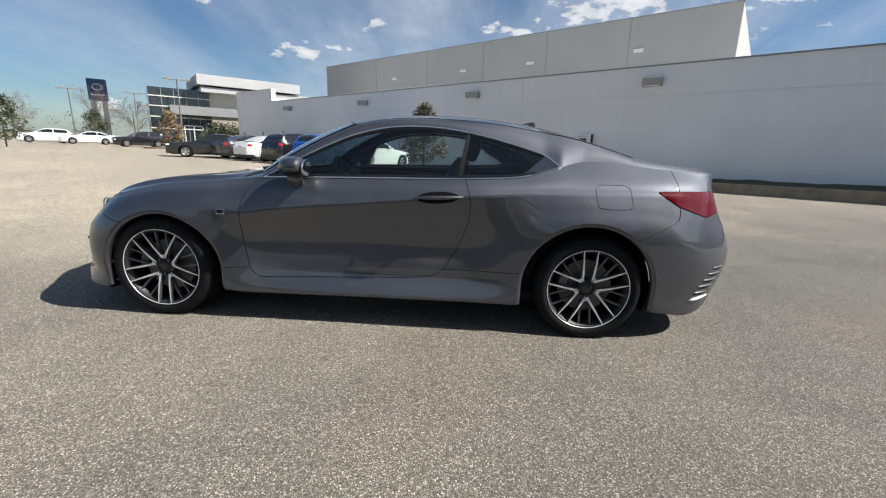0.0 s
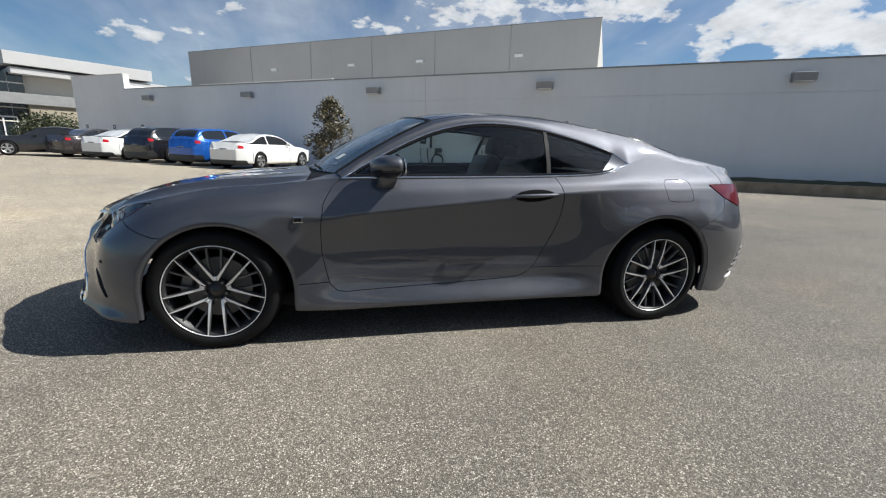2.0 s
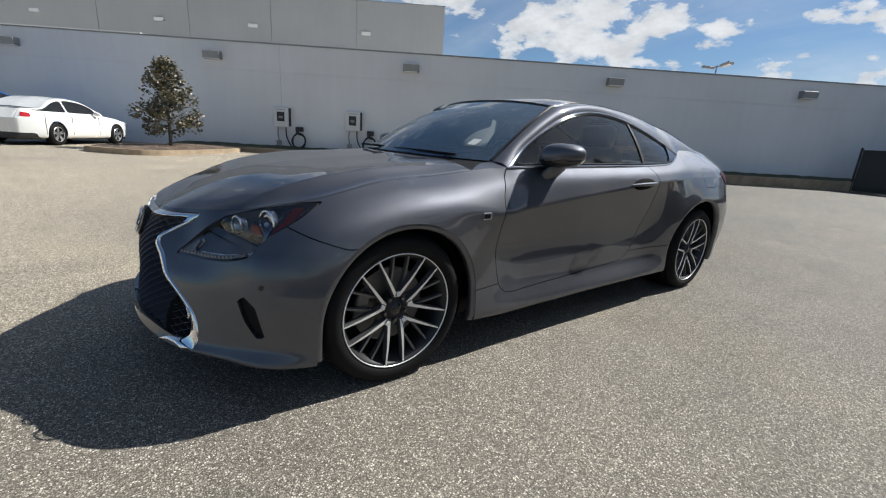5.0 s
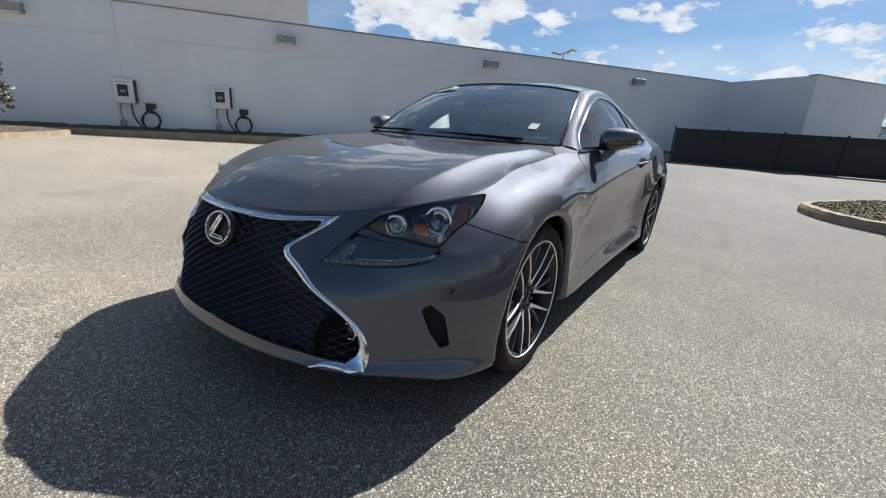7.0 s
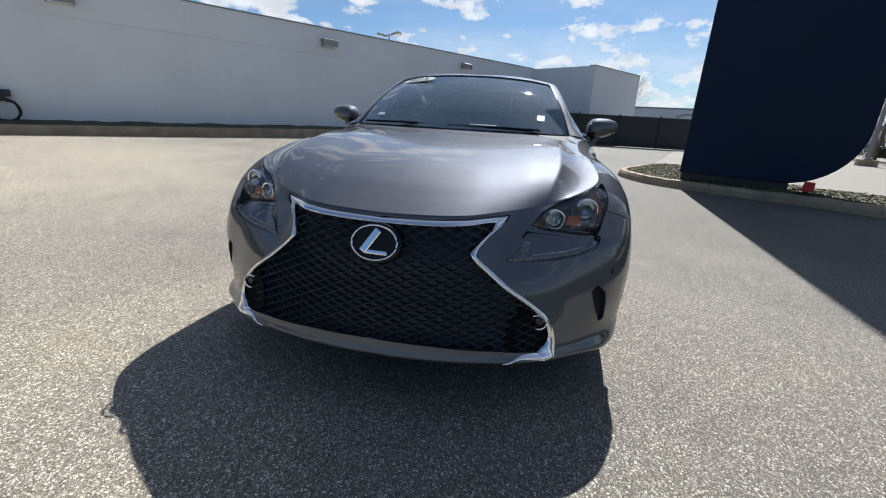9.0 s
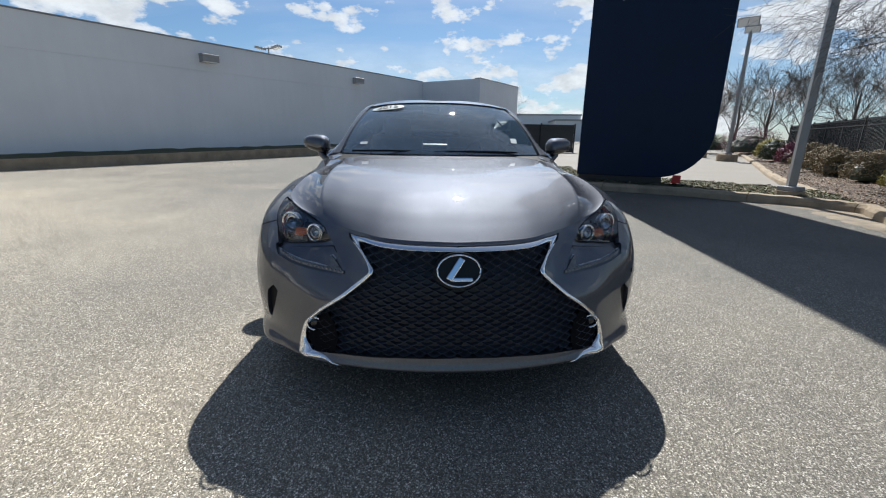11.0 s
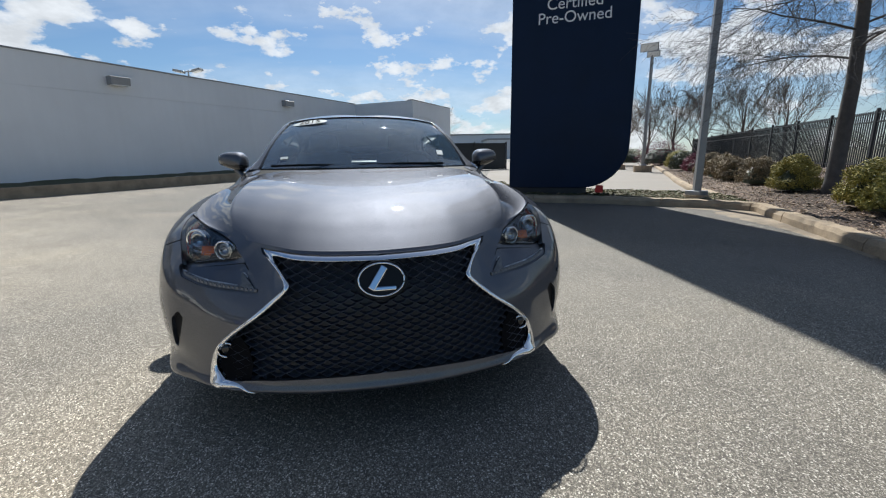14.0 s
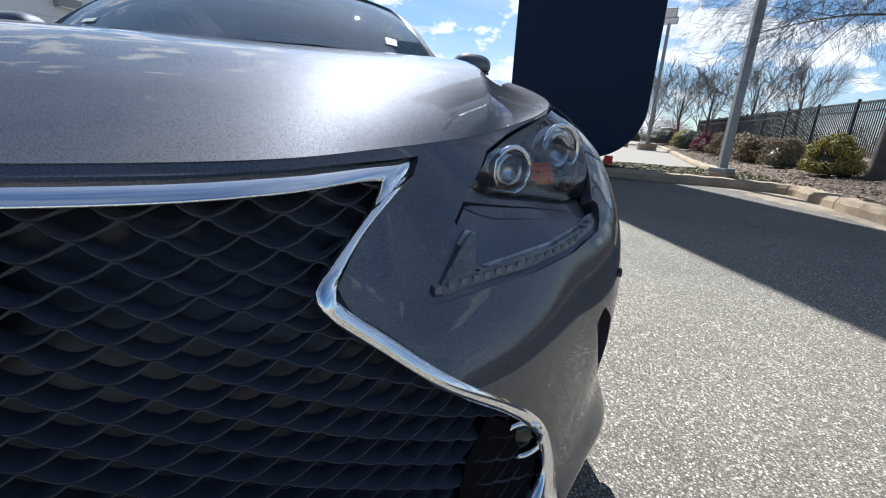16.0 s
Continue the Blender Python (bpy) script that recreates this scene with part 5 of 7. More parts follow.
SUV = dict(L=4.7, W=0.93, prof=[(-2.34, .55), (-2.32, .82), (-2.1, .93), (-1.3, 1.03), (-.95, 1.08), (-.3, 1.45), (.2, 1.57), (1.2, 1.57), (1.85, 1.47), (2.2, 1.13), (2.32, 1.05), (2.34, .55)], belt=1.07, axle=(-1.36, 1.36), r=.365)


def parked_car(m, kind, paint, label, plate=True):
    """A parked car, nose towards local -x."""
    th = empty("parked_car", m, label, "car", "cars parked along the wall")
    K = kind
    W, belt, r = K["W"], K["belt"], K["r"]
    xs = np.linspace(K["prof"][0][0], K["prof"][-1][0], 64)
    px, pz = [p[0] for p in K["prof"]], [p[1] for p in K["prof"]]
    dense = np.array(smooth_line([(a, b) for a, b in K["prof"]], 200))
    order = np.argsort(dense[:, 0])
    top = lambda x: float(np.interp(x, dense[order, 0], dense[order, 1]))

    def width(x):
        a = max(0.0, (abs(x - 0.0) - (K["L"] / 2 - 0.75)) / 0.75)
        return W * (1 - 0.30 * min(1, a) ** 2.2)

    def cabin(z, x):
        return 1.0 - 0.34 * max(0.0, (z - belt) / 0.55)
    rows = []
    for x in xs:
        w, t = width(x), top(x)
        hb = min(t, belt)
        sec = [(w * .86, .20), (w * .97, .26), (w * 1.0, .45), (w * 1.0, .62), (w * .985, .78), (w * .94, hb - .03 if hb > .82 else max(.6, hb - .03))]
        if t > belt + .03:
            sec += [(w * .88, belt), (w * .88 * cabin(belt + (t - belt) * .55, x), belt + (t - belt) * .55), (w * .88 * cabin(t - .07 * (t - belt), x), t - .10 * (t - belt)), (w * .62 * cabin(t, x), t - .02), (0, t)]
        else:
            sec += [(w * .87, hb - .012), (w * .70, hb - .004), (w * .5, hb), (w * .25, hb + .004), (0, hb + .006)]
        rows.append([(x, max(0.0, q[0]), q[1]) for q in smooth_line(sec, 36)])
    # rounded ends
    for at, s in ((0, -1), (-1, 1)):
        base = list(rows[at])
        for dx, fw, fz in ((.025, .96, .97), (.045, .84, .92), (.055, .5, .88), (.060, .0, .86)):
            r2 = [(x + s * dx, a * fw, .58 + (b - .58) * fz) for x, a, b in base]
            rows = [r2] + rows if s < 0 else rows + [r2]
    V = np.array([(*q, 0.0) for row in rows for q in row])
    n = 36
    F = [(i * n + j, (i + 1) * n + j, (i + 1) * n + j + 1, i * n + j + 1) for i in range(len(rows) - 1) for j in range(n - 1)]
    shell = (V, F, [])
    x0 = [x for x in xs if top(x) > belt + .05]
    xa, xb = x0[0], x0[-1]
    mids = (xa + xb) / 2
    tops = np.array([top(x) for x in xs])

    def f_wheel(V):
        return np.maximum.reduce([r + .05 - np.hypot(V[:, 0] - a, V[:, 2] - r) for a in K["axle"]])

    def f_side(u0, u1):
        us = np.linspace(u0, u1, 9)
        poly = [(u, belt + .035) for u in us] + [(u, max(belt + .04, top(u) - .13 * (top(u) - belt) - .03)) for u in us[::-1]]
        return lambda V: poly_sdf(poly, V[:, 0], V[:, 2])

    def f_screen(p, q):
        wide = lambda x: width(x) * .88 * (1.0 - 0.34 * max(0.0, (top(x) - belt) / 0.55)) * .84
        poly = [(p, wide(p)), (q, wide(q)), (q, -wide(q)), (p, -wide(p))]
        return lambda V: np.where(V[:, 2] > np.interp(V[:, 0], xs, tops) - .07, poly_sdf(poly, V[:, 0], V[:, 1]), 1.0)
    sides = [f_side(xa + .26, mids - .035), f_side(mids + .035, xb - .30)]
    screens = [("windscreen", f_screen(xa + .05, xa + .70)), ("rear_window", f_screen(xb - .60 if kind is SEDAN else xb - .36, xb - .05))]
    shut = lambda f, g=0.0: (lambda V: -f(V) + g)
    mesh = clip(shell, f_wheel)
    for f in sides + [q for _, q in screens]:
        mesh = clip(mesh, shut(f))
    part("body", to_bm(bmesh.new(), mesh, depth=0.02), paint, th, smooth=True)
    for f in sides:
        for sg in (-1, 1):
            part("side_window", to_bm(bmesh.new(), clip(shell, lambda V: f(V) + .004), (sg,), -.006), CAR_GLASS, th, smooth=True)
    for nm, f in screens:
        part(nm, to_bm(bmesh.new(), clip(shell, lambda V: f(V) + .004), (-1, 1), -.006), CAR_GLASS, th, smooth=True)
    arch = clip(shell, lambda V: -f_wheel(V) - .03)
    part("arch_liner", to_bm(bmesh.new(), arch, (-1, 1), -.20), DARK_PLASTIC, th)
    # lamps
    xt = K["prof"][-1][0]
    for sg in (-1, 1):
        zt = .86 if kind is SEDAN else .98
        tail = clip(shell, lambda V: np.maximum.reduce([np.abs(V[:, 2] - zt - .10 * (W * .8 - V[:, 1])) - .058 + .10 * np.maximum(0, W * .62 - V[:, 1]), W * .40 - V[:, 1], xt - .24 - V[:, 0]]))
        part("tail_lamp", to_bm(bmesh.new(), tail, (sg,), .006, .008), LAMP_RED, th, "red tail lamp", smooth=True)
        b2 = box(bmesh.new(), (-xt + .02, sg * (W * .70) - .13, .66), (-xt + .26, sg * (W * .70) + .10, .76), .03)
        part("head_lamp", b2, LAMP_WHITE, th, "clear head lamp", smooth=True)
        b2 = bmesh.new()
        bmesh.ops.create_uvsphere(b2, u_segments=14, v_segments=9, radius=1)
        for v in b2.verts:
            v.co = Vector((xa + .42 + v.co.x * .07, sg * (W + .01) + v.co.y * .11, belt + .06 + v.co.z * .065))
        part("door_mirror", b2, paint, th, smooth=True)
        for k, x in enumerate((xa + .32, mids, xb - .5)):
            b2 = box(bmesh.new(), (x - .004, sg * (W * .993) - .003, .32), (x + .004, sg * (W * .993) + .006, belt - .06))
            part("door_seam", b2, DARK_PLASTIC, th)
    if plate:
        b2 = box(bmesh.new(), (xt - .02, -.16, .70), (xt + .02, .16, .80), .01)
        part("plate", b2, METAL_PALE, th, "pale plate with plain bars")
    trim = clip(shell, lambda V: np.maximum.reduce([V[:, 2] - (.36 if kind is SEDAN else .46), xt - .5 - V[:, 0], V[:, 1] - W * .9]))
    part("bumper_trim", to_bm(bmesh.new(), trim, (-1, 1), .005, .0), DARK_PLASTIC, th, "dark lower bumper", smooth=True)
    for z0, half in ((.66, .86), (belt - .05, .80)):
        b2 = bmesh.new()
        for sg in (-1, 1):
            seam = clip(shell, lambda V: np.maximum.reduce([np.abs(V[:, 2] - z0) - .006, V[:, 1] - W * half, xt - .12 - V[:, 0]]))
            to_bm(b2, seam, (sg,), .003)
        part("boot_seam", b2, DARK_PLASTIC, th)
    part("underbody", box(bmesh.new(), (-xt + .25, -W * .8, .17), (xt - .25, W * .8, .4)), DARK_PLASTIC, th)
    for a in K["axle"]:
        for sg in (-1, 1):
            wth = new("wheel")
            wth.parent = th
            wth.location = (a, sg * (W - .11), r)
            b2 = bmesh.new()
            prof = [(.62 * r, .11), (.85 * r, .118), (r * .97, .10), (r, .07), (r, -.09), (.9 * r, -.11)]
            prev = None
            for k in range(33):
                t = k * 6.28319 / 32
                row = [b2.verts.new((q * math.cos(t), sg * d, q * math.sin(t))) for q, d in prof]
                if prev:
                    for j in range(len(prof) - 1):
                        b2.faces.new((prev[j], row[j], row[j + 1], prev[j + 1]))
                prev = row
            part("tyre", b2, RUBBER, wth, smooth=True)
            b2 = bmesh.new()
            for k in range(5):
                t = k * 6.28319 / 5 + .3
                for dq in (-.16, .16):
                    box(b2, (0, -.008, -.02), (.64 * r, .008, .02), 0, Matrix.Translation((0, sg * .09, 0)) @ Matrix.Rotation(-(t + dq), 4, "Y"))
            tube(b2, [(.64 * r * math.cos(k * 6.28319 / 24), sg * .105, .64 * r * math.sin(k * 6.28319 / 24)) for k in range(25)], .014, 5, False)
            part("rim", b2, ALLOY, wth, "silver alloy rim")
            part("rim_well", tube(bmesh.new(), [(0, sg * .02, 0), (0, sg * .055, 0)], .63 * r, 24), DARK_PLASTIC, wth)
    return th


# noses towards the wall; one row, evenly spaced
row0, step = Vector((-4.03, 16.87, 0)), Vector((-2.35, 1.62, 0))
for k, (kd, pt, lb) in enumerate([
        (SEDAN, CAR_WHITE, "white saloon car parked nose to the wall"),
        (SUV, CAR_BLUE, "bright blue sport utility car parked nose to the wall"),
        (SUV, CAR_BLACK, "black sport utility car parked nose to the wall"),
        (SEDAN, CAR_WHITE, "white saloon car parked between darker cars"),
        (SEDAN, CAR_MAROON, "dark bronze saloon car parked nose to the wall")]):
    p = row0 + step * k + Vector((2.35, -1.62, 0)).normalized() * (0.0, 0.45, 0.52, 0.55, 0.62)[k]
    parked_car(Matrix.Translation((p.x, p.y, 0)) @ Matrix.Rotation(radians(61 + 180), 4, "Z"), kd, pt, lb)
parked_car(pose(-15.2, 22.4, 0, 0, 0, 28), SEDAN, CAR_BLACK, "black saloon car parked with its nose to the lane")
for x, y, a, kd, pt, lb in [(-33.5, 39.5, 50, SUV, CAR_BLACK, "black car parked far across the lot"), (-42, 42.5, 50, SEDAN, CAR_WHITE, "white car parked far across the lot"), (-46, 41.5, 50, SUV, CAR_WHITE, "white car parked far across the lot"), (-57, 42, 50, SEDAN, CAR_WHITE, "white car parked far across the lot"), (-61, 43, 50, SEDAN, CAR_RED, "red car parked far across the lot"), (-38.5, 47, 50, SEDAN, CAR_BLACK, "black car parked far across the lot")]:
    parked_car(pose(x, y, 0, 0, 0, a), kd, pt, lb)


# ---- showroom with glass front ----
# pale roof colour greyed down, with the shade on its front put in
ROOF_SHADED = wall_mat("shaded_pale_fascia", (0.50, 0.50, 0.50))


def showroom():
    m = pose(-37.3, 46.4, 0, 0, 0, 39)
    th = empty("showroom", m, "two-storey showroom with a dark glass front and pale roof", "building")
    part("glass_front", box(bmesh.new(), (0, 0, 0), (6.4, 9, 6.9)), FAR_GLASS, th, "dark glass curtain wall")
    for z in (2.15, 3.5, 4.75, 5.9):
        part("transom", box(bmesh.new(), (-.05, -.08, z - .06), (6.4, .0, z + .06)), WALL_PALE, th, "pale horizontal glazing bar")
    for x in (1.3, 2.6, 3.9, 5.2):
        part("mullion", box(bmesh.new(), (x - .03, -.05, 0), (x + .03, 0, 6.9)), METAL_GREY, th)
    part("band", box(bmesh.new(), (2.0, -1.2, 3.85), (13, -.1, 4.9), .02), METAL_GREY, th, "grey metal entrance band")
    part("portal", box(bmesh.new(), (6.4, -.9, 0), (13, 0, 3.85)), STUCCO_TAN, th, "tan stucco entrance wall")
    part("portal_glazing", box(bmesh.new(), (7.0, -.95, 0), (12.5, -.9, 2.0)), FAR_GLASS, th)
    for x in (3.4, 4.4, 5.4):
        part("door_frame", box(bmesh.new(), (x - .06, -.12, 0), (x + .06, -.02, 2.6)), WHITE_PLASTIC, th)
    part("door_head", box(bmesh.new(), (3.4, -.12, 2.5), (5.4, -.02, 2.65)), WHITE_PLASTIC, th)
    part("roof_slab", box(bmesh.new(), (5.4, -1.5, 6.7), (19, 10, 7.3), .03), ROOF_SHADED, th, "pale flat roof slab")
    part("upper_wall", box(bmesh.new(), (6.4, .5, 4.9), (18, 9, 6.7)), WALL_PALE, th)
    part("roof_fascia", box(bmesh.new(), (5.0, -1.8, 7.5), (17.4, 10, 8.7), .03), ROOF_SHADED, th, "tall pale roof fascia")


showroom()


POST_DARK = mat("dark_grey_post", (0.07, 0.08, 0.085), 0.5, vary=0.1)


def far_pylon():
    th = empty("twin_post_sign", pose(-70.7, 77.2, 0, 0, 0, 40), "dark square sign on twin grey posts", "sign")
    part("sign_box", box(bmesh.new(), (-1.5, -.3, 7.4), (1.5, .3, 11.4), .15), SIGN_BLUE, th)
    for x in (-.85, .85):
        part("post", box(bmesh.new(), (x - .42, -.25, 0), (x + .42, .25, 7.4), .05), POST_DARK, th)
    bm = tube(bmesh.new(), [(.75 * math.cos(t), -.36, 9.9 + .55 * math.sin(t)) for t in (k * 6.28319 / 24 for k in range(25))], .06, 5, False)
    part("oval_mark", bm, METAL_PALE, th, "pale oval mark")
    for k in range(5):
        part("caption_bar", box(bmesh.new(), (-1.0 + k * .42, -.33, 8.3), (-.72 + k * .42, -.3, 8.65)), METAL_PALE, th)


far_pylon()

# low buildings and woods on the horizon
for k, (x, y, w, d, h, a) in enumerate([(95, -22, 26, 14, 5.5, 80), (80, -34, 16, 10, 4.0, 80), (120, -60, 40, 12, 5, 60)]):
    th = empty("warehouse", pose(x, y, 0.4, 0, 0, a), "pale low warehouse on the horizon", "building")
    part("wall", box(bmesh.new(), (-w / 2, -d / 2, -1), (w / 2, d / 2, h)), WALL, th)
    part("roof", box(bmesh.new(), (-w / 2 - .2, -d / 2 - .2, h), (w / 2 + .2, d / 2 + .2, h + .3)), METAL_GREY, th)
    for j in range(4):
        part("loading_door", box(bmesh.new(), (-w * .4 + j * w * .22, -d / 2 - .06, 0), (-w * .4 + j * w * .22 + 2.6, -d / 2, 3.0)), METAL_PALE, th)


def far_woods(name, pts, h, seed, material, count):
    rng = random.Random(seed)
    bm = bmesh.new()
    cs = []
    for k in range(count):
        f = rng.random()
        i = min(int(f * (len(pts) - 1)), len(pts) - 2)
        g = f * (len(pts) - 1) - i
        x, y = pts[i][0] + (pts[i + 1][0] - pts[i][0]) * g, pts[i][1] + (pts[i + 1][1] - pts[i][1]) * g
        cs.append(((x + rng.uniform(-4, 4), y + rng.uniform(-4, 4), h * rng.uniform(.15, .85)), h * rng.uniform(.18, .34)))
    leaf_cloud(bm, cs, count * 60, .32, rng)
    return tagged(part(name, bm, material), "far belt of trees on the horizon", "woods", kind="stuff")


LEAF_FAR = leaf_mat("far_foliage", (0.07, 0.075, 0.05), (0.15, 0.14, 0.10))
far_woods("far_woods", [(70, -75), (40, -90), (5, -95), (-30, -90)], 4.5, 51, LEAF_FAR, 160)
far_woods("far_woods", [(-170, 70), (-140, 110), (-100, 150), (-60, 170)], 7, 52, LEAF_FAR, 110)
far_woods("far_woods", [(150, -90), (180, -40), (190, 10)], 9, 53, LEAF_FAR, 90)

# ---- the grey coupe ----
coupe = empty("coupe", Matrix.Identity(4), "grey metallic two-door coupe with a large black mesh grille, parked", "car")
S_ = lambda pts: [(arc_at(x, w, z), z) for x, w, z in pts]
ARCH_F, ARCH_R = (-1.335, 0.312, 0.366), (1.345, 0.325, 0.396)
DOOR = [(-.70, .93), (-.756, .878), (-.802, .795), (-.819, .661), (-.817, .524), (-.797, .419), (-.777, .341), (-.736, .301), (-.686, .294), (-.481, .302), (-.135, .314), (.219, .33), (.363, .342), (.416, .365), (.47, .411), (.535, .523), (.581, .633), (.606, .722), (.612, .828), (.596, .897), (.570, .97), (.56, 1.2), (-.69, 1.2)]
FUEL = [(1.345, .945), (1.365, .962), (1.53, .966), (1.552, .95), (1.566, .85), (1.55, .828), (1.38, .824), (1.362, .84)]
HEAD = S_([(-1.995, .48, .640), (-1.965, .545, .689), (-1.90, .62, .720), (-1.82, .69, .746), (-1.74, .745, .765), (-1.665, .785, .774), (-1.76, .79, .715), (-1.83, .77, .665), (-1.885, .737, .613), (-1.92, .69, .612), (-1.955, .61, .626)])
DRL = S_([(-2.08, .416, .536), (-2.006, .573, .543), (-1.961, .663, .556), (-1.923, .717, .574), (-1.893, .742, .601), (-1.925, .708, .585), (-1.97, .63, .569), (-2.03, .486, .557), (-2.017, .494, .600), (-2.024, .484, .601), (-2.062, .430, .553)])
SHELF = S_([(-2.10, .408, .531), (-2.006, .573, .537), (-1.961, .663, .549), (-1.915, .727, .571), (-1.883, .758, .608), (-1.892, .738, .619), (-1.925, .690, .618), (-1.957, .612, .630), (-1.997, .487, .642), (-2.035, .442, .592)])
GRILLE_OUT = [(0, .666), (.2, .671), (.39, .682), (.424, .686), (.415, .665), (.348, .602), (.331, .576), (.343, .553), (.43, .48), (.53, .405), (.595, .34), (.622, .27), (.625, .214)]
GRILLE_IN = [(0, .648), (.2, .652), (.362, .661), (.376, .656), (.366, .636), (.323, .590), (.312, .573), (.330, .546), (.421, .469), (.520, .394), (.576, .335), (.594, .272), (.560, .232)]
GRILLE_LOW = [(.572, .234), (.43, .252), (.22, .262), (0, .264)]
GRILLE_HOLE = GRILLE_OUT + GRILLE_LOW
MARK_S = arc_at(-1.80, .765, .70)
VENT = S_([(-1.972, .752, .425), (-1.950, .778, .440), (-1.928, .803, .405), (-1.898, .828, .290), (-1.916, .812, .286), (-1.957, .775, .35)])
TAIL = [(1.712, .936), (1.90, .940), (2.32, .936), (2.34, .83), (2.12, .802), (2.04, .790), (1.85, .852)]
ARC_BF = S_([(-1.70, .87, .628), (-1.64, .89, .632), (-1.81, .80, .690)])


LIP = 0.024


def f_arch(V):
    a = ARCH_F[2] + LIP - np.hypot(V[:, 0] - ARCH_F[0], V[:, 2] - ARCH_F[1])
    b = ARCH_R[2] + LIP - np.hypot(V[:, 0] - ARCH_R[0], V[:, 2] - ARCH_R[1])
    low = (V[:, 2] < 0.32)
    a = np.where(low, np.maximum(a, ARCH_F[2] + LIP - 0.001 - np.abs(V[:, 0] - ARCH_F[0])), a)
    b = np.where(low, np.maximum(b, ARCH_R[2] + LIP - 0.001 - np.abs(V[:, 0] - ARCH_R[0])), b)
    return np.maximum(a, b)


f_head = lambda V: poly_sdf(HEAD, V[:, 3], V[:, 2])
f_drl = lambda V: poly_sdf(DRL, V[:, 3], V[:, 2])
f_shelf = lambda V: poly_sdf(SHELF, V[:, 3], V[:, 2])
f_vent = lambda V: poly_sdf(VENT, V[:, 3], V[:, 2])
f_door = lambda V: poly_sdf(DOOR, V[:, 0], V[:, 2])
f_fuel = lambda V: poly_sdf(FUEL, V[:, 0], V[:, 2])
f_tail = lambda V: poly_sdf(TAIL, V[:, 0], V[:, 2])


def f_grille(V):
    return np.where(V[:, 0] < -1.5, poly_sdf(GRILLE_HOLE + [(-0.3, .264), (-0.3, .666)], V[:, 1], V[:, 2]), 1.0)


def f_bump(V):
    """Negative on the front bumper."""
    s1, z1 = ARC_BF[1]
    s0, z0 = ARC_BF[2]
    line = z0 + (z1 - z0) * np.clip((V[:, 3] - s0) / (s1 - s0), -0.5, 1.2)
    side = V[:, 2] - line
    front = V[:, 3] - (s0 - 0.02)
    return np.where(V[:, 0] < ARCH_F[0], np.where(V[:, 3] < s0, np.minimum(side, front), side), 0.5)


def f_rear(V):
    """Negative on the rear bumper."""
    xl = np.interp(V[:, 2], [0.0, .60, .658, .70, .771, .80, .849, 1.2], [1.60, 1.60, 1.615, 1.71, 1.845, 1.857, 1.857, 1.857])
    return (xl - V[:, 0]) * 0.8


def f_sill(V):
    """Negative on the side skirt."""
    zl = np.interp(V[:, 0], [-1.0, -.75, .40, .95], [.347, .352, .395, .405])
    return V[:, 2] - zl


neg = lambda f, gap=0.002: (lambda V: -f(V) + gap)
pos = lambda f, gap=0.002: (lambda V: f(V) + gap)


def carve(mesh, *fields):
    for f in fields:
        mesh = clip(mesh, f)
    return mesh


def panel(name, mesh, material=None, label="", sides=(-1, 1), push=0.0, depth=0.012, parent=None):
    return part(name, to_bm(bmesh.new(), mesh, sides, push, depth), material or PAINT, parent or coupe, label, smooth=True)


FRONT, FLANK, BACK = shell_mesh(0, 1.02), shell_mesh(0.55, 2.3), shell_mesh(1.7, 3.0)
bumper = carve(FRONT, pos(f_bump), neg(f_head), neg(f_shelf, 0.0), neg(f_vent), neg(f_grille, 0.0), f_arch)
panel("front_bumper", bumper, label="painted bumper with sculpted lower corners", depth=0.026)
for sg, nm in ((-1, "driver side"), (1, "passenger side")):
    one = (sg,)
    panel("fender", carve(FLANK, lambda V: V[:, 0] - 0.0, neg(f_bump), neg(f_head), neg(f_door), neg(f_sill), f_arch), sides=one)
    panel("door", carve(FLANK, pos(f_door)), label="long door of the coupe", sides=one)
    panel("side_skirt", carve(FLANK, lambda V: np.abs(V[:, 0]) - 1.1, pos(f_sill), neg(f_door), f_arch), sides=one)
    q = carve(shell_mesh(1.3, 3.0), lambda V: -V[:, 0], neg(f_door), neg(f_rear), neg(f_tail), neg(f_sill), f_arch)
    if sg < 0:
        panel("fuel_door", carve(FLANK, pos(f_fuel, 0.0015)), sides=one)
        q = carve(q, neg(f_fuel, 0.0015))
    panel("quarter_panel", q, sides=one)
    panel("tail_lamp", carve(BACK, pos(f_tail)), TAIL_RED, "red tail lamp", sides=one, push=0.004)
panel("rear_bumper", carve(BACK, pos(f_rear), neg(f_tail), f_arch))
# dark structure behind the panel gaps
inner = carve(shell_mesh(0, 3), neg(f_head, 0.004), neg(f_grille, 0.004), neg(f_shelf, -0.01), lambda V: f_arch(V) + 0.0)
panel("inner_structure", inner, MATT_BLACK, "dark inner panels seen in the gaps", push=-0.014, depth=0)

# hood, roof, glass


def hood_crown(u, v):
    """Raised middle panel, bounded by a crease that runs from the grille's corner to the windscreen pillar."""
    c = 0.30 - 0.16 * u
    rise = 0.044 * (1 - math.exp(-u / 0.10)) * math.sqrt(max(0.0, 1 - u))
    prof = v / c - 0.52 * math.sin(math.pi * v / c) if v < c else ((1 - v) / (1 - c)) ** 1.5
    return np.array((0, 0, rise * prof + 0.003 * math.sin(math.pi * min(1, u * 1.05)) * math.sin(math.pi * v)))


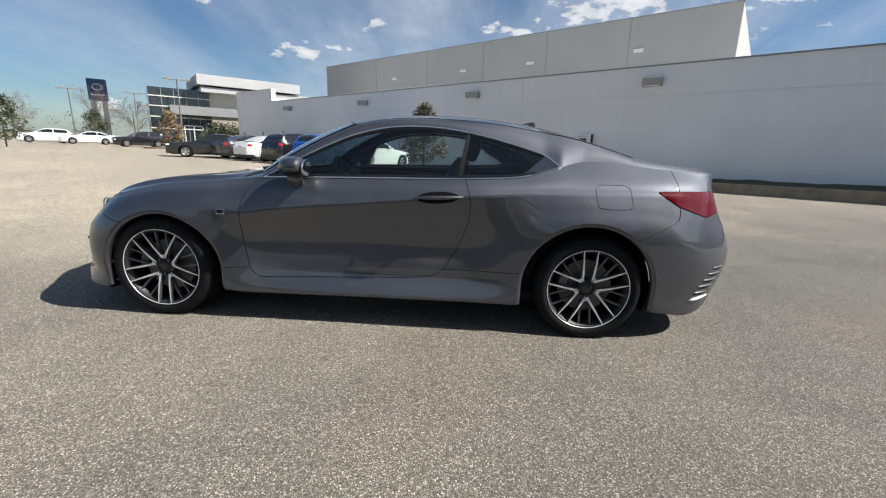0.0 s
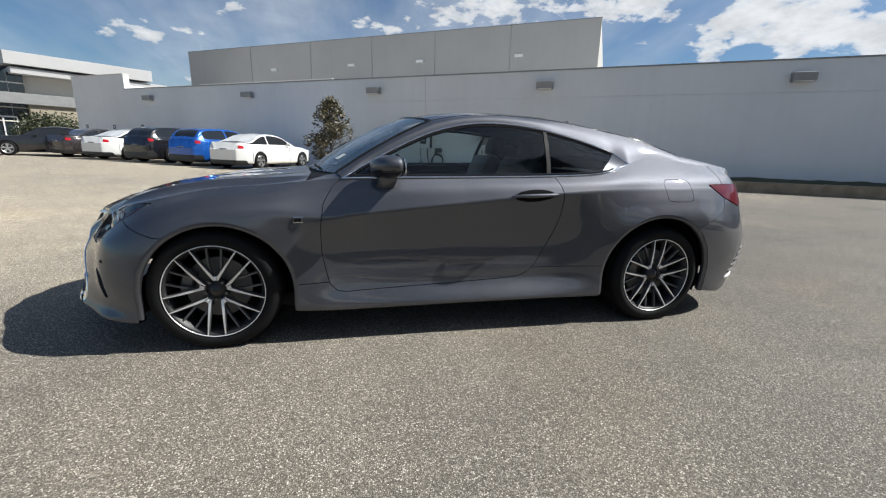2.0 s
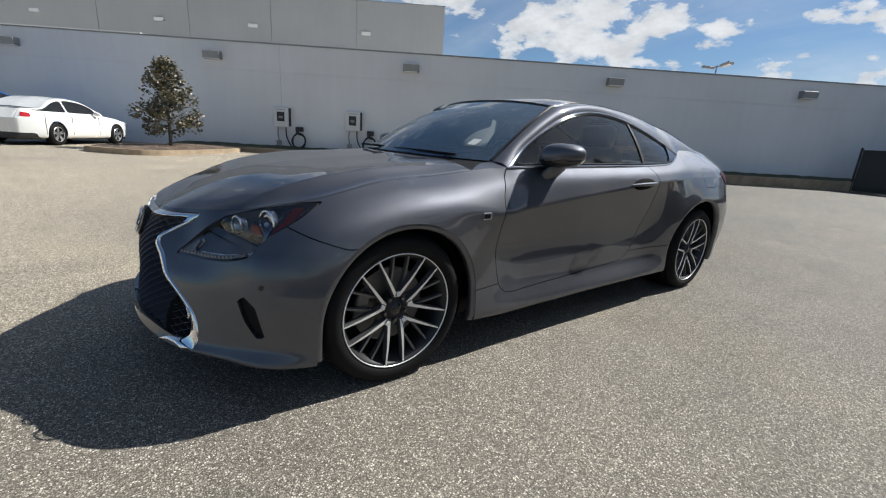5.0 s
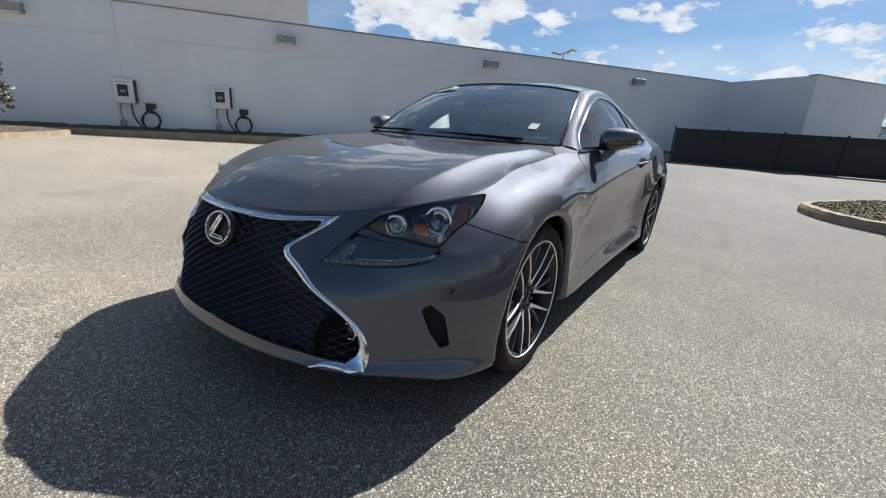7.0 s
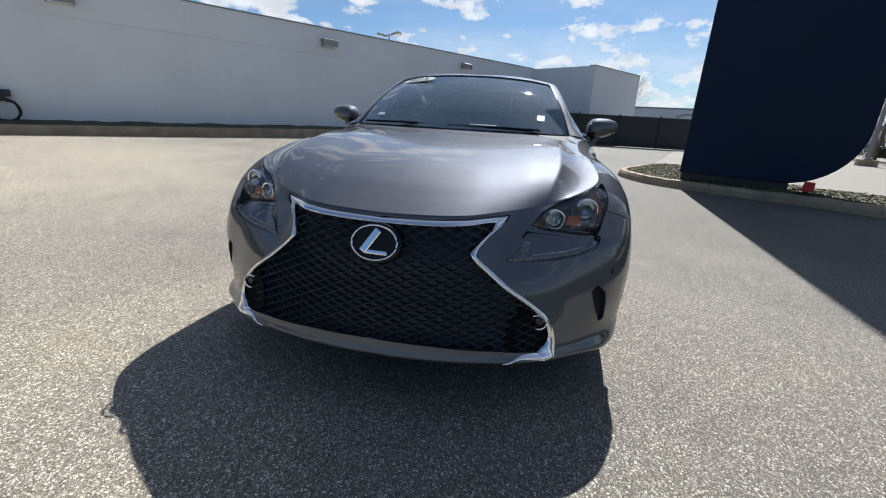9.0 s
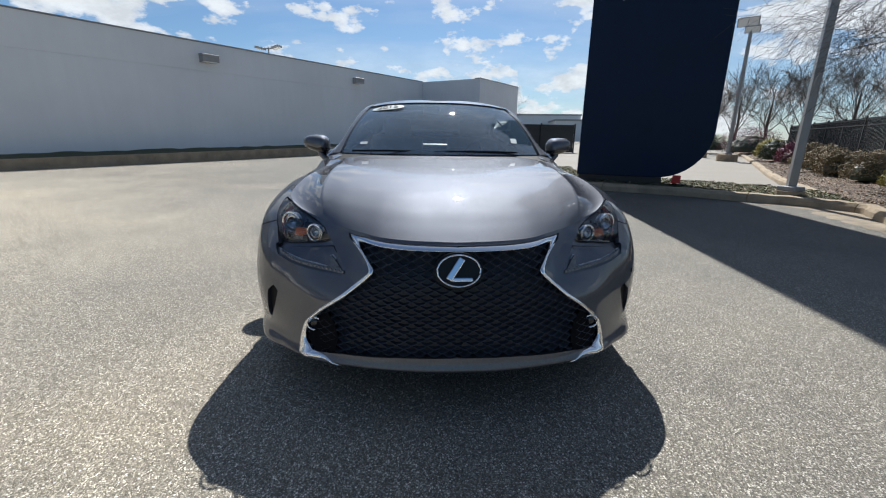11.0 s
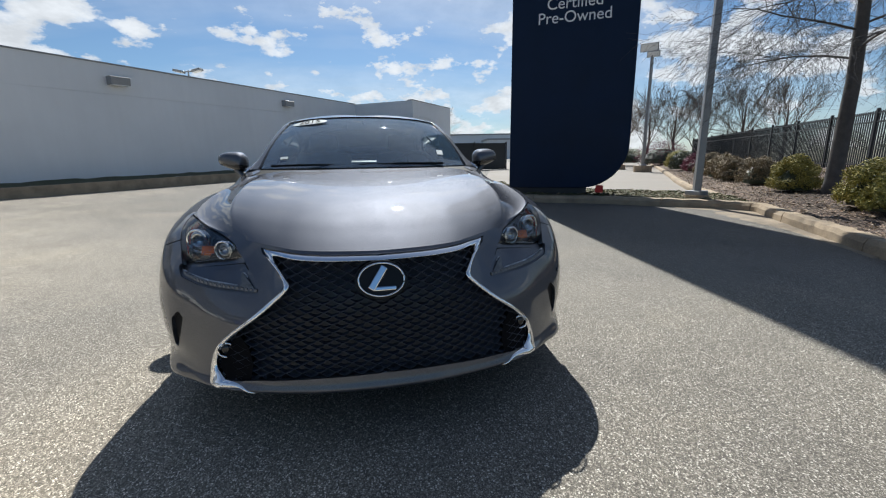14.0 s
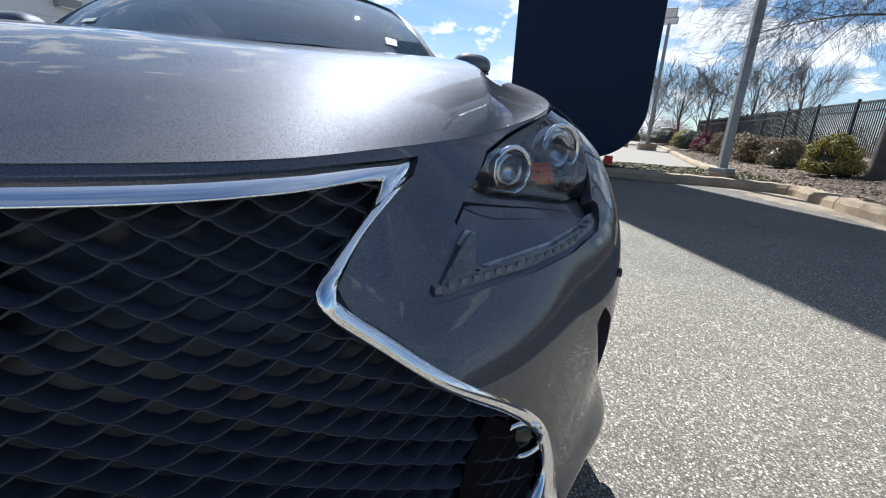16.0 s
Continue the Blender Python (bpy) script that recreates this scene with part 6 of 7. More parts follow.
# u runs back from the nose, v from the side edge to the middle
hood = coons(HOOD_SIDE, HOOD_MID, lambda v: HOOD_FRONT(1 - v), lambda v: COWL(1 - v), 80, 90, hood_crown)
panel("hood", carve(hood, lambda V: np.full(len(V), -1.0)), label="long domed hood", push=0.001, depth=0.015)
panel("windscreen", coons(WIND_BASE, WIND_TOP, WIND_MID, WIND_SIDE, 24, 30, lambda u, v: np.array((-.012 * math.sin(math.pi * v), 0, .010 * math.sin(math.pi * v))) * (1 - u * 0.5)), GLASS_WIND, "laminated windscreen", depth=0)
panel("roof", coons(ROOF_MID, RAIL, WIND_TOP, REAR_TOP, 44, 26, lambda u, v: np.array((0, 0, .004 * math.sin(math.pi * v) * math.sin(math.pi * u)))))
panel("rear_window", coons(REAR_MID, REAR_SIDE, REAR_TOP, REAR_BASE, 24, 22), GLASS_REAR, "sloping rear window", depth=0)
frame_mesh = grid_mesh(lambda u, v: (lambda a, b: a + (b - a) * v + np.array((0, .022, .012)) * math.sin(math.pi * v) * (0.35 + 0.65 * math.sin(math.pi * min(1, u * 1.2 + 0.1)) + 0.15 * max(0, u - 0.75) / 0.25))(WIN_TOP(u), SIDE_FRAME_TOP(u)), 90, 9)
Q_LOW = lambda u: top_at(P_TIP1 + (P_DK - P_TIP1) * u)
Q_HIGH = lambda u: REAR_SIDE(0.20 + 0.80 * u)
cp = grid_mesh(lambda u, v: (lambda a, b: a + (b - a) * v + np.array((0, .011, .006)) * math.sin(math.pi * v) * (1 - 0.3 * u))(Q_LOW(u), Q_HIGH(u)), 30, 9)
# roof frame and rear pillar are one pressing
for sg in (-1, 1):
    bm = to_bm(bmesh.new(), frame_mesh, (sg,), 0.0, 0.0)
    to_bm(bm, cp, (sg,), 0.0, 0.0)
    bmesh.ops.remove_doubles(bm, verts=bm.verts, dist=0.006)
    part("roof_pillar", bm, PAINT, coupe, "painted roof frame and rear pillar", smooth=True)
DK_FRONT = curve([tuple(REAR_BASE(0)), tuple(REAR_BASE(0.5)), tuple(REAR_BASE(1)), tuple(Q_LOW(1))])
P_DC = 2.5
DK_MID = curve([(1.72, 0, 1.140), (1.86, 0, 1.108), (2.0, 0, 1.083), (2.14, 0, 1.072), (2.22, 0, 1.078), tuple(top_at(3.0))])
panel("boot_lid", coons(DK_MID, lambda u: top_at(P_DK + (P_DC - P_DK) * u), DK_FRONT, lambda v: top_at(3.0 - (3.0 - P_DC) * v), 30, 24), label="short boot lid with a lip spoiler")
# fill between hood corner, screen and front of the side window
cowl_in = curve([tuple(top_at(p_of_x(-0.90))), tuple(top_at(p_of_x(-0.80))), tuple(top_at(P_TIP0))])
cowl_out = curve([tuple(COWL(1)), (-0.80, .660, .928), tuple(WIND_SIDE(0.0)), tuple(SIDE_FRAME_TOP(0.02))])
for sg in (-1, 1):
    panel("pillar_base", grid_mesh(lambda u, v: cowl_in(u) * (1 - v) + cowl_out(u) * v, 12, 5), sides=(sg,), depth=0)
panel("cowl", coons(COWL, WIND_BASE, lambda v: COWL(0) * (1 - v) + WIND_BASE(0) * v, lambda v: COWL(1) * (1 - v) + WIND_BASE(1) * v, 24, 4), MATT_BLACK, "black cowl below the windscreen", push=-0.006, depth=0)

# side glass, divided by the door pillar
glass = grid_mesh(lambda u, v: (lambda a, b: a + (b - a) * v + np.array((0, .016, 0)) * math.sin(math.pi * v) * math.sin(math.pi * u))(BELT(u), WIN_TOP(u)), 90, 12)
pil = lambda V: .541 + (V[:, 2] - .98) * .16
for sg in (-1, 1):
    panel("door_window", clip(glass, lambda V: V[:, 0] - pil(V) + 0.012), GLASS_DARK, "tinted door window", (sg,), -0.006, 0)
    diag = lambda V: V[:, 0] - .90 - (V[:, 2] - .985) * 1.30
    panel("quarter_window", clip(clip(glass, lambda V: pil(V) + 0.012 - V[:, 0]), diag), GLASS_DARK, "tinted rear quarter window", (sg,), -0.006, 0)
    panel("window_blade", clip(glass, lambda V: -diag(V)), DARK_CHROME, "bright metal blade behind the side glass", (sg,), 0.002, 0.01)
    panel("window_pillar", clip(clip(glass, lambda V: np.abs(V[:, 0] - pil(V)) - 0.014), lambda V: np.full(len(V), -1.0)), MATT_BLACK, "black pillar trim", (sg,), 0.0, 0.01)


def strip(name, line, r, material, label="", sides=(-1,), parent=None, n=90, sd=6):
    bm = bmesh.new()
    for sg in sides:
        tube(bm, [(p[0], sg * p[1], p[2]) for p in (line(k / (n - 1)) for k in range(n))], r, sd)
    return part(name, bm, material, parent or coupe, label, smooth=True)


for sg in (-1, 1):
    strip("window_trim", lambda u: WIN_TOP(u) + np.array((0, .004, 0)), 0.0065, CHROME, "bright trim over the windows", (sg,))
    strip("belt_trim", lambda u: BELT(u) + np.array((0, .002, .002)), 0.0065, CHROME, "bright belt-line trim", (sg,))
    strip("window_seal", lambda u: WIN_TOP(u) * 0.985 + BELT(u) * 0.015 + np.array((0, -.002, -.012)), 0.010, GLOSS_BLACK, "black rubber seal", (sg,))
    strip("belt_seal", lambda u: BELT(0.02 + 0.9 * u) + np.array((0, -.004, .014)), 0.007, GLOSS_BLACK, "black rubber seal", (sg,))

# panel line of the windscreen edge and roof seams
for sg in (-1, 1):
    strip("screen_seal", lambda u: WIND_SIDE(u) + np.array((0, .002, .001)), 0.009, GLOSS_BLACK, "black windscreen seal", (sg,))
    strip("roof_seam", lambda u: RAIL(u) + np.array((0, .0, .0)), 0.003, GLOSS_BLACK, "black roof seam", (sg,))
strip("screen_header", lambda u: WIND_TOP(u), 0.008, GLOSS_BLACK, "black windscreen header seal", (-1, 1))
for sg in (-1, 1):
    strip("rear_window_seal", lambda u: REAR_SIDE(u), 0.004, GLOSS_BLACK, "black rear window seal", (sg,))

# ---- grille ----
NZ = np.linspace(0.17, 0.70, 60)
NW = np.linspace(0, 0.70, 60)
NX = np.array([[nose_x(w, z) for z in NZ] for w in NW])


def nose(w, z, back=0.0):
    i = min(max(abs(w) / 0.70 * 59, 0), 58.999)
    j = min(max((z - 0.17) / 0.53 * 59, 0), 58.999)
    a, b = int(i), int(j)
    f, g = i - a, j - b
    x = NX[a, b] * (1 - f) * (1 - g) + NX[a + 1, b] * f * (1 - g) + NX[a, b + 1] * (1 - f) * g + NX[a + 1, b + 1] * f * g
    return Vector((x + back, -w, z))


grille = new("grille")
grille.parent = coupe
bm = bmesh.new()
G_IN = GRILLE_IN + GRILLE_LOW
rows = []
for k in range(42):
    z = 0.20 + 0.49 * k / 41
    rows.append([bm.verts.new(nose(-0.64 + 1.28 * i / 60, z, 0.055)) for i in range(61)])
for a, b in zip(rows[:-1], rows[1:]):
    for i in range(60):
        bm.faces.new((a[i], a[i + 1], b[i + 1], b[i]))
part("backing", bm, BACKING, grille, "dark sheet behind the mesh, tinted for haze and reflected sky", smooth=True)
CELL, RH = 0.057, 0.028
hole_full = [(w, z) for w, z in G_IN] + [(-w, z) for w, z in G_IN[::-1]]
k = 0
zr = 0.205
while zr < 0.68:
    prev, run = None, None
    n = int(1.28 / CELL * 12)
    for i in range(n + 2):
        w = -0.64 + 1.28 * i / n
        ph = (w / CELL + 0.5 * (k % 2)) % 1.0
        q = 2 * abs(ph - 0.5)
        z = zr + RH * 0.52 * q ** 1.7
        if i > n or float(poly_sdf(hole_full, np.array([w]), np.array([z]))[0]) >= 0.004:
            if run is not None and len(run.faces):
                part("mesh_bar", run, GRILLE_BLACK, grille)
            elif run is not None:
                run.free()
            prev, run = None, None
            continue
        run = run or bmesh.new()
        p = nose(w, z, 0.016)
        row = [run.verts.new(p + Vector(o)) for o in ((0.0, 0, -.0013), (-.0012, 0, .0012), (.020, 0, .0026), (.020, 0, -.0010))]
        if prev:
            for a in range(3):
                run.faces.new((prev[a], row[a], row[a + 1], prev[a + 1]))
        prev = row
    k += 1
    zr += RH * 0.5
tagged(grille, label="wide spindle-shaped grille with black wave mesh")


def ribbon(bm, outer, inner, sg, lift, tilt):
    """A raised bright strip between two lines on the nose."""
    n = 70
    A, B = curve([(w, z, 0) for w, z in outer]), curve([(w, z, 0) for w, z in inner])
    prev = None
    for i in range(n):
        a, b = A(i / (n - 1)), B(i / (n - 1))
        pa, pb = nose(a[0], a[1]), nose(b[0], b[1])
        pa.y, pb.y = sg * abs(pa.y), sg * abs(pb.y)
        m = (pa + pb) * 0.5
        if tilt:
            offs = ((0, .018), (0, .011), (.3, .004), (.85, -.007), (1, -.005), (1, .03))
            row = [bm.verts.new(pa.lerp(pb, f) + Vector((o, 0, 0))) for f, o in offs]
        else:
            row = [bm.verts.new(q) for q in (pa + Vector((.012, 0, 0)), pa + Vector((-lift * 0.5, 0, 0)), pa.lerp(pb, 0.25) + Vector((-lift, 0, 0)), pa.lerp(pb, 0.8) + Vector((-lift * 0.8, 0, 0)), pb + Vector((.004, 0, 0)), pb + Vector((.03, 0, 0)))]
        if prev:
            for k2 in range(5):
                f = (prev[k2], row[k2], row[k2 + 1], prev[k2 + 1])
                bm.faces.new(f if sg > 0 else f[::-1])
        prev = row


bm = bmesh.new()
for sg in (-1, 1):
    ribbon(bm, GRILLE_OUT[:5], GRILLE_IN[:5], sg, 0.009, True)
    ribbon(bm, GRILLE_OUT[4:], GRILLE_IN[4:], sg, 0.005, 0)
    ribbon(bm, [(.625, .216), (.60, .206), (.54, .203), (.45, .203)], [(.560, .236), (.545, .238), (.50, .233), (.45, .2035)], sg, 0.012, 0)
bmesh.ops.remove_doubles(bm, verts=bm.verts, dist=1e-4)
part("grille_frame", bm, CHROME, grille, "chrome spindle frame", smooth=True)


def fog_lamp(sg):
    c = nose(0.556, 0.334, 0.012)
    c.y = sg * abs(c.y)
    bm = bmesh.new()
    pts = [c + Vector((0, .029 * math.cos(a), .026 * math.sin(a))) for a in (k * 6.28319 / 24 for k in range(25))]
    tube(bm, pts, 0.0045, 6, False)
    f = part("fog_lamp", bm, CHROME, grille, "small round lamp with a chrome ring", smooth=True)
    bm = bmesh.new()
    bmesh.ops.create_uvsphere(bm, u_segments=16, v_segments=8, radius=0.02)
    for v in bm.verts:
        v.co = Vector((v.co.x * 0.4, v.co.y, v.co.z)) + c + Vector((0.006, 0, 0))
    part("lens", bm, GLOSS_BLACK, f, "dark lens", smooth=True)


fog_lamp(-1)
fog_lamp(1)
for sg in (-1, 1):
    bm = bmesh.new()
    rim = [(.50, .392), (.56, .345), (.590, .275), (.558, .236), (.47, .240), (.455, .30), (.47, .355)]
    vs = []
    for w, z in rim:
        q = nose(w, z, 0.014)
        vs.append(bm.verts.new((q.x, sg * abs(q.y), q.z)))
    bk = [bm.verts.new(v.co + Vector((.03, 0, 0))) for v in vs]
    bm.faces.new(vs)
    for i in range(len(vs)):
        j = (i + 1) % len(vs)
        bm.faces.new((vs[i], vs[j], bk[j], bk[i]))
    bmesh.ops.recalc_face_normals(bm, faces=bm.faces)
    part("lamp_surround", bm, VOID_BLACK, grille, "smooth black panel round the lamp")


def emblem():
    c = Vector((-2.205, 0, 0.588))
    tilt = Matrix.Translation(c) @ pose(0, 0, 0, 0, 17, 0)
    bm = bmesh.new()
    ring = lambda a, b, x: [bm.verts.new(tilt @ Vector((x, a * math.cos(t), b * math.sin(t)))) for t in (k * 6.28319 / 48 for k in range(48))]
    r0, r1, r2 = ring(.094, .071, .03), ring(.090, .067, .006), ring(.076, .055, .004)
    for a, b in ((r0, r1), (r1, r2)):
        for k in range(48):
            bm.faces.new((a[k], a[(k + 1) % 48], b[(k + 1) % 48], b[k]))
    bm.faces.new(r2)
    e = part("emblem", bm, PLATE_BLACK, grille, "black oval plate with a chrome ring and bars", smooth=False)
    bm = bmesh.new()
    tube(bm, [tilt @ Vector((-.004, .078 * math.cos(t), .057 * math.sin(t))) for t in (k * 6.28319 / 48 for k in range(49))], 0.0036, 6, False)
    part("ring", bm, CHROME, e, smooth=True)
    bm = bmesh.new()
    box(bm, (-.010, -.0125, -.046), (.0, .0125, .046), 0.004, tilt @ pose(0, .012, .006, 33, 0, 0))
    box(bm, (-.0095, -.037, -.0075), (.0, .037, .0075), 0.004, tilt @ pose(0, -.012, -.031, 0, 0, 0))
    part("bar_mark", bm, CHROME, e)


emblem()


# ---- head lamps ----
LAMP_SHELL = mat("lamp_housing", (0.10, 0.102, 0.108), 0.35, vary=0.1)
LED_PALE = mat("led_block_lens", (0.15, 0.155, 0.165), 0.2, vary=0.15)
DRL_WHITE = mat("frosted_strip", (0.11, 0.115, 0.122), 0.2, vary=0.5, scale=45, fine=150)

def fall_back(mesh):
    """Draws the lower edge of the lamp back to the sunk ledge below it."""
    V, F, rim = mesh
    V = V.copy()
    low = np.interp(V[:, 1], [.44, .487, .612, .69, .76], [.605, .642, .630, .619, .612])
    V[:, 0] += 0.036 * np.clip(1 - (V[:, 2] - low) / 0.055, 0, 1) ** 1.6
    return V, F, rim


def head_lamp(sg):
    th = new("head_lamp")
    th.parent = coupe
    tagged(th, label="clear swept-back head lamp with dark bezel and amber reflector")
    hm = fall_back(carve(FRONT, pos(f_head)))
    part("cover", to_bm(bmesh.new(), hm, (sg,), 0.0, 0.0), LENS_CLEAR, th, "clear cover", smooth=True)
    bm = to_bm(bmesh.new(), hm, (sg,), 0.0, 0.062)
    bm.faces.ensure_lookup_table()
    bmesh.ops.delete(bm, geom=bm.faces[:len(hm[1])], context="FACES")
    part("housing", bm, LAMP_SHELL, th, "dark lamp housing edge")
    part("bezel", to_bm(bmesh.new(), fall_back(carve(FRONT, pos(f_head, -0.004))), (sg,), -0.050, 0.0), LAMP_DARK, th, "dark bezel", smooth=True)
    for (x, w, z, r) in ((-1.915, .575, .662, .034), (-1.835, .690, .690, .043)):
        c = Vector((x + 0.012, sg * w, z))
        m = look(c, c + Vector((1, -sg * 0.35, 0)))
        bm = bmesh.new()
        prof = [(r, -0.012), (r * 0.93, -0.016), (r * 0.86, 0.002), (r * 0.55, 0.012), (r * 0.5, 0.004), (0.0, -0.008)]
        prev = None
        for a in range(29):
            t = a * 6.28319 / 28
            row = [bm.verts.new(m @ Vector((rr * math.cos(t), rr * math.sin(t), -zz * -1.0))) for rr, zz in prof]
            if prev:
                for k in range(5):
                    bm.faces.new((prev[k], row[k], row[k + 1], prev[k + 1]))
            prev = row
        bmesh.ops.remove_doubles(bm, verts=bm.verts, dist=1e-5)
        bmesh.ops.recalc_face_normals(bm, faces=bm.faces)
        pr = part("projector", bm, LAMP_SILVER, th, "round projector with bright rim", smooth=True)
        part("ring", tube(bmesh.new(), [m @ Vector((r * math.cos(k * 6.28319 / 28), r * math.sin(k * 6.28319 / 28), 0.012)) for k in range(29)], .0042, 8, False), CHROME, pr, smooth=True)
    bm = bmesh.new()
    c = Vector((-1.862, sg * .648, .640))
    for k in range(5):
        box(bm, (-.004, -.032 + k * .002, -.0025), (.004, .032 - k * .002, .0045), 0.001, look(c + Vector((0, 0, .0075 * k)), c + Vector((1, -sg * .35, .0075 * k))) @ pose(0, 0, 0, 90, 0, 0) @ pose(0, 0, 0, 0, 0, 90))
    part("amber_reflector", bm, AMBER, th, "ribbed amber reflector")
    part("side_marker", to_bm(bmesh.new(), fall_back(carve(FRONT, pos(f_head, 0.006), lambda V: np.abs(V[:, 3] - MARK_S - (V[:, 2] - .70) * 0.9) - 0.020)), (sg,), -0.016, 0.0), MARKER, th, "red-amber side marker", smooth=True)
    for off, half, sink, slant in ((-.034, .007, -.013, .9), (.034, .005, -.012, .9), (-.115, .004, -.024, -.55), (-.165, .004, -.026, -.55)):
        fin = fall_back(carve(FRONT, pos(f_head, 0.005), lambda V: np.abs(V[:, 3] - MARK_S - off - (V[:, 2] - .70) * slant) - half))
        part("bright_fin", to_bm(bmesh.new(), fin, (sg,), sink, 0.01), LAMP_SILVER, th, "silver fin inside the lamp", smooth=True)
    bm = to_bm(bmesh.new(), carve(FRONT, pos(f_head, 0.004), lambda V: 0.742 - V[:, 2]), (sg,), -0.02, 0.0)
    if len(bm.faces):
        part("trim_fin", bm, LAMP_SILVER, th, smooth=True)
    else:
        bm.free()


def day_lamp(sg):
    th = new("day_lamp")
    th.parent = coupe
    tagged(th, label="tick-shaped strip lamp below the head lamp")
    V, F, rim = carve(FRONT, pos(f_shelf, -0.003))
    low = np.interp(V[:, 1], [.40, .573, .663, .727, .76], [.531, .537, .549, .571, .600])
    high = np.interp(V[:, 1], [.44, .487, .612, .69, .76], [.605, .642, .630, .619, .612])
    dip = np.clip((V[:, 2] - low) / np.maximum(high - low, 0.01), 0, 1)
    V = V.copy()
    run = np.clip((V[:, 1] - 0.42) / 0.14, 0, 1)
    V[:, 0] += 0.007 + 0.044 * dip ** 0.8 * run * run * (3 - 2 * run)
    part("shelf", to_bm(bmesh.new(), (V, F, rim), (sg,), 0.0, 0.0), PAINT, th, "painted ledge sunk behind the strip lamp", smooth=True)
    part("recess", to_bm(bmesh.new(), carve(FRONT, pos(f_drl, -0.002)), (sg,), -0.012, 0.010), LAMP_DARK, th, smooth=True)
    part("strip", to_bm(bmesh.new(), carve(FRONT, pos(f_drl, 0.0025)), (sg,), -0.0015, 0.008), DRL_WHITE, th, "pale ribbed strip", smooth=True)
    row = curve([(-2.070, .428, .544), (-2.003, .576, .551), (-1.958, .665, .564), (-1.912, .727, .586)])
    for k in range(18):
        c, d = row((k + .5) / 18), row(min(1, (k + .8) / 18)) - row((k + .2) / 18)
        if c[1] < 0.69:
            c = np.array((nose(c[1], c[2]).x + 0.0036, c[1], c[2]))
        t = Vector((d[0], sg * d[1], d[2])).normalized()
        out = Vector((0, 0, 1)).cross(t).normalized() * sg
        bm = bmesh.new()
        ends = []
        for e in (-.0045, .0045):
            ends.append([bm.verts.new(Vector((c[0], sg * c[1], c[2])) + t * e + out * a + Vector((0, 0, b))) for a, b in ((-.008, -.006), (.003, -.005), (.003, .005), (-.008, .006))])
        for a in range(4):
            bm.faces.new((ends[0][a], ends[0][(a + 1) % 4], ends[1][(a + 1) % 4], ends[1][a]))
        bm.faces.new(ends[0])
        bm.faces.new(ends[1][::-1])
        bmesh.ops.recalc_face_normals(bm, faces=bm.faces)
        part("led_block", bm, LED_PALE, th)


def side_vent(sg):
    part("side_vent", to_bm(bmesh.new(), carve(FRONT, pos(f_vent, -0.004)), (sg,), -0.035, 0.0), MATT_BLACK, coupe, "dark slot in the bumper corner", smooth=True)


for sg in (-1, 1):
    head_lamp(sg)
    day_lamp(sg)
    side_vent(sg)


# ---- door mirrors, handles, small fittings ----
def door_mirror(sg):
    th = new("door_mirror")
    th.parent = coupe
    tagged(th, label="painted door mirror on a stalk")
    bm = bmesh.new()
    bmesh.ops.create_uvsphere(bm, u_segments=32, v_segments=20, radius=1)
    for v in bm.verts:
        x, y, z = v.co
        e = lambda q, n: math.copysign(abs(q) ** n, q)
        x2, y2, z2 = e(x, 0.75), e(y, 0.6 if y < 0 else 0.85), e(z, 0.8)
        x2 = x2 * (0.108 if x2 < 0 else 0.050) * (1 - 0.16 * y2)
        v.co = Vector((-0.435 + x2 + 0.035 * y2 * 0.5, sg * (0.902 + 0.098 * y2), 0.996 + z2 * (0.064 - 0.014 * y2) * (1.0 if z2 > 0 else 0.9) + (0.014 * y2)))
    bm.normal_update()
    for f in bm.faces:
        c = f.calc_center_median()
        f.material_index = 1 if c.z < 0.966 + 0.020 * (abs(c.y) - 0.8) / 0.2 else 0
    part("housing", bm, (PAINT, GLOSS_BLACK), th, smooth=True)
    bm = bmesh.new()
    bmesh.ops.create_uvsphere(bm, u_segments=24, v_segments=10, radius=1)
    for v in bm.verts:
        v.co = Vector((-0.374 + v.co.x * 0.012, sg * (0.900 + 0.080 * v.co.y), 0.998 + v.co.z * 0.050))
    part("mirror_glass", bm, CHROME, th, "mirror glass", smooth=True)
    bm = bmesh.new()
    prevr = None
    for k in range(7):
        t = k / 6
        c = Vector((-0.470 + 0.02 * t, sg * (0.815 + 0.075 * t), 0.868 + 0.085 * t))
        r = [(.055 - .012 * t, .0), (.04, .028 - .006 * t), (0, .035 - .006 * t), (-.05, .026), (-.06 + .01 * t, 0), (-.05, -.026), (0, -.032), (.04, -.026)]
        row = [bm.verts.new(c + Vector((a, 0, b))) for a, b in r]
        if prevr:
            for i in range(8):
                bm.faces.new((prevr[i], prevr[(i + 1) % 8], row[(i + 1) % 8], row[i]))
        prevr = row
    bm.faces.new(prevr)
    bmesh.ops.recalc_face_normals(bm, faces=bm.faces)
    part("stalk", bm, PAINT, th, smooth=True)
    bm = tube(bmesh.new(), [(-0.512, sg * 0.85, 0.965), (-0.512, sg * 0.91, 0.967), (-0.485, sg * 0.968, 0.974), (-0.43, sg * 0.992, 0.980)], 0.006, 6)
    part("indicator", bm, GLOSS_BLACK, th, "dark indicator strip", smooth=True)


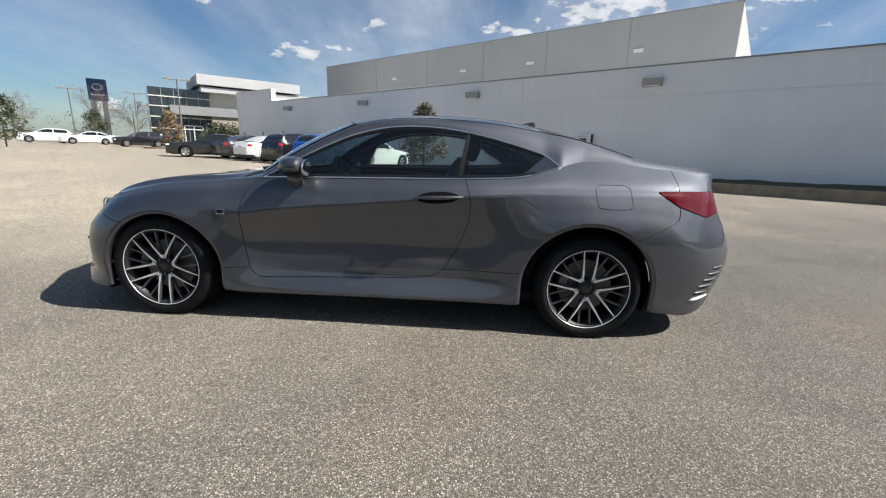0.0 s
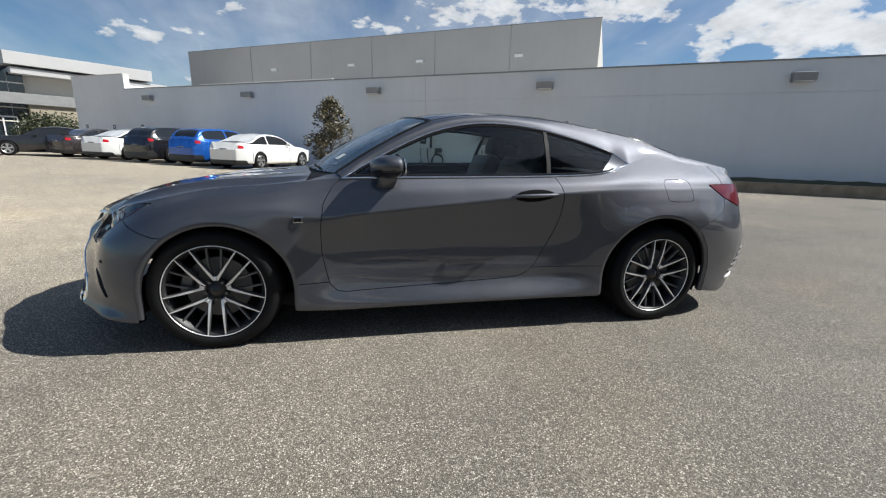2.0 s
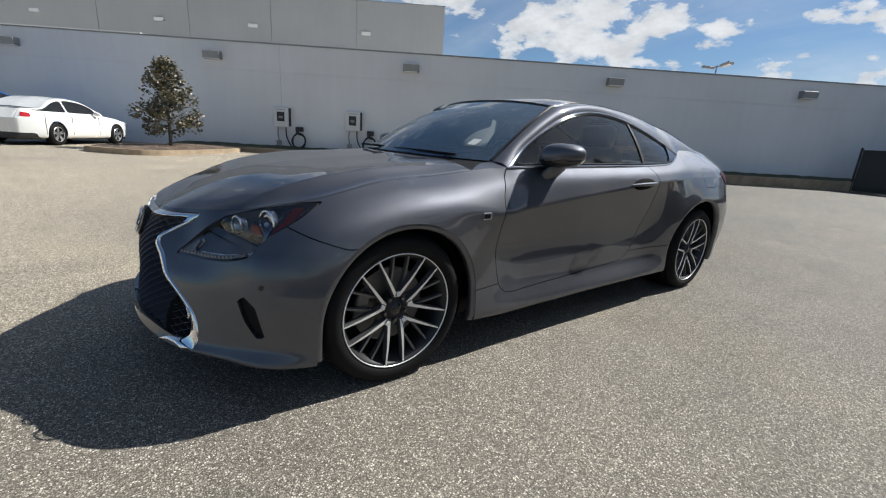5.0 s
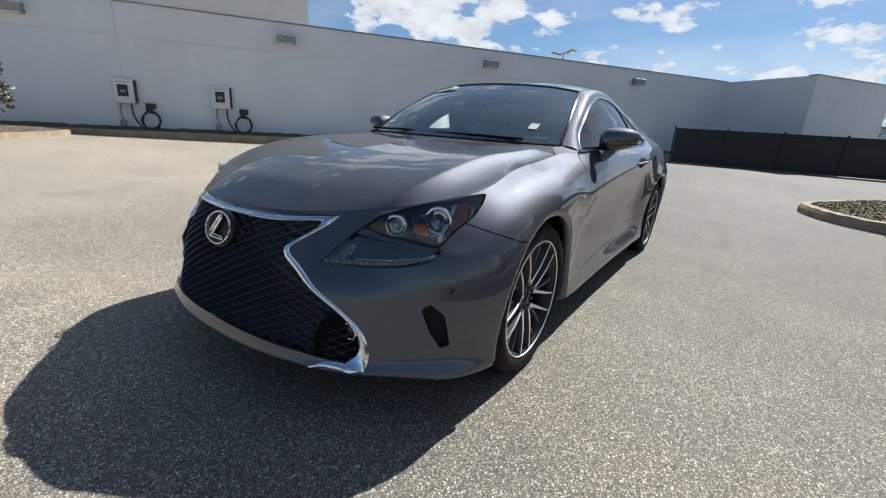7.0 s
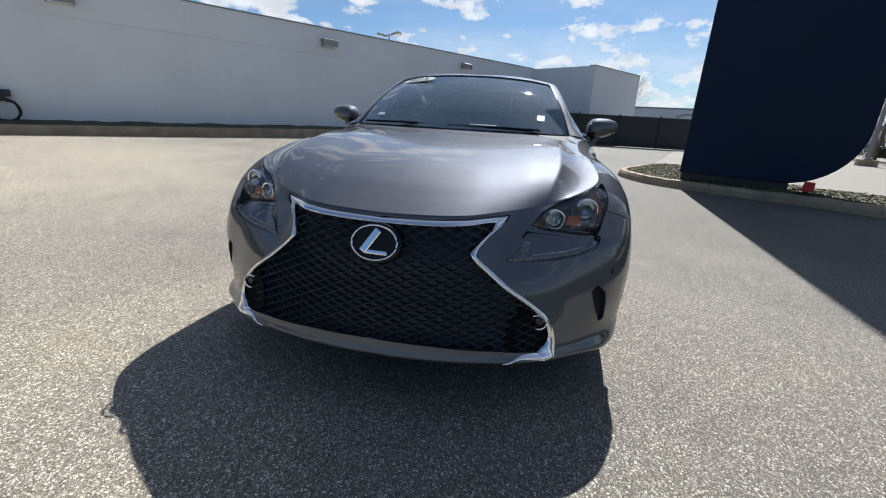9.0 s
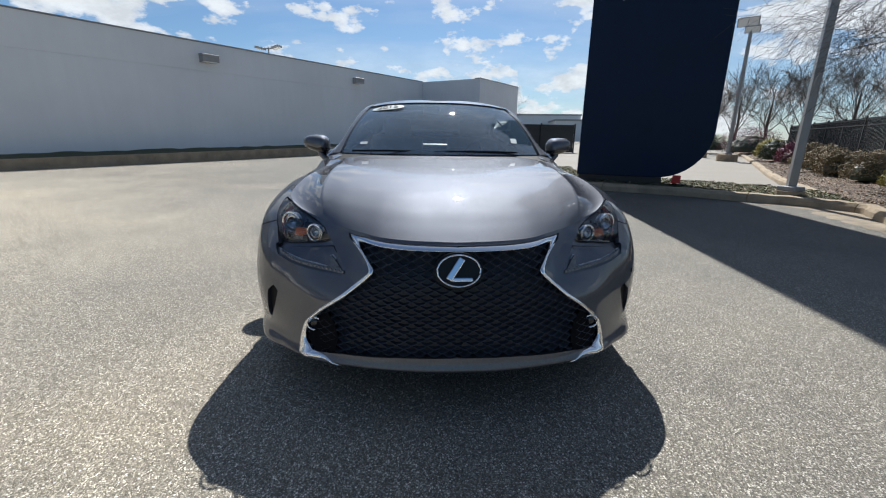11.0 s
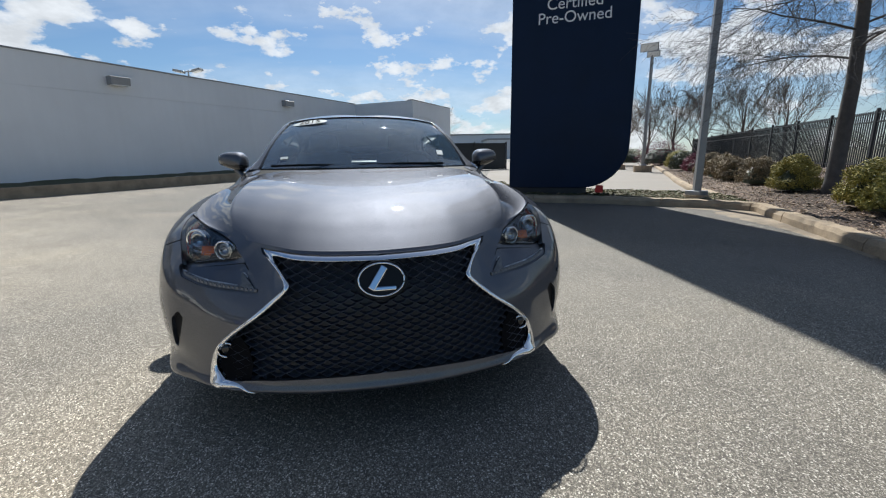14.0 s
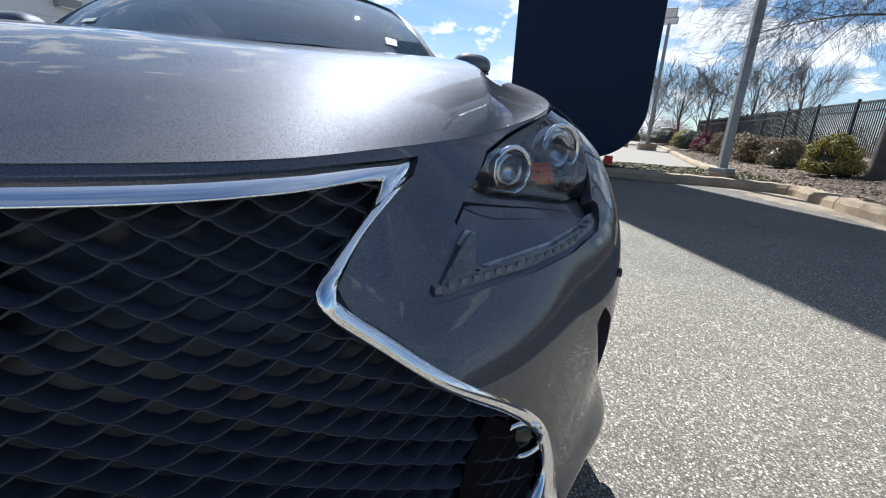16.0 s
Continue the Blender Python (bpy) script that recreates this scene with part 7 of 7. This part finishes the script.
def door_handle(sg):
    th = new("door_handle")
    th.parent = coupe
    tagged(th, label="painted pull handle over a dark cup")
    w = shell_w(0.42, 0.855)
    bm = bmesh.new()
    bmesh.ops.create_uvsphere(bm, u_segments=20, v_segments=8, radius=1)
    for v in bm.verts:
        x, y, z = v.co
        px, pz = 0.415 + x * 0.130, 0.853 + z * 0.036 + 0.008 * x
        v.co = Vector((px, sg * (shell_w(px, pz) + 0.0015 + 0.004 * y), pz))
    part("cup", bm, VOID_BLACK, th, "dark handle cup", smooth=True)
    bm = bmesh.new()
    pts = [(0.268, w - .002, 0.846), (0.33, w + .022, 0.852), (0.42, w + .030, 0.856), (0.51, w + .024, 0.860), (0.566, w - .002, 0.862)]
    line = smooth_line(pts, 22)
    prev = None
    for i2, p2 in enumerate(line):
        f2 = math.sin(math.pi * min(1, max(0, (i2 + 0.6) / 22.2)))
        hz = 0.005 + 0.007 * f2
        row = [bm.verts.new((p2[0], sg * (p2[1] + dy), p2[2] + dz * hz)) for dy, dz in ((-.010, -1), (.002, -.85), (.006, 0), (.003, .8), (-.010, 1))]
        if prev:
            for k2 in range(4):
                bm.faces.new((prev[k2], row[k2], row[k2 + 1], prev[k2 + 1]))
        prev = row
    bmesh.ops.recalc_face_normals(bm, faces=bm.faces)
    part("grip", bm, PAINT, th, smooth=True)


for sg in (-1, 1):
    door_mirror(sg)
    door_handle(sg)
    bw = shell_w(-.93, .71)
    bm = box(bmesh.new(), (-.955, sg * bw - .005, .695), (-.905, sg * bw + .005, .727), 0.003)
    b = part("fender_badge", bm, CHROME, coupe, "small bright fender badge")
    part("badge_field", box(bmesh.new(), (-.949, sg * (bw + .0055) - .001, .700), (-.915, sg * (bw + .0055) + .001, .720)), GLOSS_BLACK, b)
    # slats behind the rear wheel
    for p0, p1, z0 in ((2.426, 2.53, .477), (2.397, 2.51, .438), (2.369, 2.49, .399), (2.354, 2.47, .359), (2.34, 2.44, .317)):
        def on_tail(pp, z, out):
            vz = float(np.interp(z, hermite(ST_P, ST_V, pp)[:, 0], np.linspace(0, 1, 9)))
            q, q2 = shell_point(pp, vz), shell_point(pp + 0.02, vz)
            t = Vector((q2[0] - q[0], q2[1] - q[1], 0)).normalized()
            return (q[0] - t.y * out, sg * (q[1] + t.x * out), q[2])
        steps = [p0 + (p1 - p0) * k / 5 for k in range(6)]
        part("bumper_slat", tube(bmesh.new(), [on_tail(pp, z0, .002) for pp in steps], [.002, .005, .006, .006, .005, .003], 6), SLAT_GREY, coupe, "pale slat in the rear bumper", smooth=True)
        # a matt black tube stands for the shadow under each slat
        part("slat_shadow", tube(bmesh.new(), [on_tail(pp, z0 - .013, -.003) for pp in steps], [.002, .006, .007, .007, .006, .003], 6), MATT_BLACK, coupe, "black tube standing for the shadow below the slat", smooth=True)
    part("reflector", tube(bmesh.new(), [on_tail(2.33 + .03 * k, .266 + .003 * k, .003) for k in range(6)], [.004, .010, .010, .008, .006, .003], 8), LAMP_WHITE, coupe, "white bumper corner piece", smooth=True)

# parking sensor
c = shell_point(0.613, 0.518)
part("parking_sensor", tube(bmesh.new(), [(c[0], -c[1] + .004, c[2]), (c[0] - .002, -c[1] - .002, c[2])], .009, 12), GLOSS_BLACK, coupe, "round sensor")
# aerial fin
bm = prism(bmesh.new(), [(.93, 1.325), (1.07, 1.36), (1.085, 1.358), (1.10, 1.30), (.95, 1.31)], -.016, .016, "y")
bmesh.ops.bevel(bm, geom=bm.edges[:], offset=0.008, segments=2, affect="EDGES")
part("aerial_fin", bm, PAINT, coupe)
# wipers
for y0, y1 in ((-.50, .05), (.08, .58)):
    xa, xb = -0.83, -0.90
    bm = tube(bmesh.new(), [(-0.855 + 0.10 * abs(y0) ** 2, y0, .962), (-0.875, (y0 + y1) / 2, .966), (-0.885 + 0.1 * abs(y1) ** 2, y1, .962)], 0.007, 6)
    part("wiper", bm, MATT_BLACK, coupe, "black wiper blade")


# ---- wheels ----
def wheel(name, x, sg, wide, face):
    th = new(name)
    th.parent = coupe
    th.location = (x, 0, 0.322)
    tagged(th, label="five-spoke alloy wheel with split machined spokes")
    y_out = sg * face

    def lathe(prof, n=72):
        bm = bmesh.new()
        prev = first = None
        for a in range(n):
            t = a * 6.28319 / n
            row = [bm.verts.new((r * math.cos(t), y_out + sg * d, r * math.sin(t))) for r, d in prof]
            if prev:
                for k in range(len(prof) - 1):
                    bm.faces.new((prev[k], row[k], row[k + 1], prev[k + 1]))
            else:
                first = row
            prev = row
        for k in range(len(prof) - 1):
            bm.faces.new((prev[k], first[k], first[k + 1], prev[k + 1]))
        bmesh.ops.recalc_face_normals(bm, faces=bm.faces)
        return bm
    tyre = part("tyre", lathe([(.249, -.012), (.262, .004), (.285, .010), (.308, .004), (.321, -.012), (.331, -.032), (.3345, -.05), (.326, -.056), (.3345, -.06), (.336, -.11), (.327, -.114), (.327, -.122), (.336, -.126), (.3345, -wide + .05), (.320, -wide + .012), (.285, -wide - .002), (.249, -wide + .015)]), RUBBER, th, "low-profile black tyre", smooth=True)
    for v in tyre.data.vertices:
        if v.co.z < -0.3215:
            v.co.z = -0.3215
    part("rim", lathe([(.243, -wide + .02), (.222, -.14), (.222, -.05), (.240, -.012), (.254, -.002), (.2585, -.006), (.2585, -.016), (.243, -.022)]), RIM_DARK, th, "dark rim barrel", smooth=True)
    part("rim_edge", lathe([(.2485, -.003), (.2495, .0012), (.2530, .0012), (.2540, -.003)]), SATIN, th, "bright machined rim edge", smooth=True)
    part("brake_disc", lathe([(.05, -.10), (.168, -.10), (.168, -.112), (.05, -.112)]), BRAKE, th)
    bm = bmesh.new()
    # one curved casting over the disc
    prev = None
    for k in range(10):
        a0, yc = 2.44 + k * 0.088, y_out - sg * .085
        e = 0.006 if k in (0, 9) else 0.0
        row = [bm.verts.new((r * math.cos(a0), yc + d, r * math.sin(a0))) for r, d in ((.120 + e, -.022), (.126, -.028 + e), (.174, -.028 + e), (.180 - e, -.022), (.180 - e, .022), (.174, .028 - e), (.126, .028 - e), (.120 + e, .022))]
        if prev:
            for j in range(8):
                bm.faces.new((prev[j], row[j], row[(j + 1) % 8], prev[(j + 1) % 8]))
        else:
            bm.faces.new(row)
        prev = row
    bm.faces.new(prev[::-1])
    bmesh.ops.recalc_face_normals(bm, faces=bm.faces)
    part("brake_caliper", bm, BRAKE, th)
    hub = part("hub", lathe([(.0005, -.030), (.030, -.029), (.034, -.034), (.046, -.040), (.056, -.052), (.060, -.08)], 40), RIM_DARK, th, smooth=True)
    part("hub_cap", lathe([(.0005, -.026), (.026, -.0265), (.028, -.031)], 32), GLOSS_BLACK, hub, "black centre cap", smooth=True)
    for k in range(5):
        a = radians(52 + 72 * k)
        part("wheel_nut", tube(bmesh.new(), [(.052 * math.cos(a), y_out - sg * .05, .052 * math.sin(a)), (.052 * math.cos(a), y_out - sg * .030, .052 * math.sin(a))], .0085, 6), BRAKE, th)

    def bar(r0, a0, r1, a1, w0, w1, d0, d1, thick):
        """One arm from the hub to the rim, with a flat outer face."""
        bm = bmesh.new()
        p0 = Vector((r0 * math.cos(a0), 0, r0 * math.sin(a0)))
        p1 = Vector((r1 * math.cos(a1), 0, r1 * math.sin(a1)))
        t = (p1 - p0).normalized()
        s = Vector((-t.z, 0, t.x))
        prev = None
        for i in range(6):
            f = i / 5
            c = p0.lerp(p1, f) + Vector((0, y_out + sg * (d0 + (d1 - d0) * f + 0.006 * math.sin(math.pi * f)), 0))
            hw = w0 + (w1 - w0) * f
            row = [bm.verts.new(c + s * q * hw + Vector((0, sg * e, 0))) for q, e in ((-1.25, -thick), (-1.0, -.003), (-.8, 0), (.8, 0), (1.0, -.003), (1.25, -thick))]
            if prev:
                for j in range(5):
                    bm.faces.new((prev[j], row[j], row[j + 1], prev[j + 1]))
            else:
                bm.faces.new(row)
            prev = row
        bm.faces.new(prev[::-1])
        bmesh.ops.recalc_face_normals(bm, faces=bm.faces)
        for f in bm.faces:
            f.material_index = 1 if f.normal.y * sg > 0.8 else 0
        return bm
    for k in range(5):
        ax = radians(16 + 72 * k) if x < 0 else radians(55.5 + 72 * k)
        part("spoke_root", bar(.040, ax, .074, ax, .017, .014, -.046, -.036, .022), (DARK_ALLOY, RIM_DARK), th, "dark root of the split spoke")
        part("spoke_apex", bar(.052, ax, .080, ax, .006, .012, -.0312, -.0255, .022), (DARK_ALLOY, SATIN), th, "machined apex of the split spoke")
        for q in (-1, 1):
            bm = bar(.058, ax + q * radians(5), .2475, ax + q * radians(26), .0092, .0040, -.030, -.006, .028)
            part("spoke", bm, (DARK_ALLOY, SATIN), th, "split spoke with a machined face")
            bm = bar(.085, ax + q * radians(19), .240, ax + q * radians(8.5), .0066, .0052, -.050, -.020, .018)
            part("inner_spoke", bm, (DARK_ALLOY, SPOKE_GREY), th, "dark recessed spoke")
    return th


for sg in (-1, 1):
    wheel("front_wheel", -1.365, sg, 0.235, 0.885)
    wheel("rear_wheel", 1.365, sg, 0.255, 0.892)
    for x, r, hz in ((ARCH_F[0], 0.372, ARCH_F[1]), (ARCH_R[0], 0.400, ARCH_R[1])):
        bm = bmesh.new()
        prev = None
        for k in range(25):
            t = -0.35 + (math.pi + 0.7) * k / 24
            row = [bm.verts.new((x + r * math.cos(t), sg * y, hz + r * math.sin(t))) for y in (0.46, 0.80 if x < 0 else 0.85)]
            if prev:
                bm.faces.new((prev[0], row[0], row[1], prev[1]))
            prev = row
        part("arch_liner", bm, MATT_BLACK, coupe, "black wheel arch liner")
        bm = tube(bmesh.new(), [(x, sg * .40, hz), (x, sg * .46, hz)], r, 28)
        part("arch_wall", bm, MATT_BLACK, coupe)
# turned-in lips of the wheel arches
for sg in (-1, 1):
    for (cx, cz, r) in (ARCH_F, ARCH_R):
        bm = bmesh.new()
        prev = None
        for k in range(-4, 53):
            t = math.pi * min(48, max(0, k)) / 48
            drop = 0.03 * (max(0, -k) + max(0, k - 48))
            row = []
            for dr, out in ((.027, -.002), (.016, -.003), (.004, -.007), (-.001, -.014), (-.002, -.035)):
                x, z = cx + (r + dr) * math.cos(t), cz + (r + dr) * math.sin(t) - drop
                row.append(bm.verts.new((x, sg * (shell_w(x, z) + out), z)))
            if prev:
                for a in range(4):
                    bm.faces.new((prev[a], row[a], row[a + 1], prev[a + 1]))
            prev = row
        bmesh.ops.recalc_face_normals(bm, faces=bm.faces)
        part("arch_lip", bm, PAINT, coupe, "rolled lip of the wheel arch", smooth=True)
# underbody
bm = box(bmesh.new(), (-1.93, -.74, .17), (1.95, .74, .26), 0.02)
part("underbody", bm, MATT_BLACK, coupe, "black underbody")


# ---- cabin ----
def seat(x, y, rear=False):
    th = new("rear_seat" if rear else "front_seat")
    th.parent = coupe
    tagged(th, label="black leather seat")
    w = 0.25
    bm = box(bmesh.new(), (-.26, -w, -.10), (.26, w, .07), 0.05, pose(x - .22, y, .50, 0, -8, 0))
    part("cushion", bm, SEAT, th, smooth=True)
    hgt = 0.52 if rear else 0.60
    bm = box(bmesh.new(), (-.07, -w, 0), (.07, w, hgt), 0.06, pose(x, y, .50, 0, 22, 0))
    part("backrest", bm, SEAT, th, smooth=True)
    bm = box(bmesh.new(), (-.05, -.13, 0), (.06, .13, .17), 0.05, pose(x + .255, y, 1.06 if not rear else 0.99, 0, 14, 0))
    part("head_restraint", bm, SEAT, th, smooth=True)


seat(0.33, -.37)
seat(0.33, .37)
bm = box(bmesh.new(), (-.3, -.6, .0), (.3, .6, .2), 0.05, pose(.95, 0, .45, 0, -8, 0))
box(bm, (-.06, -.58, 0), (.08, .58, .5), 0.05, pose(1.22, 0, .52, 0, 26, 0))
part("rear_bench", bm, SEAT, coupe, "black rear bench", smooth=True)
bm = box(bmesh.new(), (1.25, -.55, .92), (1.75, .55, .97), 0.02)
part("parcel_shelf", bm, MATT_BLACK, coupe)
bm = box(bmesh.new(), (-.82, -.66, .62), (-.42, .66, .925), 0.05)
box(bm, (-.66, -.56, .90), (-.40, -.16, .955), 0.02)
part("dashboard", bm, MATT_BLACK, coupe, "black dashboard", smooth=True)
bm = box(bmesh.new(), (-.8, -.72, .25), (1.3, .72, .34), 0.02)
part("cabin_floor", bm, MATT_BLACK, coupe)
for sg in (-1, 1):
    bm = box(bmesh.new(), (-.7, sg * .74 - .02, .34), (1.25, sg * .74 + .02, .90), 0.01)
    part("door_lining", bm, MATT_BLACK, coupe)
bm = box(bmesh.new(), (-.4, -.11, .35), (.5, .11, .62), 0.03)
part("console", bm, MATT_BLACK, coupe)
m = pose(-.28, -.37, .88, 0, 68, 0)
bm = tube(bmesh.new(), [m @ Vector((.18 * math.cos(t), .18 * math.sin(t), 0)) for t in (k * 6.28319 / 32 for k in range(33))], .014, 6, False)
for a in (0.4, 2.74, 4.7):
    tube(bm, [m @ Vector((.05 * math.cos(a), .05 * math.sin(a), .01)), m @ Vector((.175 * math.cos(a), .175 * math.sin(a), 0))], .013, 6)
box(bm, (-.06, -.06, -.01), (.06, .06, .02), .015, m)
part("steering_wheel", bm, SEAT, coupe, smooth=True)
bm = box(bmesh.new(), (-.02, -.12, -.035), (.015, .12, .035), .014, pose(-.30, 0, 1.235, 0, 10, 0))
tube(bm, [(-.31, 0, 1.25), (-.335, 0, 1.275)], .012, 6)
part("rear_view_mirror", bm, MATT_BLACK, coupe, smooth=True)


def on_screen(w, f, off=-0.006):
    """A place on the windscreen at half width w, f of the way up."""
    a = WIND_MID(f)
    b = WIND_SIDE(f)
    k = abs(w) / b[1]
    x = a[0] + (b[0] - a[0]) * k ** 2.2 - .012 * math.sin(math.pi * k) * (1 - f * .5)
    z = a[2] + (b[2] - a[2]) * k ** 2.2 + .010 * math.sin(math.pi * k)
    return Vector((x + off * 0.45, w, z - off * 0.9))


def sticker(name, w0, f0, hw, hf, label, oval):
    bm = bmesh.new()
    n = 28
    pts = [(hw * math.cos(k * 6.28319 / n), hf * math.sin(k * 6.28319 / n)) for k in range(n)] if oval else [(-hw, -hf), (hw, -hf), (hw, hf), (-hw, hf)]
    bm.faces.new([bm.verts.new(on_screen(w0 + a, f0 + b)) for a, b in pts])
    bmesh.ops.triangulate(bm, faces=bm.faces)
    return part(name, bm, PAPER, coupe, label)


st = sticker("year_sticker", .385, .865, .125, .062, "white oval sticker with the year", True)
bm = text_mesh("2015", 0.085, 0.0008)
c0, cu, cr = on_screen(.385, .865, -.010), on_screen(.385, .95, -.010) - on_screen(.385, .80, -.010), on_screen(.30, .865, -.010) - on_screen(.47, .865, -.010)
cu.normalize()
cr.normalize()
M3 = Matrix((cr, cu, cr.cross(cu))).transposed().to_4x4()
bmesh.ops.transform(bm, matrix=Matrix.Translation(c0) @ M3 @ Matrix.Translation((0, -.03, 0)), verts=bm.verts)
part("year_figures", bm, MATT_BLACK, st, "dark figures 2015")
sticker("window_slip", -.50, .20, .022, .04, "small white slip on the windscreen", False)
sticker("window_slip", .52, .14, .025, .02, "small white slip on the windscreen", False)
